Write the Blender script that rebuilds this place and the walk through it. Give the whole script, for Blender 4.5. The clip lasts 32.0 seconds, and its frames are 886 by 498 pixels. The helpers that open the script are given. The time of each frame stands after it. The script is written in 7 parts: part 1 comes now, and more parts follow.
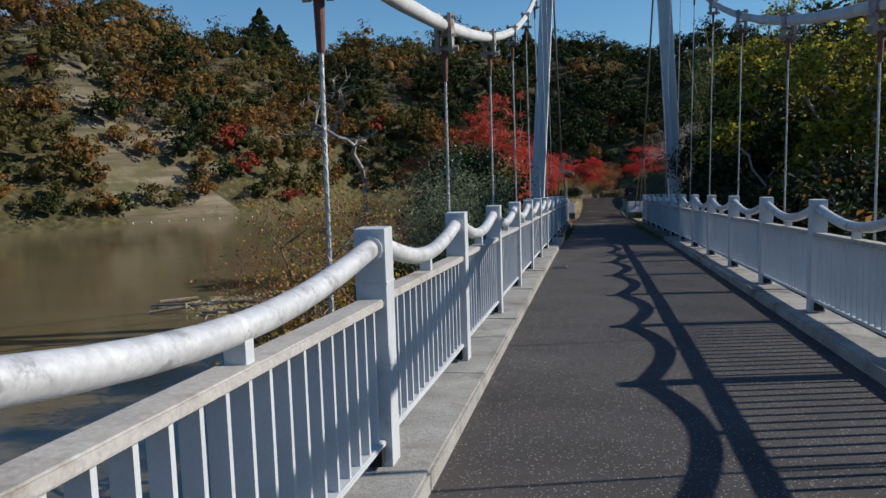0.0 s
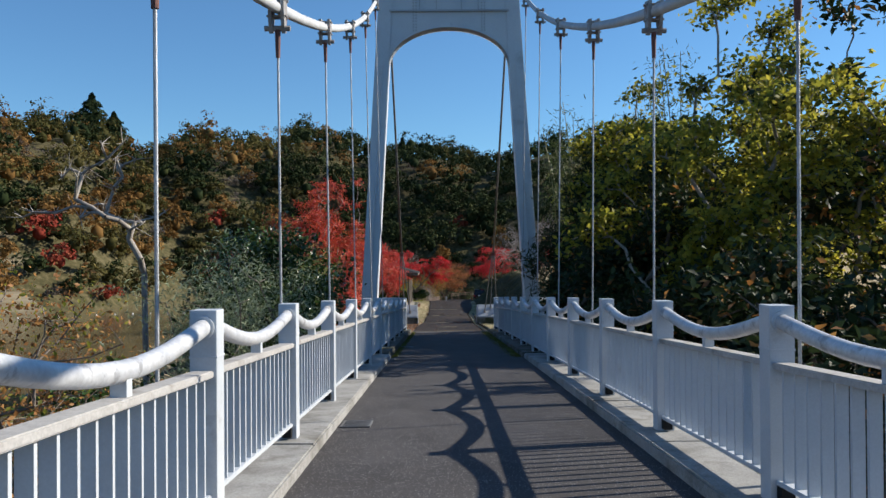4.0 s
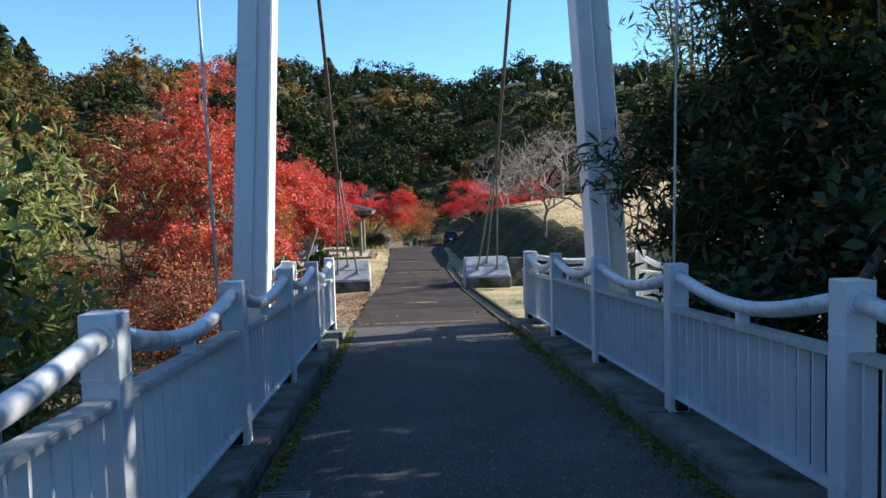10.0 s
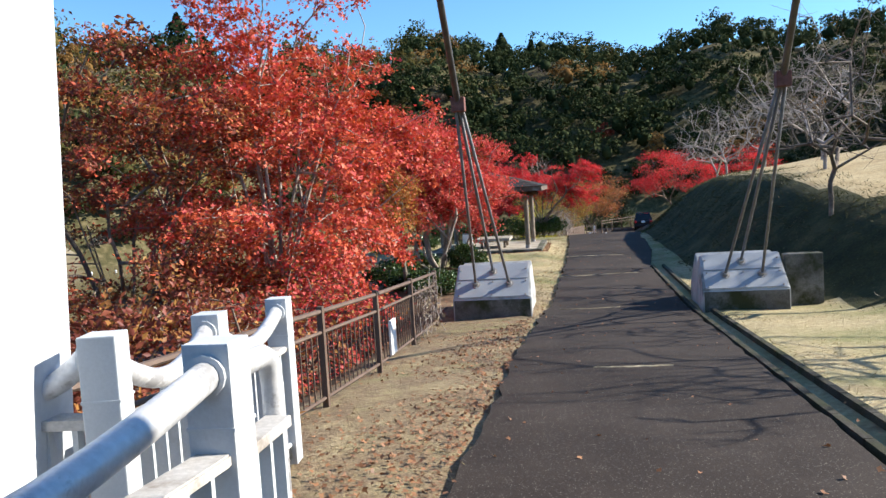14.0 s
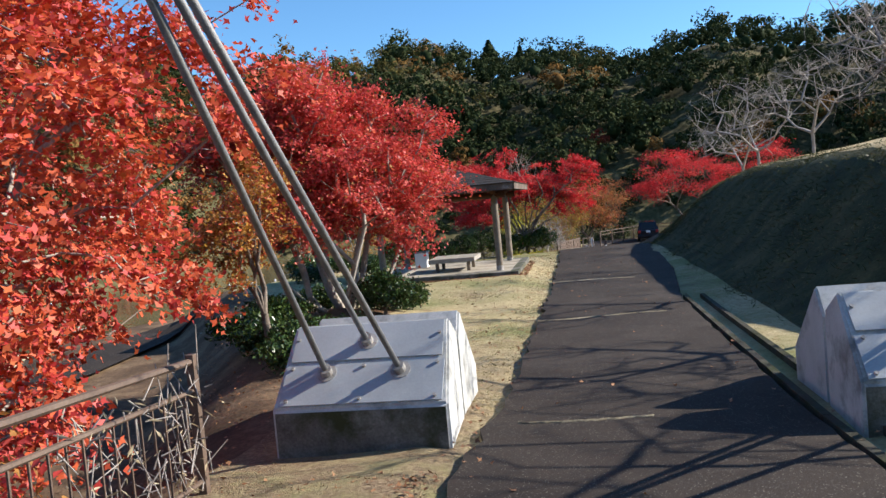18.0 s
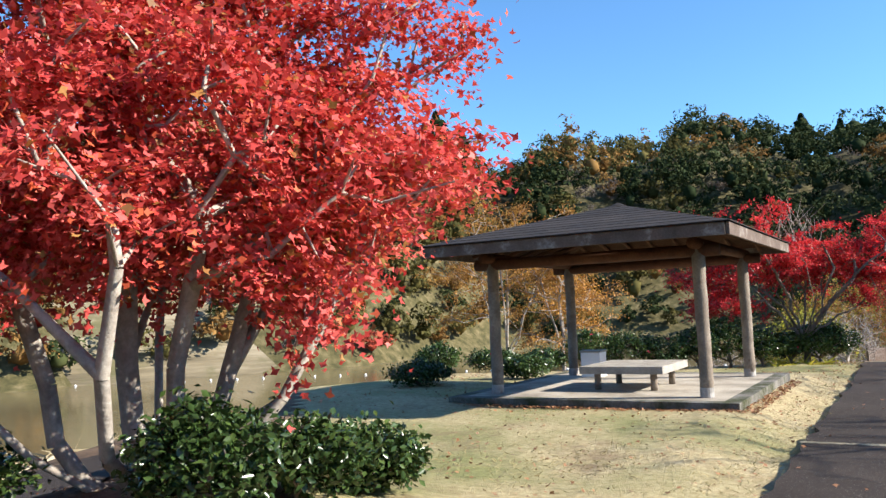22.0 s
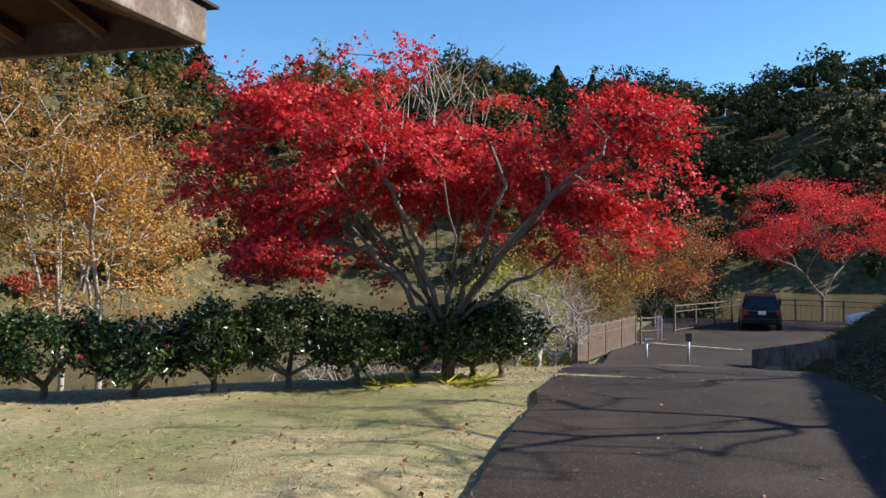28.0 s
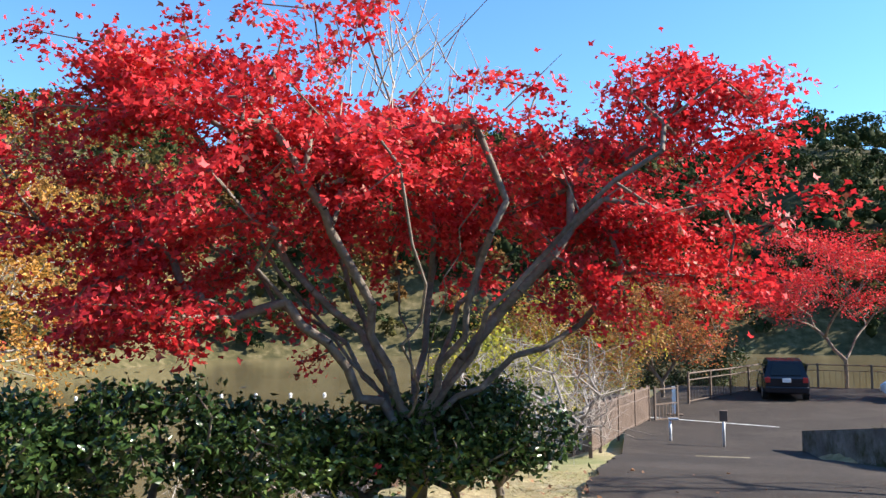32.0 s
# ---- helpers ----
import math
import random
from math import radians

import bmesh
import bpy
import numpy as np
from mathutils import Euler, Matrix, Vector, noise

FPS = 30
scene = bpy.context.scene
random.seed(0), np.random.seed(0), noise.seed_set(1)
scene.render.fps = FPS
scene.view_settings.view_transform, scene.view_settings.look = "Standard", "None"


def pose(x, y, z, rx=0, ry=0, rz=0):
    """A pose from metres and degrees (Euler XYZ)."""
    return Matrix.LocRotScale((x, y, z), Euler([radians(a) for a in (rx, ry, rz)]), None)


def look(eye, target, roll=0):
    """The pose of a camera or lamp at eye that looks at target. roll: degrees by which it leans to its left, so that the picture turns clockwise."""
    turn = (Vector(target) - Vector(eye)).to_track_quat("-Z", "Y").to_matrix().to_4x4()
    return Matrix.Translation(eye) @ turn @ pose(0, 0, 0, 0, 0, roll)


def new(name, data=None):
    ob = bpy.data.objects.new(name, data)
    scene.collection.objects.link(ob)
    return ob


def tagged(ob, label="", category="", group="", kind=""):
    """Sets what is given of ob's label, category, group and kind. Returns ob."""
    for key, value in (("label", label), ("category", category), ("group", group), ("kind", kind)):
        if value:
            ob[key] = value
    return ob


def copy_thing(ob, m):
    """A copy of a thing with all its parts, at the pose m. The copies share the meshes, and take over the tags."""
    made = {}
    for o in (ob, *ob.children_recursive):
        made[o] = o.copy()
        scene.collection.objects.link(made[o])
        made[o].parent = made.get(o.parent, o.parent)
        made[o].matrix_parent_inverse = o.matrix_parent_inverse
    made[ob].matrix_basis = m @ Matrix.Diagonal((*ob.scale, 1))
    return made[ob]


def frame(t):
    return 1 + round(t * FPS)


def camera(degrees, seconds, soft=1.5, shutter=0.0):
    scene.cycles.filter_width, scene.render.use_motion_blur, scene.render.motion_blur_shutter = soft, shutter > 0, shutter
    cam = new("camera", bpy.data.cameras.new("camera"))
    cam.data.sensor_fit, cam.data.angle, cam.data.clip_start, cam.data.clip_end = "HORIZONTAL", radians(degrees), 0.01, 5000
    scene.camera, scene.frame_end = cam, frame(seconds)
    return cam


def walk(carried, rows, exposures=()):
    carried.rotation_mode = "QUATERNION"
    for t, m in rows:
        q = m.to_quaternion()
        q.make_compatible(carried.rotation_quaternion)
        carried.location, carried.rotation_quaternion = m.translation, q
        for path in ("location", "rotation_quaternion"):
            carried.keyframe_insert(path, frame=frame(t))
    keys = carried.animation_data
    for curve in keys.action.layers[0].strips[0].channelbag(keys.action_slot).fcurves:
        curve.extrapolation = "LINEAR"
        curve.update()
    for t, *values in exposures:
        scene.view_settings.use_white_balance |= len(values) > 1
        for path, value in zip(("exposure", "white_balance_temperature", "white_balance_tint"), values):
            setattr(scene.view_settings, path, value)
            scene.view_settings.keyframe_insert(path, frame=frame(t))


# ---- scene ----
cam = camera(58.0, 32.0)
PATH = [
    (0, (-0.441, -31.59, 2.736), (-0.805, -29.637, 2.505), -1.70),
    (0.5, (-0.51, -31.187, 2.755), (-0.734, -29.204, 2.621), -2.90),
    (1, (-0.499, -30.749, 2.752), (-0.542, -28.75, 2.765), -4.20),
    (1.5, (-0.511, -30.211, 2.700), (-0.505, -28.211, 2.697), -4.60),
    (2, (-0.458, -29.662, 2.686), (-0.486, -27.663, 2.666), -4.50),
    (2.5, (-0.26, -28.897, 2.673), (-0.251, -26.897, 2.647), -4.40),
    (4.5, (-0.154, -24.757, 2.373), (-0.163, -22.758, 2.421), 0.60),
    (5, (-0.124, -23.703, 2.370), (-0.138, -21.706, 2.461), 0.90),
    (5.5, (-0.19, -22.666, 2.324), (-0.193, -20.67, 2.455), -1.20),
    (6, (-0.211, -21.53, 2.264), (-0.202, -19.535, 2.407), 0.30),
    (6.5, (-0.206, -20.447, 2.241), (-0.176, -18.453, 2.387), 0.10),
    (7, (-0.189, -19.224, 2.233), (-0.126, -17.23, 2.367), -0.10),
    (7.5, (-0.193, -17.994, 2.19), (-0.118, -15.999, 2.32), -1.50),
    (8, (-0.226, -16.829, 2.187), (-0.143, -14.835, 2.308), -1.80),
    (8.5, (-0.194, -15.74, 2.175), (-0.13, -13.748, 2.341), -1.50),
    (9, (-0.243, -14.433, 2.12), (-0.196, -12.436, 2.214), -0.20),
    (9.5, (-0.283, -13.122, 2.025), (-0.206, -11.123, 2.007), -1.70),
    (10, (-0.283, -11.746, 1.894), (-0.184, -9.753, 1.761), -1.60),
    (10.5, (-0.359, -10.52, 1.834), (-0.258, -8.54, 1.572), -2.00),
    (11, (-0.375, -9.292, 1.715), (-0.279, -7.333, 1.322), -1.90),
    (11.5, (-0.348, -8.106, 1.624), (-0.233, -6.158, 1.184), -1.50),
    (12, (-0.323, -6.878, 1.521), (-0.12, -4.952, 1.024), -0.30),
    (12.5, (-0.291, -5.627, 1.433), (-0.009, -3.712, 0.928), -0.50),
    (13, (-0.258, -4.494, 1.477), (-0.075, -2.574, 0.945), -2.60),
    (13.5, (-0.33, -3.412, 1.449), (-0.355, -1.449, 1.063), -3.20),
    (14, (-0.346, -2.249, 1.422), (-0.695, -0.286, 1.271), -3.50),
    (14.5, (-0.452, -1.454, 1.432), (-0.957, 0.481, 1.413), -1.50),
    (16.5, (-0.398, 2.118, 1.227), (-1.094, 3.993, 1.261), -3.36),
    (17, (-0.434, 3.018, 1.154), (-1.148, 4.886, 1.176), -3.47),
    (17.5, (-0.336, 4.119, 1.027), (-0.863, 6.047, 0.970), -3.90),
    (18, (-0.240, 5.282, 0.945), (-0.582, 7.250, 0.836), -5.11),
    (18.5, (-0.119, 6.402, 0.877), (-0.568, 8.351, 0.877), -4.66),
    (19, (-0.058, 7.558, 0.792), (-0.569, 9.491, 0.809), -2.42),
    (19.5, (-0.149, 8.835, 0.677), (-0.761, 10.739, 0.709), -1.60),
    (20, (-0.181, 10.084, 0.691), (-0.921, 11.941, 0.756), -2.19),
    (20.5, (-0.198, 11.182, 0.712), (-1.094, 12.967, 0.816), -2.64),
    (21, (-0.153, 12.170, 0.634), (-1.222, 13.853, 0.793), -3.97),
    (21.5, (-0.041, 13.070, 0.551), (-1.150, 14.720, 0.765), -3.84),
    (22, (0.103, 13.946, 0.452), (-0.911, 15.663, 0.610), -2.28),
    (22.5, (0.192, 14.860, 0.461), (-0.606, 16.694, 0.473), -2.44),
    (23, (0.274, 15.835, 0.440), (-0.373, 17.726, 0.381), -1.21),
    (23.5, (0.277, 16.853, 0.403), (-0.341, 18.753, 0.307), -0.69),
    (24, (0.245, 17.887, 0.385), (-0.318, 19.802, 0.261), -1.28),
    (24.5, (0.188, 18.874, 0.338), (-0.395, 20.783, 0.213), -2.83),
    (25, (0.203, 19.838, 0.314), (-0.376, 21.747, 0.170), -3.85),
    (25.5, (0.201, 20.792, 0.294), (-0.238, 22.736, 0.131), -2.67),
    (27.5, (0.251, 23.925, 0.282), (-0.209, 25.871, 0.255), -0.30),
    (28, (0.006, 24.813, 0.400), (-0.491, 26.750, 0.405), 0.03),
    (28.5, (-0.093, 25.535, 0.422), (-0.645, 27.457, 0.468), 0.15),
    (29, (-0.011, 26.242, 0.403), (-0.629, 28.142, 0.499), -0.77),
    (29.5, (-0.121, 26.777, 0.407), (-0.782, 28.660, 0.533), -0.34),
    (30, (-0.211, 27.212, 0.402), (-0.909, 29.080, 0.554), -0.22),
    (30.5, (-0.330, 27.513, 0.408), (-1.043, 29.374, 0.571), -0.05),
    (31, (-0.465, 27.716, 0.408), (-1.150, 29.588, 0.572), -0.17),
    (31.5, (-0.528, 27.824, 0.400), (-1.116, 29.729, 0.558), -0.19),
    (32, (-0.646, 27.900, 0.366), (-1.102, 29.841, 0.525), -0.32),
]
EXPOSURES = [(0, -0.01), (1, 0.44), (5, 0.46), (7, 0.56), (9, 0.86), (10, 1.2), (11, 1.94), (12, 2.44), (13, 2.38), (13.6, 1.65), (14.1, 1.09), (15, 0.86), (17, 0.89), (19, 1.04), (20, 0.94), (21, 1.19), (22, 1.34), (23, 1.19), (24, 1.09), (28, 0.94), (30.3, 1.09), (32, 1.54)]
walk(cam, [(t, look(eye, target, roll)) for t, eye, target, roll in PATH], EXPOSURES)

# ---- light ----
SUN_AZ, SUN_EL = radians(15.5), radians(30)      # azimuth from +x towards +y
world = bpy.data.worlds.new("world")
scene.world = world
world.use_nodes = True
wn = world.node_tree
sky = wn.nodes.new("ShaderNodeTexSky")
sky.sky_type = "NISHITA"
sky.sun_disc = False
sky.sun_elevation = SUN_EL
sky.sun_rotation = radians(90) - SUN_AZ
sky.altitude, sky.air_density, sky.dust_density, sky.ozone_density = 0, 1.0, 0.0, 5.0
bg = wn.nodes["Background"]
bg.inputs["Strength"].default_value = 0.095
deep = wn.nodes.new("ShaderNodeMix")               # a clear dry winter sky, a little deeper than the model's
deep.data_type, deep.blend_type = "RGBA", "MULTIPLY"
deep.inputs[0].default_value, deep.inputs[7].default_value = 1.0, (0.76, 1.0, 1.10, 1)
wn.links.new(sky.outputs[0], deep.inputs[6])
wn.links.new(deep.outputs[2], bg.inputs["Color"])
sun = new("sun", bpy.data.lights.new("sun", "SUN"))
sun.data.energy, sun.data.angle, sun.data.color = 5.0, radians(0.55), (1.0, 0.93, 0.82)
sd = Vector((math.cos(SUN_AZ) * math.cos(SUN_EL), math.sin(SUN_AZ) * math.cos(SUN_EL), math.sin(SUN_EL)))
sun.matrix_world = look(sd * 60, (0, 0, 0))

# ---- materials ----
def ramp_node(nt, fac, stops):
    r = nt.nodes.new("ShaderNodeValToRGB")
    while len(r.color_ramp.elements) < len(stops):
        r.color_ramp.elements.new(0.5)
    for e, (p, c) in zip(r.color_ramp.elements, stops):
        e.position, e.color = p, (*c, 1)
    nt.links.new(fac, r.inputs[0])
    return r.outputs[0]


def noise_node(nt, scale, detail=5.0, rough=0.6, vec=None):
    n = nt.nodes.new("ShaderNodeTexNoise")
    n.inputs["Scale"].default_value, n.inputs["Detail"].default_value, n.inputs["Roughness"].default_value = scale, detail, rough
    if vec is not None:
        nt.links.new(vec, n.inputs["Vector"])
    return n.outputs[0]


def mix_rgb(nt, fac, a, b, mode="MIX"):
    m = nt.nodes.new("ShaderNodeMix")
    m.data_type, m.blend_type = "RGBA", mode
    for key, v in ((0, fac), (6, a), (7, b)):
        if isinstance(v, (int, float)):
            m.inputs[key].default_value = v
        elif isinstance(v, tuple):
            m.inputs[key].default_value = (*v, 1)
        else:
            nt.links.new(v, m.inputs[key])
    return m.outputs[2]


def base_material(name):
    m = bpy.data.materials.new(name)
    m.use_nodes = True
    nt = m.node_tree
    geo = nt.nodes.new("ShaderNodeNewGeometry")
    return m, nt, nt.nodes["Principled BSDF"], geo


def surface(name, stops, scale=3.0, rough=(0.6, 0.85), fine=60.0, fine_amount=0.25, bump=0.2, bump_scale=None, metal=0.0,
            stain=None, stain_scale=1.2, stain_at=(0.52, 0.66), spread=0.0):
    """Grain at two scales, an optional stain colour in patches, and a fine relief."""
    m, nt, p, geo = base_material(name)
    pos = geo.outputs["Position"]
    col = ramp_node(nt, noise_node(nt, scale, 6, 0.62, pos), stops)
    f = noise_node(nt, fine, 3, 0.6, pos)
    grain = ramp_node(nt, f, [(0.3, (1 - fine_amount,) * 3), (0.7, (1 + fine_amount,) * 3)])
    col = mix_rgb(nt, 1.0, col, grain, "MULTIPLY")
    if stain:
        s = ramp_node(nt, noise_node(nt, stain_scale, 7, 0.7, pos), [(stain_at[0], (0, 0, 0)), (stain_at[1], (1, 1, 1))])
        col = mix_rgb(nt, s, col, stain)
    if spread:
        info = nt.nodes.new("ShaderNodeObjectInfo")
        tone = ramp_node(nt, info.outputs["Random"], [(0, (1 - spread,) * 3), (1, (1 + spread,) * 3)])
        col = mix_rgb(nt, 1.0, col, tone, "MULTIPLY")
    nt.links.new(col, p.inputs["Base Color"])
    r = ramp_node(nt, noise_node(nt, scale * 4, 4, 0.6, pos), [(0.3, (rough[0],) * 3), (0.7, (rough[1],) * 3)])
    nt.links.new(r, p.inputs["Roughness"])
    p.inputs["Metallic"].default_value = metal
    p.inputs["Specular IOR Level"].default_value = 0.5 if rough[0] < 0.65 else 0.22
    if bump:
        b = nt.nodes.new("ShaderNodeBump")
        b.inputs["Strength"].default_value, b.inputs["Distance"].default_value = bump, 0.02
        nt.links.new(noise_node(nt, bump_scale or fine, 4, 0.65, pos), b.inputs["Height"])
        nt.links.new(b.outputs[0], p.inputs["Normal"])
    return m


def leaf_material(name, stops, patch_scale=0.8, patch=0.35, trans=0.35, rough=0.55, spec=0.35):
    """Leaves: tone from leaf to leaf, drift from branch to branch, some light through."""
    m, nt, p, geo = base_material(name)
    rnd = geo.outputs["Random Per Island"]
    n = noise_node(nt, patch_scale, 3, 0.5, geo.outputs["Position"])
    mathn = nt.nodes.new("ShaderNodeMath")
    mathn.operation = "MULTIPLY_ADD"
    mathn.inputs[1].default_value = 1 - patch
    nt.links.new(rnd, mathn.inputs[0])
    mul = nt.nodes.new("ShaderNodeMapRange")
    mul.inputs[1].default_value, mul.inputs[2].default_value = 0.3, 0.7
    mul.inputs[3].default_value, mul.inputs[4].default_value = 0.0, patch
    nt.links.new(n, mul.inputs[0])
    nt.links.new(mul.outputs[0], mathn.inputs[2])
    col = ramp_node(nt, mathn.outputs[0], stops)
    nt.links.new(col, p.inputs["Base Color"])
    p.inputs["Roughness"].default_value = rough
    p.inputs["Specular IOR Level"].default_value = spec
    t = nt.nodes.new("ShaderNodeBsdfTranslucent")
    nt.links.new(col, t.inputs["Color"])
    mx = nt.nodes.new("ShaderNodeMixShader")
    mx.inputs[0].default_value = trans
    nt.links.new(p.outputs[0], mx.inputs[1])
    nt.links.new(t.outputs[0], mx.inputs[2])
    nt.links.new(mx.outputs[0], nt.nodes["Material Output"].inputs["Surface"])
    return m


M_PAINT = surface("grey_white_paint", [(0.3, (0.47, 0.50, 0.53)), (0.7, (0.58, 0.61, 0.635))], 1.5, (0.4, 0.6), 90, 0.05, 0.05,
                  stain=(0.33, 0.33, 0.33), stain_scale=2.2, stain_at=(0.60, 0.75))
M_CAP = surface("weathered_rail_cap", [(0.3, (0.34, 0.32, 0.30)), (0.7, (0.55, 0.54, 0.52))], 3, (0.6, 0.8), 60, 0.15, 0.1,
                stain=(0.20, 0.17, 0.14), stain_scale=3, stain_at=(0.5, 0.7))
M_TUBE = surface("galvanised_tube", [(0.3, (0.50, 0.51, 0.53)), (0.7, (0.68, 0.69, 0.70))], 5, (0.4, 0.55), 40, 0.1, 0.06, metal=0.25,
                 stain=(0.36, 0.36, 0.37), stain_scale=7, stain_at=(0.55, 0.62))
M_TOWER = surface("tower_paint", [(0.3, (0.52, 0.55, 0.59)), (0.7, (0.62, 0.65, 0.68))], 0.6, (0.45, 0.6), 30, 0.06, 0.04,
                  stain=(0.36, 0.38, 0.40), stain_scale=1.0, stain_at=(0.58, 0.75))
M_CABLE = surface("steel_cable", [(0.3, (0.30, 0.31, 0.32)), (0.7, (0.5, 0.51, 0.52))], 6, (0.4, 0.6), 120, 0.2, 0.3, metal=0.5)
M_MAINCABLE = surface("wrapped_main_cable", [(0.3, (0.42, 0.43, 0.43)), (0.7, (0.58, 0.59, 0.59))], 4, (0.5, 0.7), 80, 0.08, 0.1)
M_DARKCABLE = surface("dark_backstay", [(0.3, (0.10, 0.10, 0.10)), (0.7, (0.2, 0.2, 0.2))], 5, (0.5, 0.7), 120, 0.2, 0.3, metal=0.3)
M_ROD = surface("dull_grey_rod", [(0.3, (0.13, 0.13, 0.135)), (0.7, (0.24, 0.24, 0.245))], 6, (0.5, 0.7), 100, 0.2, 0.2, metal=0.3)
M_CLAMP = surface("worn_steel_clamp", [(0.3, (0.22, 0.21, 0.20)), (0.7, (0.42, 0.40, 0.38))], 9, (0.5, 0.7), 60, 0.15, 0.1, metal=0.3,
                  stain=(0.20, 0.09, 0.06), stain_scale=8, stain_at=(0.55, 0.65))
M_RUST = surface("red_lead_socket", [(0.3, (0.10, 0.035, 0.028)), (0.7, (0.19, 0.075, 0.055))], 10, (0.6, 0.8))
M_CONC = surface("weathered_concrete", [(0.3, (0.24, 0.235, 0.22)), (0.7, (0.42, 0.41, 0.39))], 2.2, (0.8, 0.95), 70, 0.2, 0.35,
                 stain=(0.13, 0.12, 0.10), stain_scale=1.6, stain_at=(0.52, 0.72))
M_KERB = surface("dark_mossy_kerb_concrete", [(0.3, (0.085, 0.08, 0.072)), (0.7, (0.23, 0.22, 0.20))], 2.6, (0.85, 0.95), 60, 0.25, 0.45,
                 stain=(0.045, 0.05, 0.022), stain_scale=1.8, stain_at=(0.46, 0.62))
M_BLOCK = surface("pale_anchor_concrete", [(0.3, (0.40, 0.40, 0.39)), (0.7, (0.56, 0.56, 0.55))], 2.0, (0.75, 0.9), 60, 0.08, 0.15,
                  stain=(0.20, 0.20, 0.185), stain_scale=2.4, stain_at=(0.5, 0.68))
M_PLATE = surface("grey_anchor_plate", [(0.3, (0.30, 0.32, 0.34)), (0.7, (0.40, 0.42, 0.44))], 1.5, (0.45, 0.6), 60, 0.06, 0.05, metal=0.1)
M_SLAB = surface("pavilion_slab", [(0.3, (0.30, 0.265, 0.215)), (0.7, (0.47, 0.42, 0.35))], 1.6, (0.8, 0.95), 60, 0.14, 0.2,
                 stain=(0.17, 0.145, 0.115), stain_scale=0.9, stain_at=(0.48, 0.66))
M_LOG = surface("grey_weathered_log", [(0.3, (0.15, 0.12, 0.095)), (0.7, (0.31, 0.265, 0.215))], 6, (0.75, 0.9), 40, 0.2, 0.3,
                stain=(0.11, 0.08, 0.06), stain_scale=3, stain_at=(0.5, 0.7))
M_TIMBER = surface("brown_roof_timber", [(0.3, (0.075, 0.032, 0.018)), (0.7, (0.15, 0.068, 0.038))], 5, (0.7, 0.85), 50, 0.2, 0.2)
M_FASCIA = surface("dark_fascia_board", [(0.3, (0.085, 0.06, 0.048)), (0.7, (0.17, 0.13, 0.105))], 4, (0.7, 0.85), 50, 0.2, 0.2,
                   stain=(0.34, 0.31, 0.28), stain_scale=4, stain_at=(0.55, 0.7))
M_SHINGLE = surface("dark_roof_sheet", [(0.3, (0.020, 0.016, 0.014)), (0.7, (0.045, 0.036, 0.031))], 3, (0.7, 0.9), 60, 0.25, 0.3, spread=0.2)
M_BENCH = surface("silvered_bench_board", [(0.3, (0.24, 0.22, 0.195)), (0.7, (0.40, 0.37, 0.33))], 5, (0.7, 0.85), 50, 0.15, 0.2, spread=0.12)
M_BARK = surface("grey_brown_bark", [(0.3, (0.085, 0.065, 0.05)), (0.7, (0.24, 0.20, 0.165))], 5, (0.8, 0.95), 30, 0.25, 0.5)
M_PALEBARK = surface("pale_lit_bark", [(0.3, (0.20, 0.17, 0.145)), (0.7, (0.42, 0.38, 0.33))], 4, (0.8, 0.95), 30, 0.2, 0.4)
# mossy concrete, with the gutter's black shadow put into the dark base colour
M_GUTTER = surface("mossy_shadowed_gutter_concrete", [(0.3, (0.022, 0.02, 0.016)), (0.7, (0.085, 0.078, 0.062))], 2.4, (0.8, 0.95), 50, 0.3, 0.45,
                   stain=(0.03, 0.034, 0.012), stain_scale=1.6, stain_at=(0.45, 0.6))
M_GREYTWIG = surface("grey_twigs", [(0.3, (0.22, 0.19, 0.17)), (0.7, (0.40, 0.36, 0.33))], 4, (0.8, 0.95), 30, 0.2, 0.2)
M_BROWNSTEEL = surface("brown_painted_steel", [(0.3, (0.085, 0.055, 0.04)), (0.7, (0.14, 0.095, 0.07))], 4, (0.5, 0.7), 60, 0.15, 0.1)
M_BLACKCAR = surface("dark_blue_car_paint", [(0.3, (0.006, 0.008, 0.014)), (0.7, (0.009, 0.012, 0.02))], 1, (0.12, 0.2), 60, 0.05, 0.0)
M_WHITECAR = surface("white_car_paint", [(0.3, (0.72, 0.73, 0.74)), (0.7, (0.78, 0.79, 0.8))], 1, (0.15, 0.25), 60, 0.02, 0.0)
M_GLASS = surface("car_glass", [(0.3, (0.01, 0.012, 0.014)), (0.7, (0.015, 0.018, 0.02))], 1, (0.03, 0.06), 60, 0.0, 0.0)
M_RUBBER = surface("tyre_rubber", [(0.3, (0.012, 0.012, 0.012)), (0.7, (0.025, 0.025, 0.025))], 5, (0.8, 0.9))
M_WHITE = surface("white_sign_paint", [(0.3, (0.74, 0.74, 0.74)), (0.7, (0.82, 0.82, 0.82))], 2, (0.5, 0.6), 40, 0.03, 0.0)
M_REDLAMP = surface("red_lamp_lens", [(0.3, (0.35, 0.02, 0.02)), (0.7, (0.45, 0.03, 0.03))], 3, (0.15, 0.25), 40, 0.02, 0.0)
M_ALLOY = surface("grey_alloy", [(0.3, (0.45, 0.45, 0.46)), (0.7, (0.55, 0.55, 0.56))], 5, (0.3, 0.4), 60, 0.05, 0.0, metal=0.8)
M_LINE = surface("worn_white_line", [(0.3, (0.45, 0.45, 0.44)), (0.7, (0.70, 0.70, 0.68))], 6, (0.7, 0.9), 80, 0.2, 0.1)
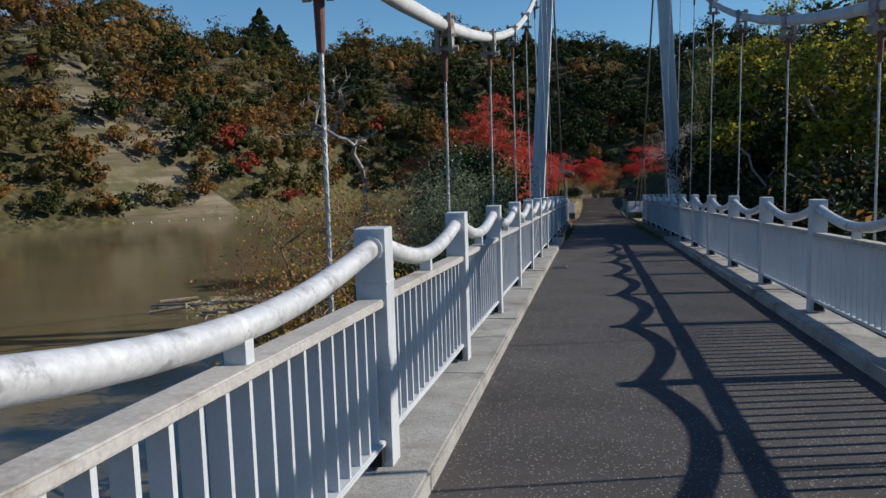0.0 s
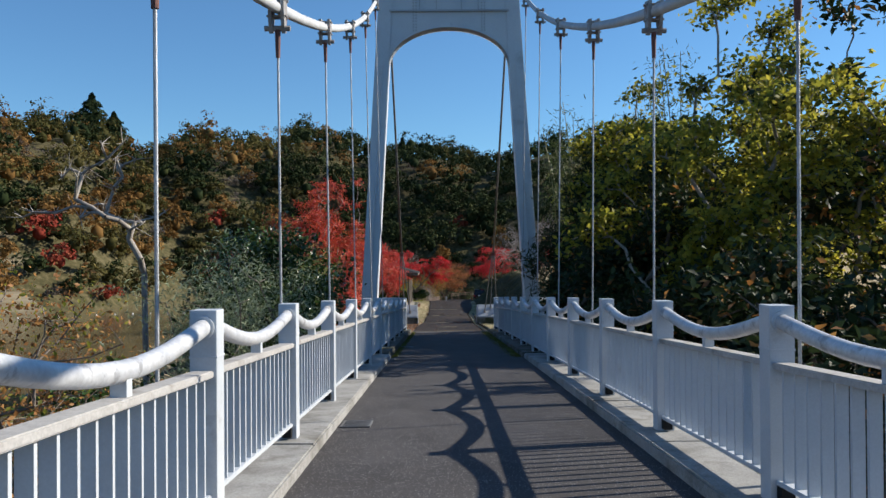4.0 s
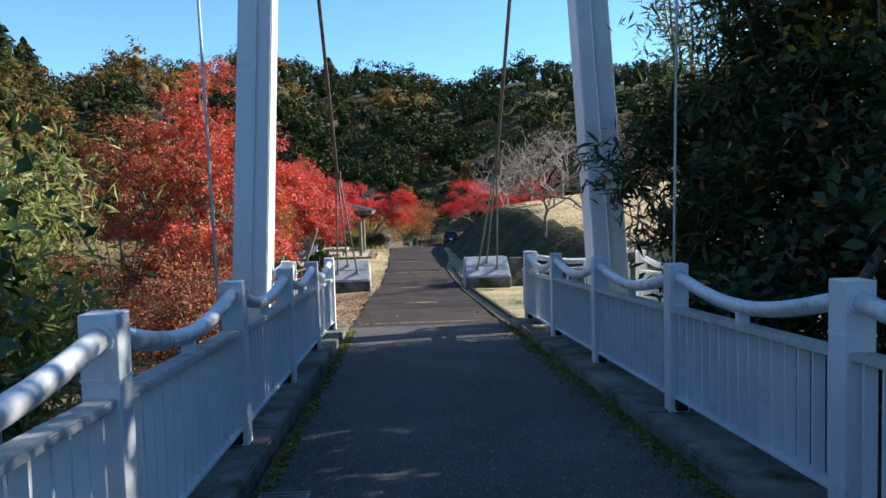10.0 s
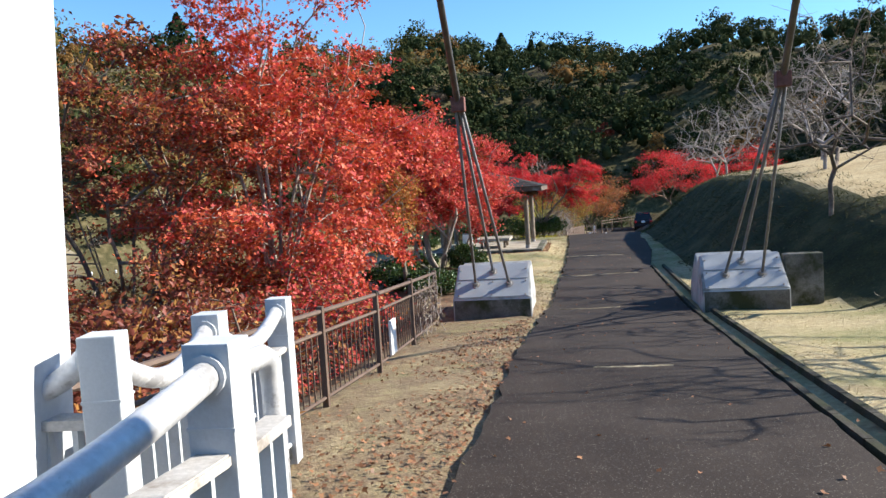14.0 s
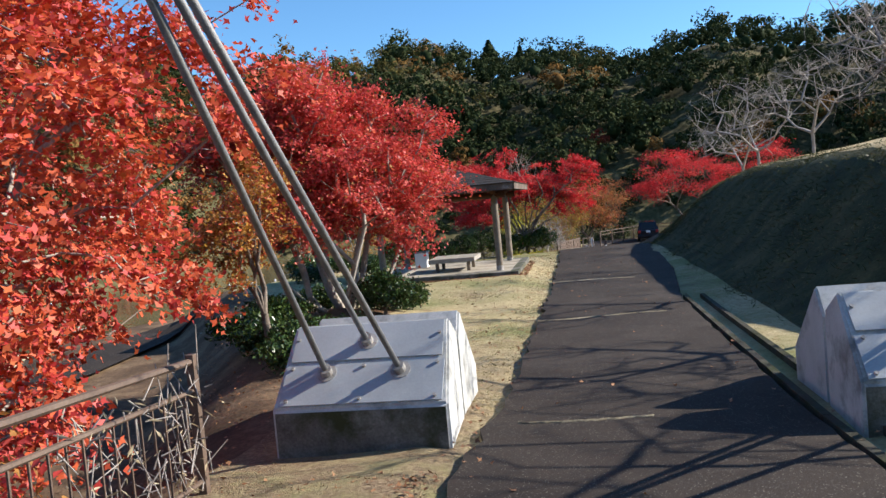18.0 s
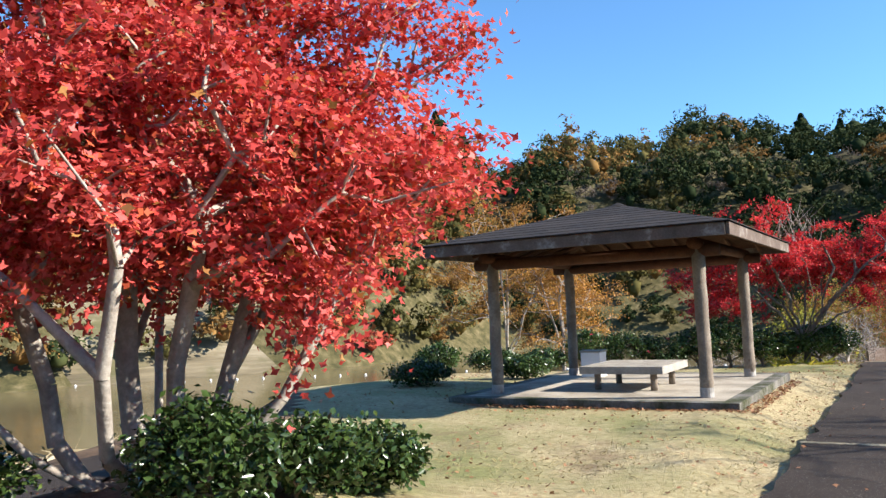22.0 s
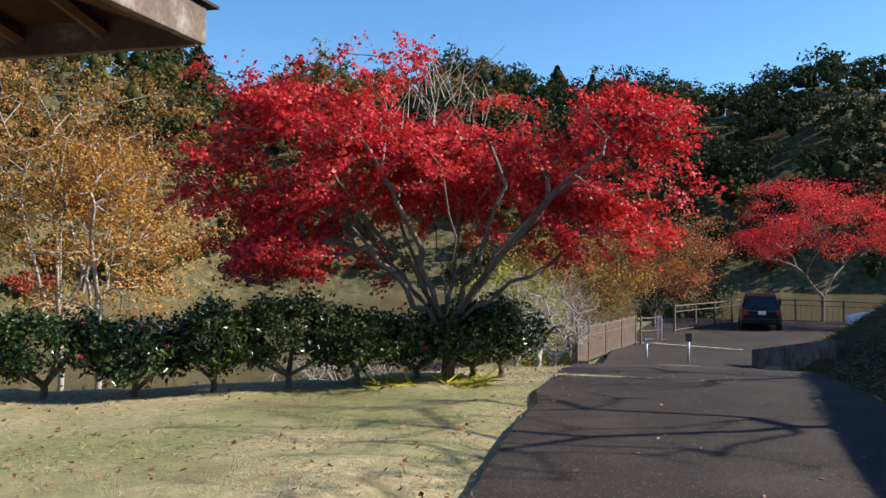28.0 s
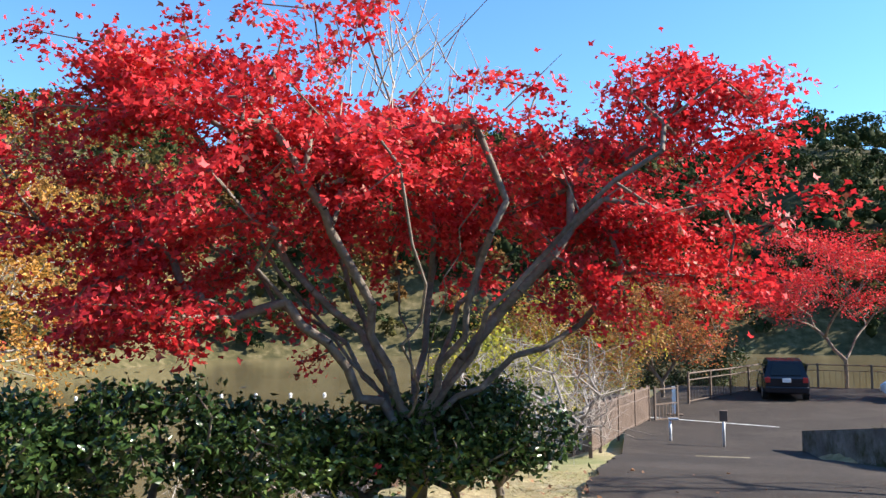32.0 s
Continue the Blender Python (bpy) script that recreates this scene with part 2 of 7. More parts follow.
M_DRIFT = surface("driftwood", [(0.3, (0.22, 0.17, 0.12)), (0.7, (0.42, 0.36, 0.29))], 3, (0.8, 0.95), 30, 0.2, 0.2)
M_MOSS = surface("moss", [(0.3, (0.05, 0.07, 0.01)), (0.7, (0.16, 0.19, 0.03))], 9, (0.9, 1.0), 80, 0.3, 0.6)
M_ROCK = surface("terraced_rock", [(0.3, (0.20, 0.16, 0.11)), (0.7, (0.36, 0.31, 0.23))], 0.25, (0.85, 0.95), 2.0, 0.25, 0.6, bump_scale=1.5,
                 stain=(0.14, 0.12, 0.05), stain_scale=0.12, stain_at=(0.5, 0.65))


def strata():
    """Bare slope cut in level ledges."""
    m, nt, p, geo = base_material("ledged_rock")
    mp = nt.nodes.new("ShaderNodeMapping")
    mp.inputs["Scale"].default_value = (0.05, 0.05, 1.1)
    nt.links.new(geo.outputs["Position"], mp.inputs["Vector"])
    band = noise_node(nt, 1.0, 5, 0.65, mp.outputs[0])
    col = ramp_node(nt, band, [(0.35, (0.075, 0.06, 0.035)), (0.5, (0.16, 0.13, 0.08)), (0.65, (0.27, 0.23, 0.16))])
    bush = ramp_node(nt, noise_node(nt, 0.22, 6, 0.7, geo.outputs["Position"]), [(0.46, (0, 0, 0)), (0.6, (0.85, 0.85, 0.85))])
    col = mix_rgb(nt, bush, col, (0.085, 0.08, 0.03))
    nt.links.new(col, p.inputs["Base Color"])
    p.inputs["Roughness"].default_value = 0.95
    b = nt.nodes.new("ShaderNodeBump")
    b.inputs["Strength"].default_value, b.inputs["Distance"].default_value = 0.8, 0.5
    nt.links.new(band, b.inputs["Height"])
    nt.links.new(b.outputs[0], p.inputs["Normal"])
    return m


M_LEDGE = strata()
M_WATER = surface("brown_river_water", [(0.3, (0.135, 0.105, 0.055)), (0.7, (0.165, 0.13, 0.07))], 0.05, (0.10, 0.18), 0.4, 0.05, 0.06, bump_scale=1.2)


def asphalt(name, lo, hi, speck):
    m, nt, p, geo = base_material(name)
    pos = geo.outputs["Position"]
    col = ramp_node(nt, noise_node(nt, 1.1, 6, 0.65, pos), [(0.3, lo), (0.7, hi)])
    v = nt.nodes.new("ShaderNodeTexVoronoi")
    v.inputs["Scale"].default_value = 95
    nt.links.new(pos, v.inputs["Vector"])
    grain = ramp_node(nt, noise_node(nt, 170, 2, 0.6, pos), [(0.3, (0.62,) * 3), (0.72, (1.45,) * 3)])
    col = mix_rgb(nt, 1.0, col, grain, "MULTIPLY")
    pick = ramp_node(nt, v.outputs["Color"], [(0.74, (0, 0, 0)), (0.80, (1, 1, 1))])
    near = ramp_node(nt, v.outputs["Distance"], [(0.25, (1, 1, 1)), (0.5, (0, 0, 0))])
    col = mix_rgb(nt, mix_rgb(nt, 1.0, pick, near, "MULTIPLY"), col, speck)
    dust = ramp_node(nt, noise_node(nt, 0.5, 7, 0.7, pos), [(0.5, (0, 0, 0)), (0.75, (0.30, 0.30, 0.30))])
    col = mix_rgb(nt, dust, col, (0.12, 0.10, 0.085))
    nt.links.new(col, p.inputs["Base Color"])
    p.inputs["Roughness"].default_value = 0.88
    p.inputs["Specular IOR Level"].default_value = 0.22
    b = nt.nodes.new("ShaderNodeBump")
    b.inputs["Strength"].default_value, b.inputs["Distance"].default_value = 0.5, 0.006
    nt.links.new(noise_node(nt, 140, 3, 0.6, pos), b.inputs["Height"])
    nt.links.new(b.outputs[0], p.inputs["Normal"])
    return m


M_DECK = asphalt("deck_asphalt", (0.046, 0.043, 0.044), (0.082, 0.077, 0.078), (0.36, 0.35, 0.33))
M_PATH = asphalt("path_asphalt", (0.021, 0.0152, 0.0125), (0.039, 0.0295, 0.0235), (0.17, 0.15, 0.13))


def ground_material():
    m, nt, p, geo = base_material("dry_lawn")
    pos = geo.outputs["Position"]
    dry = ramp_node(nt, noise_node(nt, 13, 8, 0.78, pos), [(0.3, (0.19, 0.14, 0.07)), (0.5, (0.385, 0.31, 0.165)), (0.7, (0.57, 0.48, 0.29))])
    green = ramp_node(nt, noise_node(nt, 16, 8, 0.78, pos), [(0.3, (0.095, 0.105, 0.03)), (0.7, (0.27, 0.265, 0.095))])
    f = ramp_node(nt, noise_node(nt, 0.42, 6, 0.65, pos), [(0.44, (0, 0, 0)), (0.64, (1, 1, 1))])
    col = mix_rgb(nt, f, dry, green)
    earth = ramp_node(nt, noise_node(nt, 0.9, 7, 0.72, pos), [(0.55, (0, 0, 0)), (0.68, (0.85, 0.85, 0.85))])
    col = mix_rgb(nt, earth, col, (0.17, 0.115, 0.06))
    # the trodden strip beside the path's start, worn to earth and litter
    xyz = nt.nodes.new("ShaderNodeSeparateXYZ")
    nt.links.new(pos, xyz.inputs[0])
    worn = None
    for axis_name, lo, hi in (("X", -0.6, -1.3), ("Y", 16.0, 11.0)):
        mr = nt.nodes.new("ShaderNodeMapRange")
        mr.interpolation_type = "SMOOTHSTEP"
        mr.inputs["From Min"].default_value, mr.inputs["From Max"].default_value = lo, hi
        nt.links.new(xyz.outputs[axis_name], mr.inputs["Value"])
        if worn is None:
            worn = mr.outputs[0]
        else:
            mul = nt.nodes.new("ShaderNodeMath")
            mul.operation = "MULTIPLY"
            nt.links.new(worn, mul.inputs[0])
            nt.links.new(mr.outputs[0], mul.inputs[1])
            worn = mul.outputs[0]
    patchy = ramp_node(nt, noise_node(nt, 2.6, 7, 0.75, pos), [(0.36, (0.25, 0.25, 0.25)), (0.56, (1, 1, 1))])
    mul = nt.nodes.new("ShaderNodeMath")
    mul.operation = "MULTIPLY"
    nt.links.new(worn, mul.inputs[0])
    nt.links.new(patchy, mul.inputs[1])
    litter = ramp_node(nt, noise_node(nt, 24, 8, 0.8, pos), [(0.35, (0.075, 0.045, 0.022)), (0.5, (0.185, 0.125, 0.07)), (0.66, (0.34, 0.26, 0.155))])
    col = mix_rgb(nt, mul.outputs[0], col, litter)
    nt.links.new(col, p.inputs["Base Color"])
    p.inputs["Roughness"].default_value = 0.95
    b = nt.nodes.new("ShaderNodeBump")
    b.inputs["Strength"].default_value, b.inputs["Distance"].default_value = 0.7, 0.03
    nt.links.new(noise_node(nt, 45, 4, 0.7, pos), b.inputs["Height"])
    nt.links.new(b.outputs[0], p.inputs["Normal"])
    return m


def wild_material(name, a, b, c):
    return surface(name, [(0.3, a), (0.5, b), (0.7, c)], 1.3, (0.9, 1.0), 24, 0.35, 0.8, bump_scale=9)


M_LAWN = ground_material()
M_SCRUB = wild_material("hill_scrub", (0.035, 0.035, 0.014), (0.08, 0.07, 0.03), (0.16, 0.13, 0.07))
# bank grass and its blades: colours darkened for the shade on this slope
M_SHADED_BANKGRASS = wild_material("shaded_bank_grass", (0.018, 0.022, 0.008), (0.042, 0.045, 0.016), (0.10, 0.085, 0.035))
SHADED_BANKBLADE = leaf_material("shaded_bank_blades", [(0.0, (0.022, 0.03, 0.008)), (0.5, (0.055, 0.06, 0.018)), (1.0, (0.16, 0.14, 0.055))], patch_scale=0.5, patch=0.5, trans=0.2)
M_MEADOW = wild_material("sere_meadow", (0.30, 0.22, 0.11), (0.42, 0.32, 0.17), (0.50, 0.40, 0.23))
M_JOINT = wild_material("dirt_filled_joint", (0.12, 0.10, 0.07), (0.25, 0.215, 0.15), (0.36, 0.32, 0.23))
M_SOIL = wild_material("leaf_litter", (0.05, 0.03, 0.018), (0.12, 0.075, 0.045), (0.22, 0.15, 0.09))

RED = leaf_material("red_maple_leaves", [(0.0, (0.24, 0.010, 0.014)), (0.4, (0.58, 0.026, 0.034)), (0.8, (0.78, 0.055, 0.060)), (1.0, (0.78, 0.15, 0.07))], trans=0.38)
SCARLET = leaf_material("scarlet_maple_leaves", [(0.0, (0.26, 0.024, 0.024)), (0.4, (0.56, 0.060, 0.052)), (0.85, (0.76, 0.145, 0.125)), (1.0, (0.70, 0.25, 0.09))], trans=0.33)
ORANGE = leaf_material("orange_maple_leaves", [(0.0, (0.17, 0.030, 0.012)), (0.35, (0.46, 0.072, 0.028)), (0.8, (0.68, 0.140, 0.058)), (1.0, (0.55, 0.22, 0.055))], trans=0.26)
# dull brownish red, darkened as well for the shade on the left-hand crowns
SHADED_DULLRED = leaf_material("shaded_dull_red_leaves", [(0.0, (0.07, 0.03, 0.02)), (0.5, (0.22, 0.05, 0.035)), (1.0, (0.36, 0.12, 0.06))])
YELLOW = leaf_material("yellow_leaves", [(0.0, (0.20, 0.10, 0.02)), (0.4, (0.40, 0.19, 0.032)), (0.8, (0.54, 0.28, 0.05)), (1.0, (0.42, 0.31, 0.065))])
AMBER = leaf_material("amber_leaves", [(0.0, (0.16, 0.07, 0.025)), (0.5, (0.36, 0.16, 0.045)), (1.0, (0.50, 0.27, 0.08))])
CAMELLIA = leaf_material("glossy_evergreen_leaves", [(0.0, (0.018, 0.034, 0.012)), (0.6, (0.04, 0.075, 0.02)), (1.0, (0.10, 0.14, 0.035))], trans=0.12, rough=0.25)
DARKLEAF = leaf_material("dark_evergreen_leaves", [(0.0, (0.012, 0.022, 0.008)), (0.6, (0.03, 0.05, 0.014)), (1.0, (0.07, 0.095, 0.026))], trans=0.22, rough=0.62)
LIMELEAF = leaf_material("yellow_green_leaves", [(0.0, (0.10, 0.12, 0.02)), (0.5, (0.31, 0.30, 0.04)), (1.0, (0.60, 0.50, 0.065))], trans=0.58)
SILVER = leaf_material("silvery_willow_leaves", [(0.0, (0.10, 0.14, 0.07)), (0.5, (0.24, 0.29, 0.16)), (1.0, (0.46, 0.50, 0.36))], trans=0.4)
BAMBOO = leaf_material("bamboo_leaves", [(0.0, (0.03, 0.05, 0.012)), (0.5, (0.08, 0.11, 0.03)), (1.0, (0.22, 0.22, 0.07))], trans=0.35)
PALEGREEN = leaf_material("pale_bamboo_grass", [(0.0, (0.09, 0.12, 0.03)), (0.5, (0.22, 0.26, 0.07)), (1.0, (0.44, 0.45, 0.17))], trans=0.45)
STRAW = leaf_material("pale_reed", [(0.0, (0.30, 0.23, 0.13)), (0.5, (0.46, 0.38, 0.24)), (1.0, (0.60, 0.53, 0.38))], trans=0.3)
LITTER = leaf_material("fallen_leaves", [(0.0, (0.10, 0.045, 0.02)), (0.5, (0.26, 0.12, 0.055)), (1.0, (0.42, 0.22, 0.11))], trans=0.1)
GRASSBLADE = leaf_material("grass_blades", [(0.0, (0.08, 0.09, 0.025)), (0.3, (0.24, 0.20, 0.085)), (0.6, (0.40, 0.32, 0.15)), (1.0, (0.56, 0.47, 0.26))], patch_scale=0.42, patch=0.5, trans=0.2)
PETAL = leaf_material("camellia_petals", [(0.0, (0.45, 0.02, 0.05)), (1.0, (0.62, 0.05, 0.10))], trans=0.25)
F_DARK = leaf_material("wood_dark_green", [(0.0, (0.010, 0.020, 0.007)), (0.6, (0.034, 0.046, 0.017)), (1.0, (0.085, 0.092, 0.036))], 0.10, 0.6, 0.12, 0.8, 0.06)
F_OLIVE = leaf_material("wood_olive", [(0.0, (0.03, 0.034, 0.010)), (0.6, (0.115, 0.10, 0.034)), (1.0, (0.24, 0.19, 0.068))], 0.10, 0.6, 0.30, 0.8, 0.06)
F_RUST = leaf_material("wood_rust", [(0.0, (0.06, 0.032, 0.011)), (0.5, (0.21, 0.115, 0.038)), (1.0, (0.40, 0.24, 0.085))], 0.10, 0.6, 0.30, 0.8, 0.06)
F_GREY = leaf_material("wood_bare_grey", [(0.0, (0.07, 0.055, 0.045)), (0.6, (0.15, 0.12, 0.10)), (1.0, (0.24, 0.20, 0.165))], 0.10, 0.6, 0.30, 0.8, 0.06)
F_RED = leaf_material("wood_red", [(0.0, (0.15, 0.03, 0.02)), (0.6, (0.30, 0.055, 0.035)), (1.0, (0.40, 0.12, 0.06))], 0.10, 0.6, 0.2, 0.8, 0.06)

# ---- shapes ----
def mesh_np(name, verts, faces):
    verts, faces = np.asarray(verts, np.float32), np.asarray(faces, np.int32)
    me = bpy.data.meshes.new(name)
    k = faces.shape[1]
    me.vertices.add(len(verts))
    me.vertices.foreach_set("co", verts.ravel())
    me.loops.add(faces.size)
    me.loops.foreach_set("vertex_index", faces.ravel())
    me.polygons.add(len(faces))
    me.polygons.foreach_set("loop_start", np.arange(0, faces.size, k, dtype=np.int32))
    me.update(calc_edges=True)
    return me


def put(name, me, material, parent=None, label="", m=None):
    """Links a mesh as one object, under a thing or at top level."""
    ob = new(name, me)
    if material is not None and not me.materials:
        me.materials.append(material)
    if parent is not None:
        ob.parent = parent
    if m is not None:
        ob.matrix_basis = m
    if label:
        ob["label"] = label
    return ob


def part(name, bm, material, parent=None, label="", smooth=False, m=None):
    me = bpy.data.meshes.new(name)
    bm.normal_update()
    bm.to_mesh(me)
    bm.free()
    if smooth:
        me.polygons.foreach_set("use_smooth", [True] * len(me.polygons))
    return put(name, me, material, parent, label, m)


def thing(name, label, category, group="", kind="", m=None):
    ob = new(name)
    if m is not None:
        ob.matrix_basis = m
    return tagged(ob, label, category, group, kind)


def box(x0, y0, z0, x1, y1, z1, bevel=0.0, bm=None):
    bm = bm or bmesh.new()
    g = bmesh.ops.create_cube(bm, size=1.0)["verts"]
    bmesh.ops.scale(bm, vec=(x1 - x0, y1 - y0, z1 - z0), verts=g)
    bmesh.ops.translate(bm, vec=((x0 + x1) / 2, (y0 + y1) / 2, (z0 + z1) / 2), verts=g)
    if bevel:
        edges = list({e for v in g for e in v.link_edges})
        bmesh.ops.bevel(bm, geom=edges, offset=bevel, segments=2, affect="EDGES", profile=0.6)
    return bm


def prism(points, z0, z1, bm=None):
    """An upright slab over a flat outline; z0 and z1 may be functions of x, y."""
    bm = bm or bmesh.new()
    f0 = z0 if callable(z0) else lambda x, y: z0
    f1 = z1 if callable(z1) else lambda x, y: z1
    lo = [bm.verts.new((x, y, f0(x, y))) for x, y in points]
    hi = [bm.verts.new((x, y, f1(x, y))) for x, y in points]
    n = len(points)
    bm.faces.new(hi)
    bm.faces.new(lo[::-1])
    for i in range(n):
        bm.faces.new((lo[i], lo[(i + 1) % n], hi[(i + 1) % n], hi[i]))
    bmesh.ops.recalc_face_normals(bm, faces=bm.faces[:])
    return bm


def tube(points, radius, sides=10, bm=None, caps=True):
    """A round bar along points; radius one number or one for each point."""
    bm = bm or bmesh.new()
    pts = [Vector(p) for p in points]
    rad = radius if isinstance(radius, (list, tuple)) else [radius] * len(pts)
    rings, side = [], None
    for i, p in enumerate(pts):
        d = (pts[min(i + 1, len(pts) - 1)] - pts[max(i - 1, 0)]).normalized()
        if side is None:
            side = d.orthogonal().normalized()
        side = (side - d * side.dot(d)).normalized()
        up = d.cross(side)
        rings.append([bm.verts.new(p + (side * math.cos(a) + up * math.sin(a)) * rad[i]) for a in (2 * math.pi * k / sides for k in range(sides))])
    for a, b in zip(rings, rings[1:]):
        for k in range(sides):
            bm.faces.new((a[k], a[(k + 1) % sides], b[(k + 1) % sides], b[k]))
    if caps:
        bm.faces.new(rings[0][::-1])
        bm.faces.new(rings[-1])
    return bm


MAPLE = (np.array([(0, -0.5, 0), (-0.55, -0.12, 0.06), (-0.17, 0.06, 0), (0, 0.62, 0.05), (0.17, 0.06, 0), (0.55, -0.12, 0.06)]),
         np.array([(0, 1, 2), (0, 2, 3), (0, 3, 4), (0, 4, 5)])[:, ::-1])
OVAL = (np.array([(0, -0.5, 0), (0.27, 0.02, 0.09), (0, 0.5, -0.03), (-0.27, 0.02, 0.09)]), np.array([(0, 1, 2), (0, 2, 3)]))
BLADE = (np.array([(-0.06, 0, 0), (0.06, 0, 0), (0.0, 1.0, 0.12)]), np.array([(0, 1, 2)]))
LANCE = (np.array([(0, -0.5, 0), (0.09, 0.0, 0.03), (0, 0.5, -0.05), (-0.09, 0.0, 0.03)]), np.array([(0, 1, 2), (0, 2, 3)]))


def scatter(centres, normals, sizes, shape, rng, spin=None):
    """One flat leaf at each centre, facing its normal; returns vertices and faces."""
    base, tri = shape
    n = normals / (np.linalg.norm(normals, axis=1, keepdims=True) + 1e-9)
    helper = rng.normal(size=n.shape) if spin is None else spin
    u = np.cross(n, helper)
    u /= np.linalg.norm(u, axis=1, keepdims=True) + 1e-9
    v = np.cross(n, u)
    s = np.asarray(sizes)[:, None, None]
    verts = centres[:, None, :] + s * (base[None, :, 0:1] * u[:, None, :] + base[None, :, 1:2] * v[:, None, :] + base[None, :, 2:3] * n[:, None, :])
    faces = tri[None] + (np.arange(len(centres)) * len(base))[:, None, None]
    return verts.reshape(-1, 3), faces.reshape(-1, tri.shape[1])


def sticks(p0, p1, r0, r1, sides=5):
    """Tapered bars from p0 to p1, many at once."""
    p0, p1 = np.asarray(p0, float), np.asarray(p1, float)
    d = p1 - p0
    d /= np.linalg.norm(d, axis=1, keepdims=True) + 1e-9
    h = np.where(np.abs(d[:, 2:3]) < 0.9, np.array([[0, 0, 1.0]]), np.array([[1.0, 0, 0]]))
    u = np.cross(d, h)
    u /= np.linalg.norm(u, axis=1, keepdims=True)
    v = np.cross(d, u)
    ang = np.arange(sides) * 2 * np.pi / sides
    ring = np.cos(ang)[None, :, None] * u[:, None, :] + np.sin(ang)[None, :, None] * v[:, None, :]
    a = p0[:, None] + ring * np.asarray(r0)[:, None, None]
    b = p1[:, None] + ring * np.asarray(r1)[:, None, None]
    verts = np.concatenate([a, b], 1).reshape(-1, 3)
    k = np.arange(sides)
    quad = np.stack([k, (k + 1) % sides, (k + 1) % sides + sides, k + sides], 1)
    faces = (quad[None] + (np.arange(len(p0)) * 2 * sides)[:, None, None]).reshape(-1, 4)
    return verts, faces


def skeleton_tree(root, tops, rng, trunk, r_tip=0.006, wobble=0.12, lift=0.25, power=2.2, step=0.45, limbs=(), pen=0.25):
    """Limbs that grow from a trunk (a list of points) out to the given tips, thick where many meet. Returns bars and the tips' parents."""
    nodes = [np.array(p, float) for p in trunk]
    parent = [-1] + list(range(len(trunk) - 1))
    run = [0.0]
    for a, b in zip(nodes, nodes[1:]):
        run.append(run[-1] + np.linalg.norm(b - a))
    first = max(1, len(trunk) - 2)
    for limb in limbs:
        k = len(trunk) - 1
        for p in limb:
            nodes.append(np.array(p, float))
            parent.append(k)
            run.append(run[k] + np.linalg.norm(nodes[-1] - nodes[k]))
            k = len(nodes) - 1
    if limbs:
        first = len(trunk)
    order = np.argsort(np.linalg.norm(tops - nodes[-1], axis=1))
    ends = []
    for i in order:
        t = tops[i]
        have = np.array(nodes)
        d = np.linalg.norm(have - t, axis=1) + pen * np.array(run)
        d[:first] = 1e9
        d += np.where(have[:, 2] > t[2] + 0.3, 0.8, 0.0)
        j = int(np.argmin(d))
        gap = t - nodes[j]
        n = max(1, int(np.linalg.norm(gap) / step))
        k = j
        for q in range(1, n + 1):
            f = q / n
            p = nodes[j] + gap * f
            p[2] -= lift * np.linalg.norm(gap[:2]) * f * (1 - f) * -1.0
            if q < n:
                p = p + rng.normal(size=3) * wobble * step
            nodes.append(p)
            parent.append(k)
            run.append(run[k] + np.linalg.norm(p - nodes[k]))
            k = len(nodes) - 1
        ends.append(k)
    w = np.zeros(len(nodes))
    for k in ends:
        w[k] += 1
    for k in range(len(nodes) - 1, 0, -1):
        if w[k] == 0:
            w[k] = 1
        w[parent[k]] += w[k]
    r = r_tip * np.maximum(w, 1) ** (1 / power)
    idx = np.arange(1, len(nodes))
    par = np.array(parent)[1:]
    pts = np.array(nodes)
    return pts[par], pts[idx], np.minimum(r[par], r[idx] * 1.6), r[idx]


def envelope(rng, n, centre, radii, hollow=0.45, low=-1.0, bumps=0.22, flat=None):
    """Points spread through a lumpy dome."""
    out = []
    seed = rng.uniform(0, 50, 3)
    while len(out) < n:
        d = rng.normal(size=3)
        d /= np.linalg.norm(d)
        if d[2] < low:
            continue
        lump = 1 + bumps * 2 * noise.noise(Vector(d * 1.7 + seed))
        f = (hollow + (1 - hollow) * rng.random() ** 0.5) * lump
        out.append(np.array(centre) + d * np.array(radii) * f)
    return np.array(out)


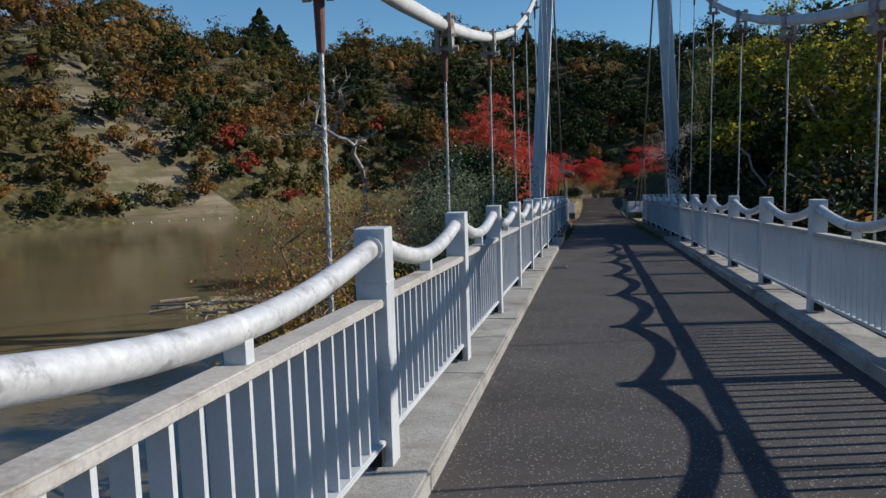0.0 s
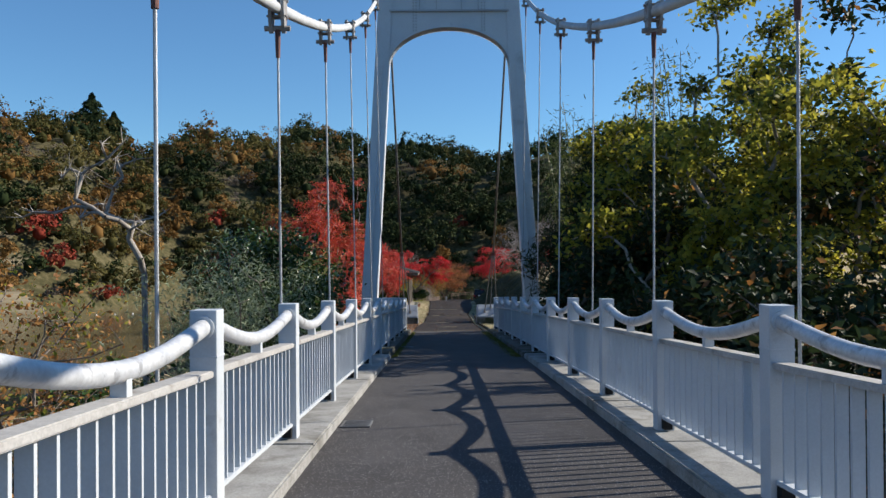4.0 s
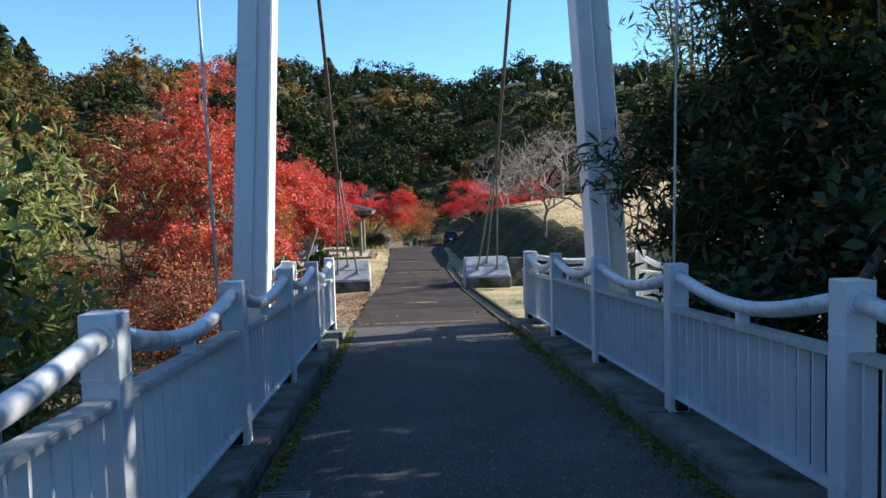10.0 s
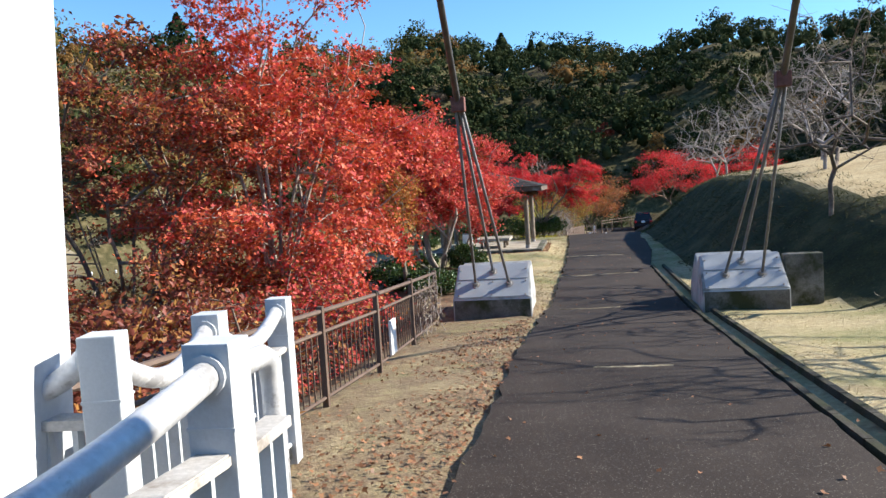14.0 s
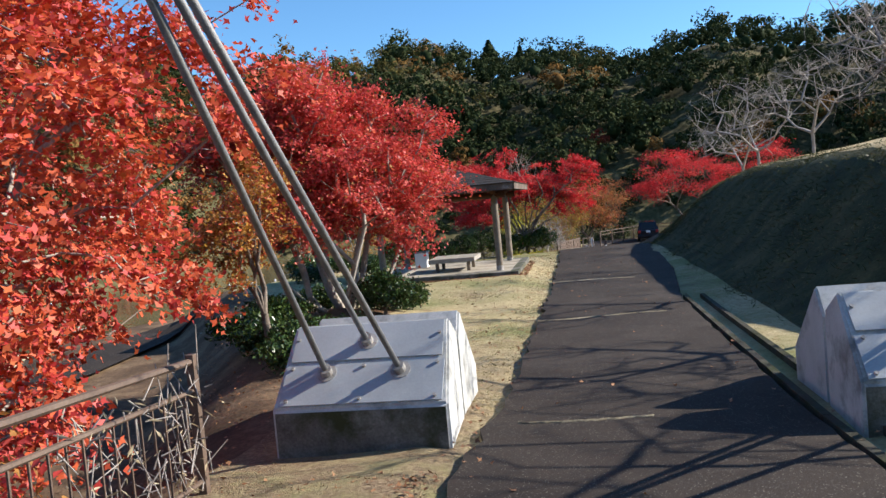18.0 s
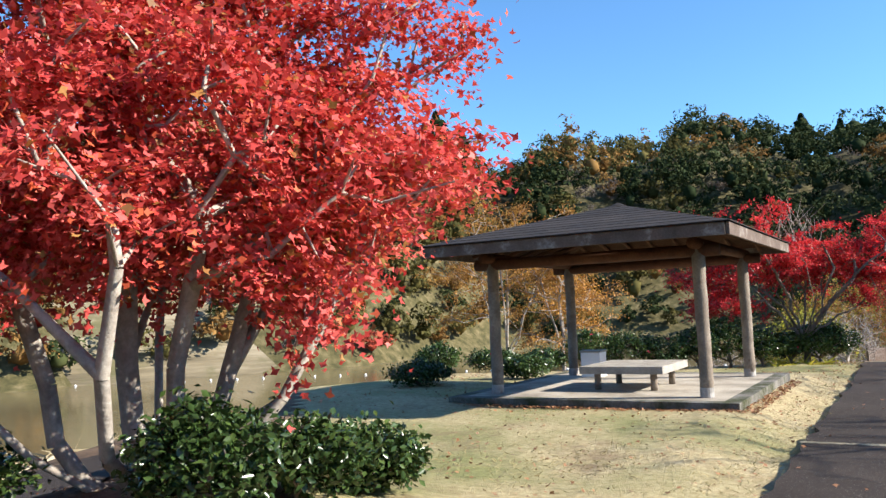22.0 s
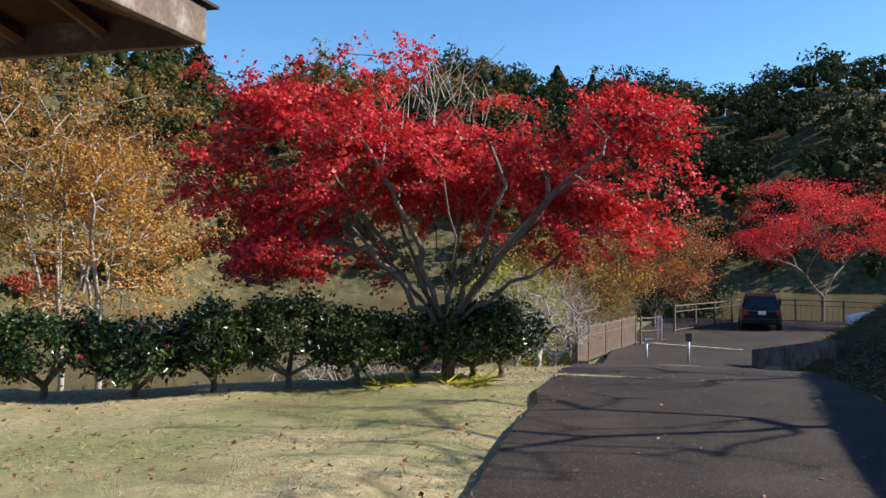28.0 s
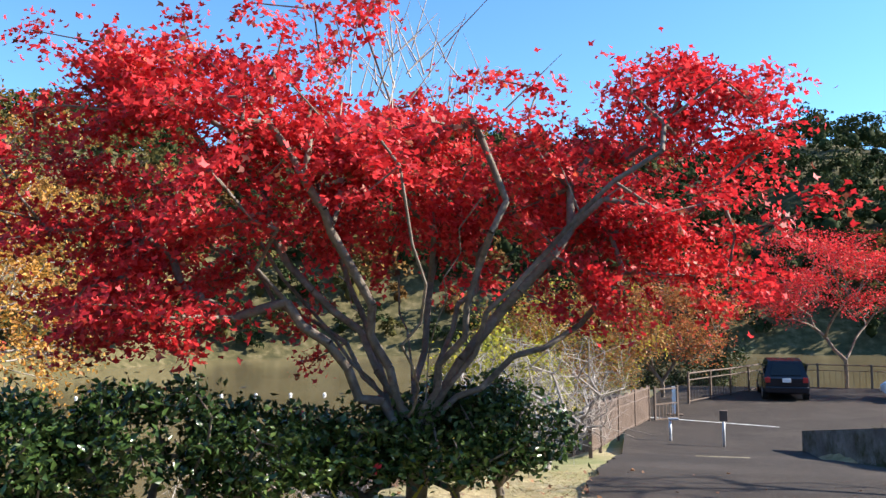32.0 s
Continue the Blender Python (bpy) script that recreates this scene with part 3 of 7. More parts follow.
def make_tree(name, label, category, base, trunk, tops, leaf_mat, rng, leaves=60, leaf=0.08, spread=(0.32, 0.32, 0.14), shape=MAPLE,
              bark=None, r_tip=0.006, up=1.2, group="trees", power=2.2, sides=5, more=None, lift=0.25, limbs=(), spray=None, pen=0.25):
    """A tree: trunk with limbs as one mesh, the crown of single leaves as another."""
    t = thing(name, label, category, group, m=pose(*base))
    b = np.array(base)
    p0, p1, r0, r1 = skeleton_tree(None, tops - b, rng, [np.array(p) - b for p in trunk], r_tip, power=power, lift=lift, limbs=[[np.array(p) - b for p in q] for q in limbs], pen=pen)
    put("trunk", mesh_np("trunk", *sticks(p0, p1, r0, r1, sides)), bark or M_BARK, t)
    for mat, count, nm in ((leaf_mat, leaves, "crown"), *(more or ())):
        tip = tops - b
        if spray:
            # flat drooping sprays that point out of the crown
            d = tip - tip.mean(0)
            d = d / (np.linalg.norm(d, axis=1, keepdims=True) + 1e-6) * (1, 1, 0.5) + rng.normal(size=d.shape) * 0.35 - (0, 0, 0.30)
            d /= np.linalg.norm(d, axis=1, keepdims=True)
            lat = np.cross(d, (0, 0, 1.0)) + rng.normal(size=d.shape) * 0.25
            lat /= np.linalg.norm(lat, axis=1, keepdims=True)
            nn = np.cross(lat, d)
            d, lat, nn, c = (np.repeat(q, count, 0) for q in (d, lat, nn, tip))
            w = rng.normal(size=c.shape)
            c = c + d * w[:, :1] * spray[0] + lat * w[:, 1:2] * spray[1] + nn * w[:, 2:] * spray[2]
            nrm = nn * np.sign(nn[:, 2:] + 1e-6) * up + rng.normal(size=c.shape) * 0.55
        else:
            c = np.repeat(tip, count, 0)
            c = c + rng.normal(size=c.shape) * np.array(spread)
            nrm = rng.normal(size=c.shape) * 0.8 + np.array([0, 0, up])
        v, f = scatter(c, nrm, leaf * rng.uniform(0.6, 1.25, len(c)), shape, rng)
        put(nm, mesh_np(nm, v, f), mat, t)
    return t

# ---- the lie of the land ----
CX = 0.15                                           # the bridge's axis
PY = np.array([-6, 0, 6, 12, 18, 24, 30, 37, 40, 47, 55, 400.0])
PZ = np.array([0.2, -0.12, -0.47, -0.80, -0.90, -0.95, -1.00, -1.06, -1.30, -2.22, -2.40, -2.4])
WATER = -4.0


def deck_z(y):
    return -0.10 - 0.056 * y - 0.0002 * y * y


def path_z(y):
    return np.interp(y, PY, PZ)


def smooth(a, b, v):
    t = np.clip((v - a) / (b - a), 0, 1)
    return t * t * (3 - 2 * t)


BEAR = np.array([-180, -120, -80, -40, -15, 0, 12, 24, 35, 56, 75, 95, 130, 180.0])
SHORE = np.array([170, 150, 130, 125, 112, 108, 105, 100, 76, 70, 75, 85, 130, 170.0])
RIDGE = np.array([18, 21, 22, 23.4, 25.4, 28.4, 28.4, 26.6, 27, 28.5, 29.5, 29, 22, 18.0])


def hill_z(x, y):
    dx, dy = x, y - 10
    b = np.degrees(np.arctan2(-dx, dy))
    rho = np.hypot(dx, dy)
    s, h = np.interp(b, BEAR, SHORE), np.interp(b, BEAR, RIDGE)
    f = np.clip((rho - s) / 62.0, 0, 1)
    wob = 2.2 * np.sin(b * 0.23 + rho * 0.03) + 1.6 * np.sin(b * 0.61 + 1.3)
    up = (h - WATER + wob) * (1 - (1 - f) ** 1.7)
    fall = np.clip((rho - s - 75) / 250, 0, 1)
    return np.where(rho > s, WATER + up * (1 - 0.5 * fall), WATER - 1.2 * np.clip((s - rho) / 6, 0, 1)), rho - s


def lawn_edge(y):
    return np.interp(y, [-8, 0, 8, 12, 16, 22, 28, 34, 37, 42, 50, 60], [-3.0, -3.0, -3.0, -3.1, -4.6, -7.0, -10.5, -8.6, -3.2, -1.9, -1.2, -1.0])



def grass_edge(y):
    return np.interp(y, [-8, 12, 16, 18.6, 20.5, 23, 28, 34, 37, 42, 50, 60], [-3.0, -3.1, -3.1, -3.15, -3.9, -6.8, -10.5, -8.6, -3.2, -2.2, -1.2, -1.0])


def wall_x(y):
    return np.interp(y, [42.4, 47.5], [3.10, 2.36])


def ground_z(x, y):
    """Height of the ground at x, y (arrays)."""
    x, y = np.asarray(x, float), np.asarray(y, float)
    base = path_z(y)
    z = base - 0.05 * smooth(1.0, 3.0, np.abs(x)) + 0.15 * smooth(-1.1, -2.1, x) * smooth(21, 25.5, y) * (1 - smooth(31, 35, y))
    # the bank at the right of the path
    toe = np.interp(y, [0, 10, 14, 18, 40, 46, 50], [5.0, 4.4, 2.9, 2.1, 2.1, 2.6, 8.0])
    rise = np.interp(y, [0, 8, 13, 18, 22, 32, 38, 44, 47, 52], [0.6, 1.1, 1.45, 2.0, 2.45, 2.5, 2.2, 1.7, 0.7, 0.0])
    z = z + rise * smooth(0, 1, (x - toe) / 3.4) + np.where(x > toe + 3.4, np.minimum(x - toe - 3.4, 9) * 0.13, 0) * smooth(0, 6, y) * (y < 60)
    z = z + 0.42 * smooth(0.02, 0.3, x - wall_x(y)) * smooth(41.6, 43.2, y) * (1 - smooth(47.2, 47.7, y))
    # the drop to the river at the left
    e = lawn_edge(y)
    d = np.clip(e - x, 0, None)
    z = z - 1.1 * smooth(0, 2.4, d) - 3.4 * smooth(4.5, 15, d)
    # the raised bed of the scarlet maple
    z = z + 0.38 * np.exp(-((x + 4.6) ** 2 + (y - 19.1) ** 2) / 2.2)
    # the river under the bridge
    south = smooth(-3, -13, y)
    wide = np.where(x > 4, np.clip((x - 4) / 6, 0, 1), 0)
    z = z * (1 - south) + south * (-5.2 + 3.6 * wide)
    # past the car park
    z = z - 4.0 * smooth(62, 84, y + 0.25 * np.abs(x - 4)) - 3.2 * smooth(58, 76, y) * smooth(14, 40, x)
    far, s = hill_z(x, y)
    right = smooth(30, 75, x) * (y < 70)
    z = z * (1 - smooth(60, 90, np.hypot(x, y - 10)) * (1 - 0.0 * right)) + far * smooth(60, 90, np.hypot(x, y - 10))
    return np.where(s > -4, np.maximum(far, np.minimum(z, far)), z)


def axis(spans):
    out = []
    for a, b, step in spans:
        out.extend(np.arange(a, b, step))
    return np.array(out + [spans[-1][1]])


def build_ground():
    gx = axis([(-420, -120, 15), (-120, -40, 4), (-40, -16, 1.5), (-16, 12, 0.4), (12, 40, 1.8), (40, 130, 6), (130, 420, 20)])
    gy = axis([(-420, -120, 20), (-120, -30, 5), (-30, -14, 1.6), (-14, 62, 0.5), (62, 130, 3), (130, 240, 6), (240, 480, 20)])
    X, Y = np.meshgrid(gx, gy)
    Z = ground_z(X, Y)
    near = np.exp(-((np.hypot(X, Y - 20) / 60) ** 4))
    bump = np.array([noise.noise(Vector((a * 0.6, b * 0.6, 0))) for a, b in zip(X.ravel(), Y.ravel())]).reshape(X.shape)
    on_path = ((X > -1.5) & (X < 2.0) & (Y > -2)) | ((Y > 36) & (X > -2) & (X < 16) & (Y < 64))
    Z = Z + 0.05 * bump * near * ~on_path - 0.06 * on_path * (Y > 0)
    n, m = len(gx), len(gy)
    verts = np.stack([X.ravel(), Y.ravel(), Z.ravel()], 1)
    i = np.arange(n * m).reshape(m, n)
    faces = np.stack([i[:-1, :-1], i[:-1, 1:], i[1:, 1:], i[1:, :-1]], -1).reshape(-1, 4)
    me = mesh_np("ground", verts, faces)
    for mt in (M_LAWN, M_SCRUB, M_MEADOW, M_SOIL, M_SHADED_BANKGRASS, M_LEDGE):
        me.materials.append(mt)
    fx, fy = X[:-1, :-1].ravel(), Y[:-1, :-1].ravel()
    idx = np.zeros(len(faces), np.int32)
    e = grass_edge(fy)
    idx[(fx < e - 0.3)] = 3
    idx[(fy < -1.5)] = 3
    toe = np.interp(fy, [0, 10, 14, 18, 40, 46, 50], [5.0, 4.4, 2.9, 2.1, 2.1, 2.6, 8.0])
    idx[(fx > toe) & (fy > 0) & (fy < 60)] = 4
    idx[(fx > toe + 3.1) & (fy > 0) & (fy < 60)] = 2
    rho, bear = np.hypot(fx, fy - 10), np.degrees(np.arctan2(-fx, fy - 10))
    idx[rho > 64] = 1
    idx[(rho > 66) & (rho < 112) & (bear > 42.5) & (bear < 54)] = 5
    me.polygons.foreach_set("material_index", idx)
    me.polygons.foreach_set("use_smooth", np.ones(len(faces), bool))
    return tagged(new("ground", me), "dry winter lawn falling to leaf-strewn river banks and wooded hills", "ground", kind="structure")


build_ground()
bm = bmesh.new()
bmesh.ops.create_grid(bm, x_segments=8, y_segments=8, size=420)
water = part("water", bm, M_WATER, m=pose(0, 30, WATER))
tagged(water, "still muddy brown river water", "river", kind="structure")

# ---- path, deck and kerbs ----
def strip(x0, x1, ys, zf, thick=0.25, wav=0.0, seed=3):
    """A paved strip with slightly uneven edges along y."""
    rng = np.random.default_rng(seed)
    f0 = x0 if callable(x0) else lambda y: x0
    f1 = x1 if callable(x1) else lambda y: x1
    bm = bmesh.new()
    rows = []
    for y in ys:
        a, b = f0(y) + rng.normal() * wav, f1(y) + rng.normal() * wav * 0.5
        z = float(zf(y))
        rows.append([bm.verts.new(p) for p in ((a, y, z - thick), (a, y, z), ((a + b) / 2, y, z + 0.012), (b, y, z), (b, y, z - thick))])
    for r, s in zip(rows, rows[1:]):
        for k in range(4):
            bm.faces.new((r[k], r[k + 1], s[k + 1], s[k]))
        bm.faces.new((r[4], r[0], s[0], s[4]))
    bm.faces.new(rows[0][::-1])
    bm.faces.new(rows[-1])
    bmesh.ops.recalc_face_normals(bm, faces=bm.faces[:])
    return bm


KL, KR = -1.24, 1.50                                # the kerbs' inner faces
DECK_Y = np.arange(-72, 0.61, 1.2)
tagged(part("road", strip(KL - 0.02, KR + 0.02, DECK_Y, deck_z, 0.35), M_DECK), "worn grey asphalt bridge deck with pale aggregate", "bridge deck", kind="structure")


def left_edge(y):
    return float(np.interp(y, [0, 8, 14, 20, 30, 36, 40, 46], [-1.24, -1.30, -1.08, -1.0, -1.0, -1.1, -1.12, -0.93]))


def right_edge(y):
    return float(np.interp(y, [0, 8, 20, 26, 38, 42, 46], [1.36, 1.40, 1.36, 1.9, 2.3, 2.6, 2.2]))


PATH_Y = np.append(0.645, np.arange(0.72, 45.01, 0.35))
tagged(part("pavement", strip(left_edge, right_edge, PATH_Y, path_z, 0.3, 0.03), M_PATH), "dark asphalt footpath with ragged grassy edge", "path", kind="structure")
bm = prism([(-0.93, 45.0), (2.2, 45.0), (2.4, 47.6), (16, 48.5), (16, 63), (0.5, 63), (-0.9, 53)], lambda x, y: path_z(y) - 0.3, lambda x, y: path_z(y) - 0.01)
bmesh.ops.triangulate(bm, faces=bm.faces[:])
tagged(part("pavement", bm, M_PATH), "asphalt car park with white lines", "car park", kind="structure")

# ends of the deck: the expansion joint
bm = bmesh.new()
box(KL - 0.02, 0.60, -0.45, KR - 0.1, 0.64, deck_z(0.62) - 0.006, bm=bm)
tagged(part("trim", bm, M_SOIL), "dirt-filled expansion joint across the deck's end", "joint", kind="structure")
bm = bmesh.new()
box(KL - 0.02, 0.003, -0.46, KR - 0.06, 0.599, deck_z(0.45) + 0.012, 0.004, bm=bm)
tagged(part("trim", bm, M_DECK), "grey lip of the deck's end at the joint", "joint", kind="structure")


def kerb_row(x0, x1, y0, y1, n, label, mat=None):
    k = thing("kerb", label, "kerb", kind="structure")
    rng = random.Random(int(y0 * 10 + x0 * 7))
    d = (y1 - y0) / n
    for i in range(n):
        a, b = y0 + i * d + 0.006, y0 + (i + 1) * d - 0.006
        h = 0.10 + rng.uniform(-0.006, 0.006)
        bm = bmesh.new()
        vs = [bm.verts.new((x, y, deck_z(y) + z)) for y in (a, b) for x, z in ((x0, -0.3), (x1, -0.3), (x1, h), (x0, h))]
        for f in ((0, 1, 2, 3), (7, 6, 5, 4), (0, 4, 5, 1), (1, 5, 6, 2), (2, 6, 7, 3), (3, 7, 4, 0)):
            bm.faces.new([vs[q] for q in f])
        bmesh.ops.recalc_face_normals(bm, faces=bm.faces[:])
        bmesh.ops.bevel(bm, geom=[e for e in bm.edges if abs(e.verts[0].co.z - e.verts[1].co.z) < 0.2], offset=0.015, segments=2, affect="EDGES")
        part("kerb_block", bm, mat or M_KERB, k)
    return k


kerb_row(-1.66, KL, -71.4, -12.3, 24, "weathered concrete kerb ledge under the railing", M_CONC)
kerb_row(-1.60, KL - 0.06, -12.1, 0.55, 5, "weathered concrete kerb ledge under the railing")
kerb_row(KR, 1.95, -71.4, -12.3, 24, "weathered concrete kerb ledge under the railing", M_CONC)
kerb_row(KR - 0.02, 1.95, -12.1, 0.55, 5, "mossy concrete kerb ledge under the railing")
# side girders of the deck
for x0, x1 in ((-1.78, -1.68), (1.97, 2.07)):
    bm = bmesh.new()
    for y in np.arange(-72, -1, 2.4):
        box(x0, y, deck_z(y) - 0.75, x1, y + 2.4, deck_z(y + 2.4) - 0.02, bm=bm)
    tagged(part("girder", bm, M_PAINT), "pale steel stiffening girder under the deck", "girder")

# ---- railings ----
POSTS = {s: [y0 - bay * k - (0.62 if k > 13 else 0) for k in range(29)] for s, y0, bay in ((-1, -0.25, 2.40), (1, 0.30, 2.43))}   # one bay at midspan is longer
SLOPE = -0.051


def railing_bay(side, L=2.43):
    """Post at the origin and the bay behind it (towards -y) up to the next post. side: +1 right, -1 left; the deck lies at -side."""
    t = thing("railing", "pale grey painted steel railing bay with sagging tube handrail", "railing", "bridge railing bays")
    w = 0.075
    part("post", box(-w, -w, -0.02, w, w, 1.15, 0.006), M_PAINT, t)
    part("collar", box(-w - 0.003, -w - 0.003, 0.885, w + 0.003, w + 0.003, 0.897, 0.001), M_PAINT, t)
    n = 13
    pts = [(0, -w - (L - 2 * w) * i / (n - 1), 1.055 - 0.135 * math.sin(math.pi * i / (n - 1)) - SLOPE * (L - 2 * w) * i / (n - 1)) for i in range(n)]
    part("handrail", tube(pts, 0.047, 14), M_TUBE, t, "galvanised sagging tube", smooth=True)
    for y, z in ((-w - 0.006, 1.055), (-L + w + 0.006, 1.055 - SLOPE * (L - 2 * w))):
        part("flange", tube([(0, y - 0.008, z), (0, y + 0.008, z)], 0.064, 14), M_PAINT, t)

    def bar(z0, z1, half, name, mat, y0=-w - 0.001, y1=-L + w + 0.001):
        bm = bmesh.new()
        vs = [bm.verts.new((x, y, z - SLOPE * -y * 1.0)) for y in (y0, y1) for x, z in ((-half, z0), (half, z0), (half, z1), (-half, z1))]
        for f in ((0, 1, 2, 3), (7, 6, 5, 4), (0, 4, 5, 1), (1, 5, 6, 2), (2, 6, 7, 3), (3, 7, 4, 0)):
            bm.faces.new([vs[q] for q in f])
        bmesh.ops.recalc_face_normals(bm, faces=bm.faces[:])
        bmesh.ops.bevel(bm, geom=[e for e in bm.edges if abs(e.verts[0].co.y - e.verts[1].co.y) > 1], offset=0.006, segments=2, affect="EDGES")
        part(name, bm, mat, t)

    bar(0.775, 0.815, 0.058, "top_rail", M_CAP)
    bar(0.105, 0.135, 0.045, "bottom_rail", M_PAINT)
    zb = 0.815 - SLOPE * L / 2
    part("bracket", box(-0.035, -L / 2 - 0.03, zb - 0.005, 0.035, -L / 2 + 0.03, zb + 0.08, 0.003), M_PAINT, t)
    bm = box(-0.031, -0.011, 0, 0.031, 0.011, 0.642)
    me = bpy.data.meshes.new("slat")
    bm.to_mesh(me)
    bm.free()
    k = round(15 * L / 2.43)
    for yy in (-w - 0.035, -L + w + 0.035):
        part("bracket", box(-0.04, yy - 0.033, 0.02 - SLOPE * -yy, 0.04, yy + 0.033, 0.104 - SLOPE * -yy, 0.004), M_RUBBER, t, "dark bracket at the bottom rail's end")
    for i in range(k):
        y = -w - (L - 2 * w) * (i + 0.5) / k
        put("slat", me, M_PAINT, t, m=pose(0, y, 0.134 - SLOPE * -y))
    return t


for side, x in ((-1, -1.505), (1, 1.785)):
    bay = POSTS[side][0] - POSTS[side][1]
    first = railing_bay(side, bay)
    for k, y in enumerate(POSTS[side]):
        m = pose(x, y, deck_z(y) + 0.10)
        if k == 0:
            first.matrix_basis = m
        elif k == 13:
            railing_bay(side, bay + 0.62).matrix_basis = m
        else:
            copy_thing(first, m)
    # the short return at the deck's end
    t = thing("railing", "pale grey railing end with bent tube handrail", "railing", "bridge railing bays", m=pose(x, POSTS[side][0], deck_z(0) + 0.10))
    part("handrail", tube([(0, 0.08, 1.05), (side * 0.02, 0.38, 1.03), (side * 0.03, 0.46, 1.0), (side * 0.03, 0.48, 0.9), (side * 0.03, 0.48, 0.05)], 0.042, 12), M_TUBE, t, smooth=True)
    part("top_rail", box(-0.05, 0.08, 0.76, 0.05, 0.44, 0.80, 0.005), M_CAP, t)
    for q in range(3):
        part("slat", box(-0.038, 0.14 + q * 0.12, 0.1, 0.038, 0.162 + q * 0.12, 0.765), M_PAINT, t)
    # the outer railing round the tower's foot
    if side > 0:
        for j, (ax, ay) in enumerate(((x + side * 2.0, 0.55), (x + side * 2.0, -1.88))):
            copy_thing(first, pose(ax, ay, deck_z(0) + 0.02))
        railing_bay(side, 1.84).matrix_basis = pose(x + 0.12, 0.62, deck_z(0) + 0.05, 0, 0, 90)
    else:
        for ax, ay, az, ln in ((-2.51, 2.756, -0.26, 1.28), (-2.39, 1.48, -0.16, 1.13), (-2.28, 0.35, -0.06, 0.60)):
            railing_bay(side, ln).matrix_basis = pose(ax, ay, az, 0, 0, 5.5 if ln > 1 else -78)

# ---- towers and cables ----
TY, SPRING, CROWN, TOP = 0.13, 9.55, 10.85, 12.38


def leg_x(z):
    return 2.70 - 0.058 * z, 3.26 - 0.062 * z          # inner and outer offset from the axis


def build_tower(ty):
    t = thing("bridge_tower", "tall pale blue-grey steel suspension bridge tower with arched portal", "bridge tower")
    for s in (-1, 1):
        bm = bmesh.new()
        rings = []
        for z in (-1.6, 3, 6, SPRING, TOP + 0.35):
            a, b = leg_x(z)
            h = 0.34 - 0.008 * z
            rings.append([bm.verts.new((CX + s * xx, ty + yy, z)) for xx, yy in ((a, -h), (b, -h), (b, h), (a, h))])
        for r, q in zip(rings, rings[1:]):
            for k in range(4):
                bm.faces.new((r[k], r[(k + 1) % 4], q[(k + 1) % 4], q[k]))
        bm.faces.new(rings[0])
        bm.faces.new(rings[-1])
        bmesh.ops.recalc_face_normals(bm, faces=bm.faces[:])
        bmesh.ops.bevel(bm, geom=[e for e in bm.edges if abs(e.verts[0].co.z - e.verts[1].co.z) > 0.5], offset=0.02, segments=2, affect="EDGES")
        leg = part("leg", bm, M_TOWER, t)
        # drain pipe and bolted plates on the leg's face
        a0, b0 = leg_x(0)
        a1, b1 = leg_x(SPRING)
        part("pipe", tube([(CX + s * (a0 + 0.3), ty - 0.365, -0.6), (CX + s * (a1 + 0.22), ty - 0.285, SPRING)], 0.016, 8), M_TOWER, t)
        part("saddle", box(CX + s * 2.23 - 0.14, ty - 0.5, TOP + 0.34, CX + s * 2.23 + 0.14, ty + 0.5, TOP + 0.62, 0.06), M_TOWER, t)
        a, b = leg_x(-1)
        part("footing", box(CX + s * 3.0 - 0.5, ty - 0.7, -2.6, CX + s * 3.0 + 0.5, ty + 0.7, -0.55, 0.02), M_CONC, t, "concrete tower footing")
    # arched portal: a panel whose lower edge is a half ellipse
    a = leg_x(SPRING)[0]
    bm = bmesh.new()
    n = 26
    lower = [(CX + a * math.cos(math.pi * i / n) * -1, SPRING - 0.05 + (CROWN - SPRING + 0.05) * math.sin(math.pi * i / n)) for i in range(n + 1)]
    for yy in (-0.20, 0.20):
        lo = [bm.verts.new((x, ty + yy, z)) for x, z in lower]
        hi = [bm.verts.new((x, ty + yy, TOP)) for x, z in lower]
        for i in range(n):
            bm.faces.new((lo[i], lo[i + 1], hi[i + 1], hi[i]))
    part("portal", bm, M_TOWER, t)
    bm = bmesh.new()
    front = [bm.verts.new((x, ty - 0.28, z)) for x, z in lower]
    back = [bm.verts.new((x, ty + 0.28, z)) for x, z in lower]
    for i in range(n):
        bm.faces.new((front[i], front[i + 1], back[i + 1], back[i]))
    r = bmesh.ops.solidify(bm, geom=bm.faces[:], thickness=0.03)
    part("arch_flange", bm, M_TOWER, t)
    part("top_flange", box(CX - a - 0.2, ty - 0.3, TOP, CX + a + 0.2, ty + 0.3, TOP + 0.05, 0.005), M_TOWER, t)
    for yy in (-0.215,):
        part("stiffener", box(CX - a, ty + yy - 0.07, TOP - 0.96, CX + a, ty + yy, TOP - 0.90), M_PLATE, t)
        for xx in (-1.05, -0.45, 0.45, 1.05):
            part("stiffener", box(CX + xx - 0.012, ty + yy - 0.05, TOP - 0.899, CX + xx + 0.012, ty + yy, TOP), M_PLATE, t)
        bolt = box(-0.022, -0.026, -0.022, 0.022, 0.0, 0.022, 0.006)
        me = bpy.data.meshes.new("bolt")
        bolt.to_mesh(me)
        bolt.free()
        for cx in (-1.28, -1.18, 1.18, 1.28):
            for q in range(14):
                z = CROWN - 0.10 + q * 0.11
                put("bolt", me, M_PLATE, t, m=pose(CX + cx, ty + yy + 0.016, z))
    return t


build_tower(TY)


def cable_pt(y, s):
    f = (y + 32.0) / (32.0 + TY)
    return Vector((CX + s * (1.94 + 0.29 * f * f), y, 4.06 + (TOP + 0.72 - 4.06) * f * f))


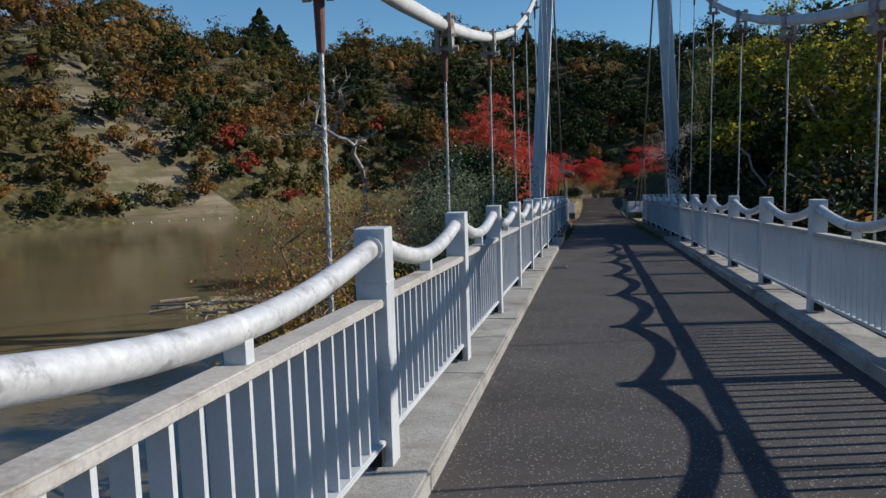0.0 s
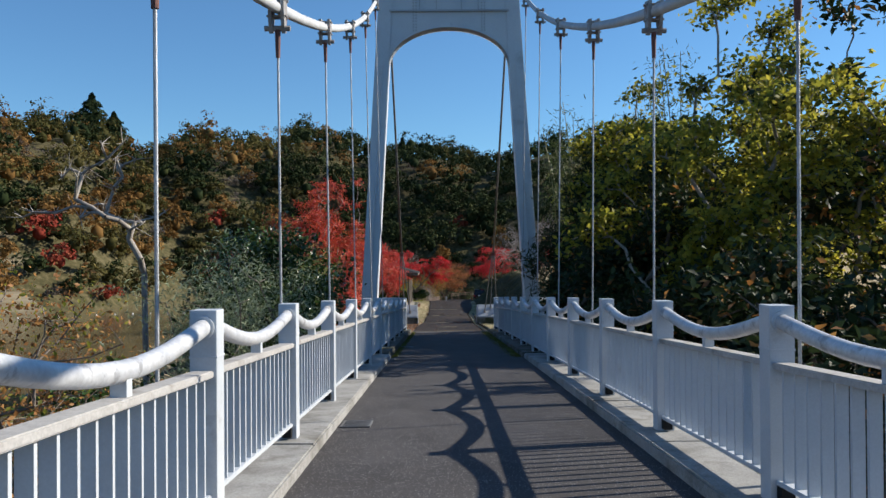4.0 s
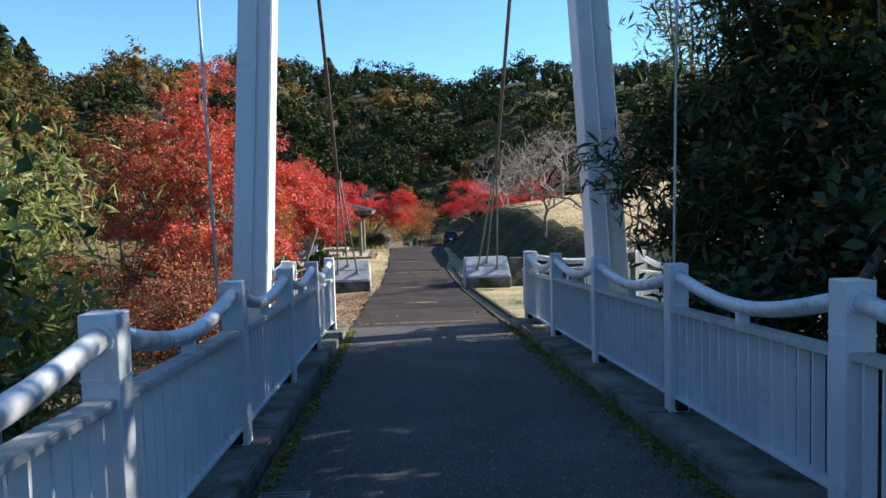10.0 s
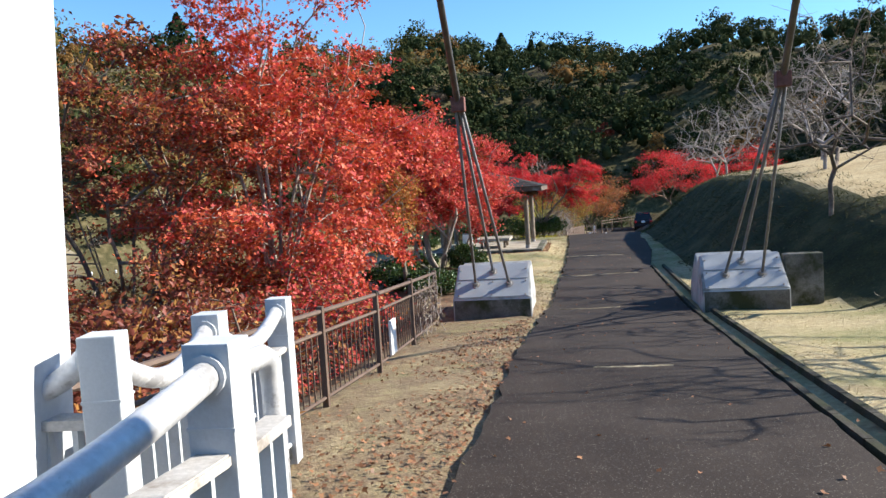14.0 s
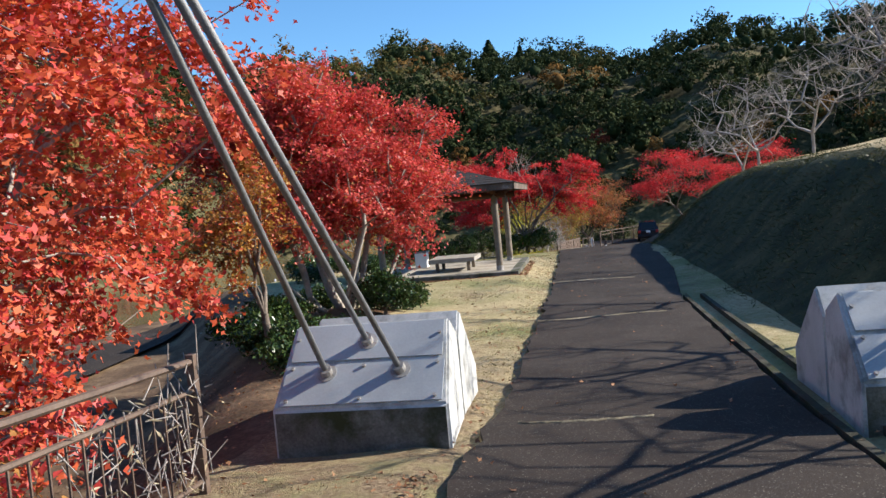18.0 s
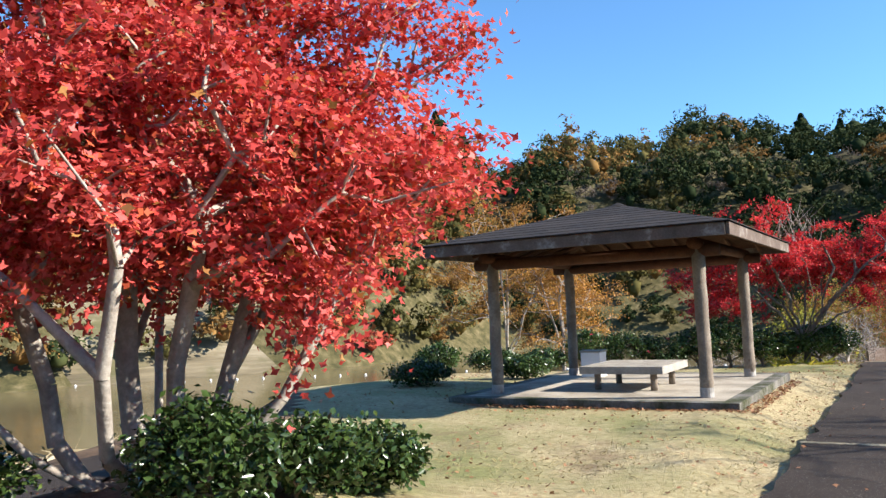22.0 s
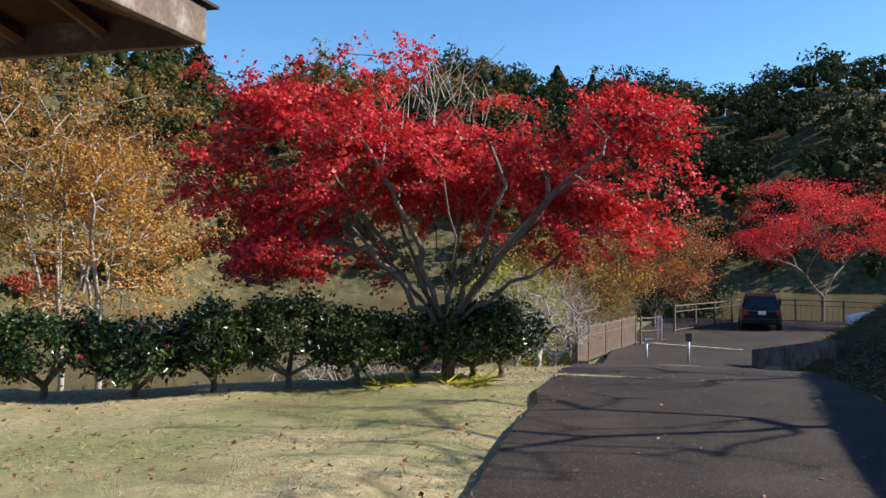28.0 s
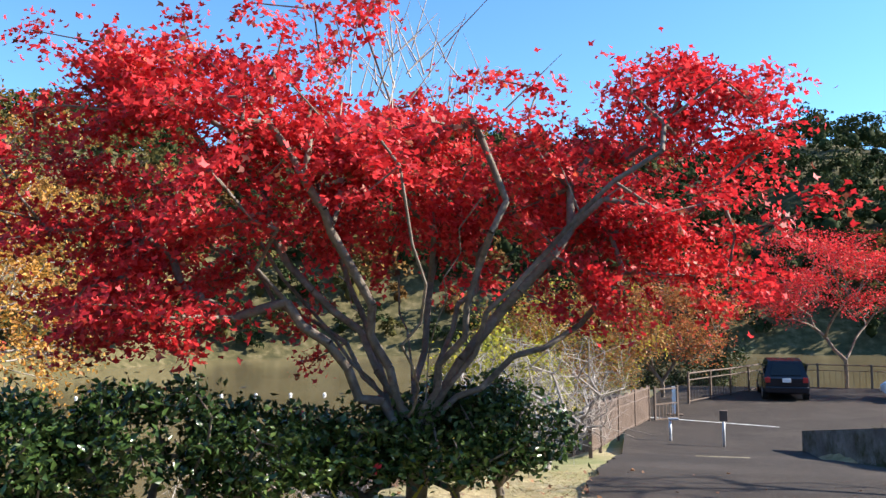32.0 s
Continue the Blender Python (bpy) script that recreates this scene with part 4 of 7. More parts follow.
def clamp_set(s, y):
    """A cable clamp with its hanger rope and sockets."""
    c = cable_pt(y, s)
    foot = Vector((CX + s * 1.95, y, deck_z(y) + 0.04))
    t = thing("hanger", "steel hanger rope with bolted cable clamp and rust-red sockets", "bridge hanger", "bridge hangers", m=Matrix.Translation(c))
    foot = foot - c
    for q in (-1, 1):
        bm = bmesh.new()
        outline = [(-0.10, 0.10), (0.07, 0.13), (0.11, 0.03), (0.075, -0.12), (0.05, -0.24), (-0.02, -0.26), (-0.06, -0.18), (-0.09, -0.02)]
        lo = [bm.verts.new((q * 0.045, yy, zz)) for yy, zz in outline]
        hi = [bm.verts.new((q * 0.080, yy, zz)) for yy, zz in outline]
        bm.faces.new(lo)
        bm.faces.new(hi)
        for i in range(len(outline)):
            bm.faces.new((lo[i], lo[(i + 1) % len(outline)], hi[(i + 1) % len(outline)], hi[i]))
        bmesh.ops.recalc_face_normals(bm, faces=bm.faces[:])
        part("cheek_plate", bm, M_CLAMP, t)
    for yy, zz in ((-0.05, 0.07), (0.05, 0.085), (-0.04, -0.09), (0.045, -0.085)):
        part("bolt", tube([(-0.10, yy, zz), (0.10, yy, zz)], 0.014, 6), M_CLAMP, t)
    part("pin", tube([(-0.13, -0.005, -0.205), (0.13, -0.005, -0.205)], 0.028, 6), M_CLAMP, t)
    d = foot.normalized()
    a, b = d * 0.22, d * 0.50
    part("socket", tube([a, b], [0.030, 0.022], 10), M_RUST, t)
    part("rope", tube([b, foot + Vector((0, 0, 0.55))], 0.0125, 8), M_CABLE, t)
    if s < 0 and y < -26:
        # strands laid round the rope
        top, end = b, foot + Vector((0, 0, 0.55))
        n = int((end - top).length / 0.022)
        for turn in (0.0, math.pi):
            pts = [top.lerp(end, i / n) + Vector((0.009 * math.cos(turn + i * 1.05), 0.009 * math.sin(turn + i * 1.05), 0)) for i in range(n + 1)]
            part("strand", tube(pts, 0.0065, 4), M_CABLE, t)
    part("socket", tube([foot + Vector((0, 0, 0.60)), foot + Vector((0, 0, 0.25))], [0.020, 0.026], 10), M_PAINT, t)
    part("socket", tube([foot + Vector((0, 0, 0.25)), foot + Vector((0, 0, -0.35))], 0.028, 8), M_RUST, t)


HANG = {-1: [-6.6 - 3.52 * k for k in range(11)], 1: [-6.0 - 3.52 * k for k in range(11)]}
for s in (-1, 1):
    t = thing("main_cable", "thick pale wrapped suspension cable between the towers", "suspension cable")
    part("cable", tube([cable_pt(y, s) for y in np.linspace(-67, TY, 60)], 0.055, 12), M_MAINCABLE, t, smooth=True)
    part("band", tube([cable_pt(y, s) + Vector((0, 0, 0.055)) for y in np.linspace(-67, TY, 60)], 0.018, 6), M_MAINCABLE, t, smooth=True)
    for y in HANG[s]:
        clamp_set(s, y)
# ---- anchor blocks and backstays ----
def anchor(s, x0, x1, y0):
    g = -0.87
    t = thing("anchor_block", "pale concrete cable anchor block with sloping steel plate", "anchor block", "cable anchors", m=pose((x0 + x1) / 2, y0, g))
    w = (x1 - x0) / 2
    prof = [(0, -0.3), (0, 0.40), (0.62, 0.98), (0.95, 0.80), (1.0, -0.3)]
    bm = bmesh.new()
    sides = [[bm.verts.new((x * (0.935 if y > 0.5 else 1.0), y, z)) for y, z in prof] for x in (-w, w)]
    n = len(prof)
    for i in range(n):
        bm.faces.new((sides[0][i], sides[0][(i + 1) % n], sides[1][(i + 1) % n], sides[1][i]))
    bm.faces.new(sides[0])
    bm.faces.new(sides[1][::-1])
    bmesh.ops.recalc_face_normals(bm, faces=bm.faces[:])
    bmesh.ops.bevel(bm, geom=bm.edges[:], offset=0.02, segments=2, affect="EDGES")
    part("body", bm, M_BLOCK, t)
    prof2 = [(1.02, -0.3), (1.02, 0.72), (1.22, 0.96), (2.0, 0.30), (2.0, -0.3)]
    bm = bmesh.new()
    sides = [[bm.verts.new((x, y, z)) for y, z in prof2] for x in (-w * 0.93, w * 0.93)]
    for i in range(n):
        bm.faces.new((sides[0][i], sides[0][(i + 1) % n], sides[1][(i + 1) % n], sides[1][i]))
    bm.faces.new(sides[0])
    bm.faces.new(sides[1][::-1])
    bmesh.ops.recalc_face_normals(bm, faces=bm.faces[:])
    bmesh.ops.bevel(bm, geom=bm.edges[:], offset=0.02, segments=2, affect="EDGES")
    # thin panel of dark concrete: stains, plus the shade of this sunless face
    part("front_face", box(-w + 0.025, -0.006, -0.3, w - 0.025, 0.02, 0.375, 0.003), M_KERB, t, "stained concrete front, darkened for the shade on this side")
    part("rear_block", bm, M_BLOCK, t, "white painted concrete wedge")
    ang = math.degrees(math.atan2(0.58, 0.62))
    ln = math.hypot(0.58, 0.62)
    for k in range(2):
        ww = w * (0.97 - 0.035 * k)
        bm = box(-ww + 0.03, 0.03 + k * ln * 0.5, 0.006, ww - 0.03, ln * 0.5 + k * ln * 0.5 - 0.01 - 0.02 * k, 0.016, 0.003)
        pl = part("plate", bm, M_PLATE, t, "flat grey steel cover plate", m=pose(0, 0, 0.40, ang, 0, 0))
    for xx in (-w * 0.93 + 0.06, 0.0, w * 0.93 - 0.06):
        for k in (0.08, 0.45, 0.8):
            part("bolt", tube([(0, 0, 0.015), (0, 0, 0.035)], 0.016, 6), M_CLAMP, t, m=pose(xx, 0, 0.40, ang, 0, 0) @ pose(0, k * ln, 0))
    return (x0 + x1) / 2, g


RODS = []
for s, x0, x1, y0 in ((-1, -2.81, -1.37, 11.85), (1, 1.60, 3.05, 11.85)):
    mx, g = anchor(s, x0, x1, y0)
    top = Vector((CX + s * 2.23, TY, TOP + 0.72))
    split = Vector((mx * 0.97, y0 - 3.2, g + 3.60))
    t = thing("backstay", "dark backstay cable splitting into three anchor rods", "suspension cable", "backstays")
    part("cable", tube([top, split], 0.045, 10), M_DARKCABLE, t, smooth=True)
    part("clamp", box(-0.095, -0.08, -0.10, 0.095, 0.08, 0.10, 0.012), M_RUST, t, "rusty red-brown clamp box", m=Matrix.Translation(split))
    for dx, dy, dz in ((-0.31, 0.24, 0.225), (0.31, 0.24, 0.225), (0.0, 0.46, 0.43)):
        end = Vector((mx + dx, y0 + dy, g + 0.40 + dz))
        rod = part("rod", tube([split + Vector((dx * 0.12, 0, 0)), end], 0.025, 10), M_ROD, t, smooth=True)
        d = (end - split).normalized()
        part("ring", tube([end - d * 0.10, end - d * 0.02], 0.05, 12), M_CLAMP, t)
        part("washer", tube([end - Vector((0, -0.02, 0.02)) * 0.2, end + Vector((0, -0.014, 0.016))], 0.085, 14), M_CLAMP, t)


# drain grates let into the deck beside the kerb
for y0 in (-8.55, -20.6, -32.7):
    t = thing("drain_grate", "small dark iron drain grate in the deck beside the kerb", "drain grate", "deck drains", m=pose(-1.06, y0, deck_z(y0) + 0.004, -3.2, 0, 0))
    for x0, x1, ya, yb in ((-0.15, 0.15, -0.2, -0.18), (-0.15, 0.15, 0.18, 0.2), (-0.15, -0.13, -0.179, 0.179), (0.13, 0.15, -0.179, 0.179)):
        part("frame_bar", box(x0, ya, -0.03, x1, yb, 0.012, 0.002), M_DARKCABLE, t)
    for k in range(7):
        part("bar", box(-0.129, -0.15 + k * 0.05 - 0.011, -0.03, 0.129, -0.15 + k * 0.05 + 0.011, 0.008), M_DARKCABLE, t)
    # solid black block in place of the shaded hollow below the bars
    part("pit_shade", box(-0.13, -0.18, -0.06, 0.13, 0.18, -0.002), M_RUBBER, t, "black block painting the shade under the bars")

# ---- pavilion ----
PX0, PX1, PYA, PYB, SLABZ = -5.52, -2.40, 26.52, 29.66, -0.76


def build_pavilion():
    rng = random.Random(5)
    s = thing("pavilion_slab", "low concrete pavilion floor slab with leaf-littered edge", "slab", kind="structure")
    part("slab", box(PX0 - 0.5, PYA - 0.60, SLABZ - 0.4, PX1 + 0.5, PYB + 0.70, SLABZ - 0.004, 0.02), M_SLAB, s)
    for x0, y0, x1, y1 in ((PX0 - 0.52, PYA - 0.62, PX1 + 0.52, PYA - 0.42), (PX0 - 0.52, PYB + 0.50, PX1 + 0.52, PYB + 0.72),
                           (PX0 - 0.52, PYA - 0.419, PX0 - 0.32, PYB + 0.499), (PX1 + 0.30, PYA - 0.419, PX1 + 0.52, PYB + 0.499)):
        part("edge_band", box(x0, y0, SLABZ - 0.35, x1, y1, SLABZ, 0.01), M_KERB, s, "dark stained concrete edge")
    t = thing("pavilion", "open timber pavilion with four log posts and low hipped roof", "pavilion", m=pose(0, 0, 0))
    for x in (PX0, PX1):
        for y in (PYA, PYB):
            pts = [(x + rng.uniform(-0.006, 0.006), y + rng.uniform(-0.006, 0.006), z) for z in np.linspace(SLABZ, 1.30, 9)]
            post = part("post", tube(pts, [0.088 + rng.uniform(-0.003, 0.003) for _ in pts], 18), M_LOG, t, smooth=True)
            part("metal_shoe", tube([(x, y, SLABZ), (x, y, SLABZ + 0.13)], 0.094, 18), M_CLAMP, post, "grey-green metal post shoe")
    cx, cy, pk, ev = (PX0 + PX1) / 2, (PYA + PYB) / 2 - 0.10, 2.10, 1.45
    hx, hy = 2.14, 2.52
    # log ring beams on the posts
    for y in (PYA, PYB):
        part("beam", tube([(PX0 - 0.28, y, 1.20), (PX1 + 0.28, y, 1.20)], 0.085, 14), M_TIMBER, t, smooth=True)
    for x in (PX0, PX1):
        part("beam", tube([(x, PYA - 0.3, 1.29), (x, PYB + 0.3, 1.29)], 0.08, 14), M_TIMBER, t, smooth=True)
    # rafters and hips
    corners = [(cx + a * hx, cy + b * hy) for a, b in ((-1, -1), (1, -1), (1, 1), (-1, 1))]
    for x, y in corners:
        part("hip_rafter", tube([(x, y, ev - 0.08), (cx, cy, pk - 0.10)], 0.05, 8), M_TIMBER, t)
    for side in range(4):
        (ax, ay), (bx, by) = corners[side], corners[(side + 1) % 4]
        for k in range(1, 10):
            f = k / 10
            g = 1 - abs(2 * f - 1)
            ex, ey = ax + (bx - ax) * f, ay + (by - ay) * f
            qx, qy = ex + (cx - ex) * g, ey + (cy - ey) * g
            part("rafter", tube([(ex, ey, ev - 0.07), (ex + (cx - (ax + bx) / 2) * g, ey + (cy - (ay + by) / 2) * g, ev - 0.07 + (pk - ev - 0.02) * g)], 0.033, 6), M_TIMBER, t)
    # roof skin: boards below, courses of sheet above
    bm = bmesh.new()
    vs = [bm.verts.new((x, y, ev - 0.02)) for x, y in corners]
    vp = bm.verts.new((cx, cy, pk - 0.02))
    for i in range(4):
        bm.faces.new((vs[i], vs[(i + 1) % 4], vp))
    bmesh.ops.solidify(bm, geom=bm.faces[:], thickness=0.025)
    part("roof_lining", bm, M_TIMBER, t, "brown boarded underside")
    n = 11
    for side in range(4):
        (ax, ay), (bx, by) = corners[side], corners[(side + 1) % 4]
        for k in range(n):
            f0, f1 = k / n, (k + 1) / n + 0.02
            f1 = min(f1, 0.995)
            bm = bmesh.new()
            o = 1.035

            def at(px, py, f, lift):
                return bm.verts.new((cx + (px - cx) * o * (1 - f), cy + (py - cy) * o * (1 - f), ev + 0.012 + (pk - ev) * f + lift))
            q = [at(ax, ay, f0, 0.012), at(bx, by, f0, 0.012), at(bx, by, f1, 0.006), at(ax, ay, f1, 0.006)]
            q2 = [at(ax, ay, f0, 0.0), at(bx, by, f0, 0.0), at(bx, by, f1, -0.004), at(ax, ay, f1, -0.004)]
            bm.faces.new(q)
            bm.faces.new(q2[::-1])
            for i in range(4):
                bm.faces.new((q2[i], q2[(i + 1) % 4], q[(i + 1) % 4], q[i]))
            part("shingle_course", bm, M_SHINGLE, t)
        dx, dy = (0, -1) if side == 0 else (1, 0) if side == 1 else (0, 1) if side == 2 else (-1, 0)
        if dx == 0:
            bm = box(ax if ax < bx else bx, ay - 0.02 + dy * 0.03, ev - 0.15, max(ax, bx), ay + 0.02 + dy * 0.03, ev + 0.005, 0.004)
        else:
            bm = box(ax - 0.02 + dx * 0.03, min(ay, by) - 0.03, ev - 0.15, ax + 0.02 + dx * 0.03, max(ay, by) + 0.03, ev + 0.005, 0.004)
        part("fascia", bm, M_FASCIA, t, "weathered dark fascia board")
    part("cap", tube([(cx, cy, pk - 0.01), (cx, cy, pk + 0.05)], [0.16, 0.02], 8), M_SHINGLE, t)
    part("sign_board", box(PX1 - 0.03, PYB + 0.09, 0.55, PX1 + 0.03, PYB + 0.11, 1.05, 0.004), M_FASCIA, t)
    # bench platform
    b = thing("bench", "low square silvered wooden platform bench under the pavilion", "bench")
    x0, x1, y0, y1, zt = -4.38, -3.12, 27.05, 28.44, -0.40
    k = 9
    w = (y1 - y0) / k
    for i in range(k):
        part("board", box(x0 + 0.04, y0 + i * w + 0.004, zt - 0.035, x1 - 0.04, y0 + (i + 1) * w - 0.004, zt + rng.uniform(-0.002, 0.002), 0.004), M_BENCH, b)
    for args in ((x0, y0 - 0.03, x1, y0), (x0, y1, x1, y1 + 0.03)):
        part("apron", box(args[0], args[1], zt - 0.11, args[2], args[3], zt, 0.005), M_BENCH, b)
    for args in ((x0 - 0.001, y0, x0 + 0.035, y1), (x1 - 0.035, y0, x1 + 0.001, y1)):
        part("apron", box(args[0], args[1], zt - 0.11, args[2], args[3], zt, 0.005), M_BENCH, b)
    for x in (x0 + 0.2, x1 - 0.2):
        for y in (y0 + 0.2, y1 - 0.2):
            part("leg", tube([(x, y, SLABZ), (x, y, zt - 0.036)], 0.05, 12), M_LOG, b, smooth=True)
    c = thing("storage_box", "small white lidded box standing behind the bench", "box")
    part("body", box(-5.20, 29.22, SLABZ, -4.84, 29.56, SLABZ + 0.44, 0.01), M_WHITE, c)
    part("lid", box(-5.22, 29.20, SLABZ + 0.441, -4.82, 29.58, SLABZ + 0.475, 0.008), M_BENCH, c)


build_pavilion()

# ---- fences ----
def fence_run(points, label, high=0.95, gap=0.14, posts=1.9, board=0.0):
    """Brown steel fence: posts, two rails, upright bars."""
    t = thing("fence", label, "fence", "brown fences")
    for (ax, ay), (bx, by) in zip(points, points[1:]):
        ln = math.hypot(bx - ax, by - ay)
        n = max(1, round(ln / posts))
        yaw = math.degrees(math.atan2(by - ay, bx - ax))

        def gz(f):
            return float(ground_z(ax + (bx - ax) * f, ay + (by - ay) * f))
        for i in range(n + 1):
            f = i / n
            if i == 0 and (ax, ay) != points[0]:
                continue
            part("post", box(-0.03, -0.03, -0.3, 0.03, 0.03, high + 0.03, 0.004), M_BROWNSTEEL, t, m=pose(ax + (bx - ax) * f, ay + (by - ay) * f, gz(f), 0, 0, yaw))
        for i in range(n):
            f0, f1 = i / n, (i + 1) / n
            p, q = Vector((ax + (bx - ax) * f0, ay + (by - ay) * f0, gz(f0))), Vector((ax + (bx - ax) * f1, ay + (by - ay) * f1, gz(f1)))
            for h, r in ((high - 0.02, 0.024), (high - 0.22, 0.018), (0.10, 0.018)):
                part("rail", tube([p + Vector((0, 0, h)), q + Vector((0, 0, h))], r, 6), M_BROWNSTEEL, t)
            k = int((q - p).length / gap)
            for j in range(1, k):
                c = p.lerp(q, j / k)
                if board:
                    top = high + 0.02 + 0.03 * math.sin(j * 7.3)
                    part("board", box(-board, -0.012, 0.04, board, 0.012, top, 0.003), M_BROWNSTEEL, t, m=pose(c.x, c.y, c.z, 0, 0, yaw))
                    continue
                part("bar", tube([c + Vector((0, 0, 0.10)), c + Vector((0, 0, high - 0.22))], 0.008, 4, caps=False), M_BROWNSTEEL, t)
    return t


fence_run([(-2.95, 0.9), (-2.85, 6.6), (-2.95, 10.9)], "brown painted steel bar fence along the bank")
fence_run([(-1.40, 44.0), (-1.34, 46.2), (-1.06, 48.6), (-0.36, 52.0)], "dark brown weathered board fence beside the car park", 0.84, 0.115, board=0.045)
t = thing("gate", "brown steel frame gate beside the white sign", "gate", m=pose(-0.20, 52.3, float(path_z(52.2)) - 0.12, 0, 0, 45))
for x in (0.0, 0.82):
    part("post", box(x - 0.025, -0.025, -0.1, x + 0.025, 0.025, 0.95, 0.004), M_BROWNSTEEL, t)
for z in (0.12, 0.5, 0.88):
    part("rail", box(0.026, -0.018, z - 0.018, 0.794, 0.018, z + 0.018, 0.003), M_BROWNSTEEL, t)
for k in range(5):
    part("bar", box(0.15 + k * 0.13 - 0.008, -0.008, 0.139, 0.15 + k * 0.13 + 0.008, 0.008, 0.481), M_BROWNSTEEL, t)
fence_run([(0.9, 56.5), (4.0, 62.6), (15.0, 63.5)], "brown steel bar fence along the car park edge", 0.95, 0.2)
# dry vines on the fence's last bay
rngv = np.random.default_rng(77)
t = thing("dead_vine", "dry pale dead vines tangled on the fence", "vine", m=pose(-2.93, 10.2, float(ground_z(-2.93, 10.2))))
a = np.stack([rngv.normal(0, 0.07, 150), rngv.uniform(-0.8, 0.75, 150), rngv.uniform(0.0, 0.85, 150)], 1)
d = np.stack([rngv.normal(0, 0.07, 150), rngv.normal(0, 0.09, 150), rngv.normal(-0.06, 0.16, 150)], 1)
put("stem", mesh_np("stem", *sticks(a, a + d, np.full(150, 0.006), np.full(150, 0.003), 4)), M_GREYTWIG, t)
c = np.stack([rngv.normal(0.02, 0.07, 130), rngv.uniform(-0.85, 0.75, 130), rngv.uniform(0.02, 0.85, 130)], 1)
put("withered_foliage", mesh_np("withered_foliage", *scatter(c, rngv.normal(size=c.shape), rngv.uniform(0.05, 0.12, 130), LANCE, rngv)), STRAW, t, "withered straw-coloured leaves")
# a notice leaning on the fence
t = thing("notice_board", "small blank white notice tied to the fence", "sign")
part("panel", box(-2.83, 7.05, float(ground_z(-2.8, 7)) + 0.12, -2.80, 7.32, float(ground_z(-2.8, 7)) + 0.55, 0.004), M_WHITE, t, m=pose(0, 0, 0))

# ---- car park: bollards, sign, wall, lines, cars ----
for x, y, high, box_top in ((-0.03, 47.6, 0.52, False), (0.93, 47.2, 0.66, True)):
    t = thing("bollard", "thin grey steel barrier post at the path's end", "bollard", "barrier posts", m=pose(x, y, float(path_z(y)) - 0.01))
    part("pole", tube([(0, 0, 0), (0, 0, high)], 0.028, 10), M_TUBE, t, smooth=True)
    part("base_plate", box(-0.06, -0.06, 0, 0.06, 0.06, 0.012, 0.003), M_TUBE, t)
    if box_top:
        part("lock_box", box(-0.07, -0.05, high - 0.10, 0.07, 0.05, high + 0.10, 0.01), M_BROWNSTEEL, t)
    else:
        part("cap", box(-0.04, -0.04, high, 0.16, 0.04, high + 0.035, 0.006), M_TUBE, t)
t = thing("white_sign", "upright white rectangular sign panel beside the fence gate", "sign", m=pose(0.36, 53.6, float(path_z(53.6))))
part("panel", box(-0.075, -0.02, 0.04, 0.075, 0.02, 0.76, 0.006), M_WHITE, t)
part("stand", box(-0.2, -0.15, 0, 0.2, 0.15, 0.03, 0.005), M_BROWNSTEEL, t)
# low retaining wall at the foot of the bank
t = thing("retaining_wall", "low dark stained concrete retaining wall at the bank's foot", "wall", kind="structure")
for (ax, ay), (bx, by) in (((3.10, 42.4), (2.36, 47.5)), ((2.36, 47.5), (4.9, 48.1))):
    n = 7 if bx < ax else 3
    for i in range(n):
        p, q = Vector((ax + (bx - ax) * i / n, ay + (by - ay) * i / n, 0)), Vector((ax + (bx - ax) * (i + 1) / n, ay + (by - ay) * (i + 1) / n, 0))
        yaw = math.degrees(math.atan2(q.y - p.y, q.x - p.x))
        side = Vector((q.y - p.y, p.x - q.x, 0)).normalized() * 0.2
        gap = (q - p).normalized() * 0.004
        ring = [(v.x, v.y) for v in (p + gap, q - gap, q - gap + side, p + gap + side)]
        bm = prism(ring, lambda x, y: path_z(y) - 0.4, lambda x, y: float(np.interp(y, [42.4, 47.5, 48.2], [-1.05, -1.86, -1.92])))
        part("wall_block", bm, M_KERB, t)
t = thing("retaining_wall", "short mossy concrete wing wall beside the anchor block", "wall", kind="structure")
part("wall_block", box(3.07, 12.35, -1.2, 3.72, 12.6, 0.06, 0.03), M_KERB, t)
# parking lines
for (ax, ay), (bx, by) in (((-0.85, 53.2), (2.6, 51.4)), ((3.3, 55.0), (4.4, 59.5)), ((5.6, 54.0), (6.8, 58.8)), ((7.9, 53.2), (9.2, 58.0))):
    yaw = math.degrees(math.atan2(by - ay, bx - ax))
    ln = math.hypot(bx - ax, by - ay)
    bm = bmesh.new()
    for k in range(6):
        f0, f1 = k / 6, (k + 1) / 6
        c, sn = math.cos(math.radians(yaw)), math.sin(math.radians(yaw))
        pts = []
        for f, o in ((f0, -0.05), (f1, -0.05), (f1, 0.05), (f0, 0.05)):
            x, y = ax + (bx - ax) * f - sn * o, ay + (by - ay) * f + c * o
            pts.append((x, y, float(path_z(y)) - 0.002))
        bm.faces.new([bm.verts.new(p) for p in pts])
    tagged(part("parking_line", bm, M_LINE), "worn white painted parking line", "road marking", kind="structure")


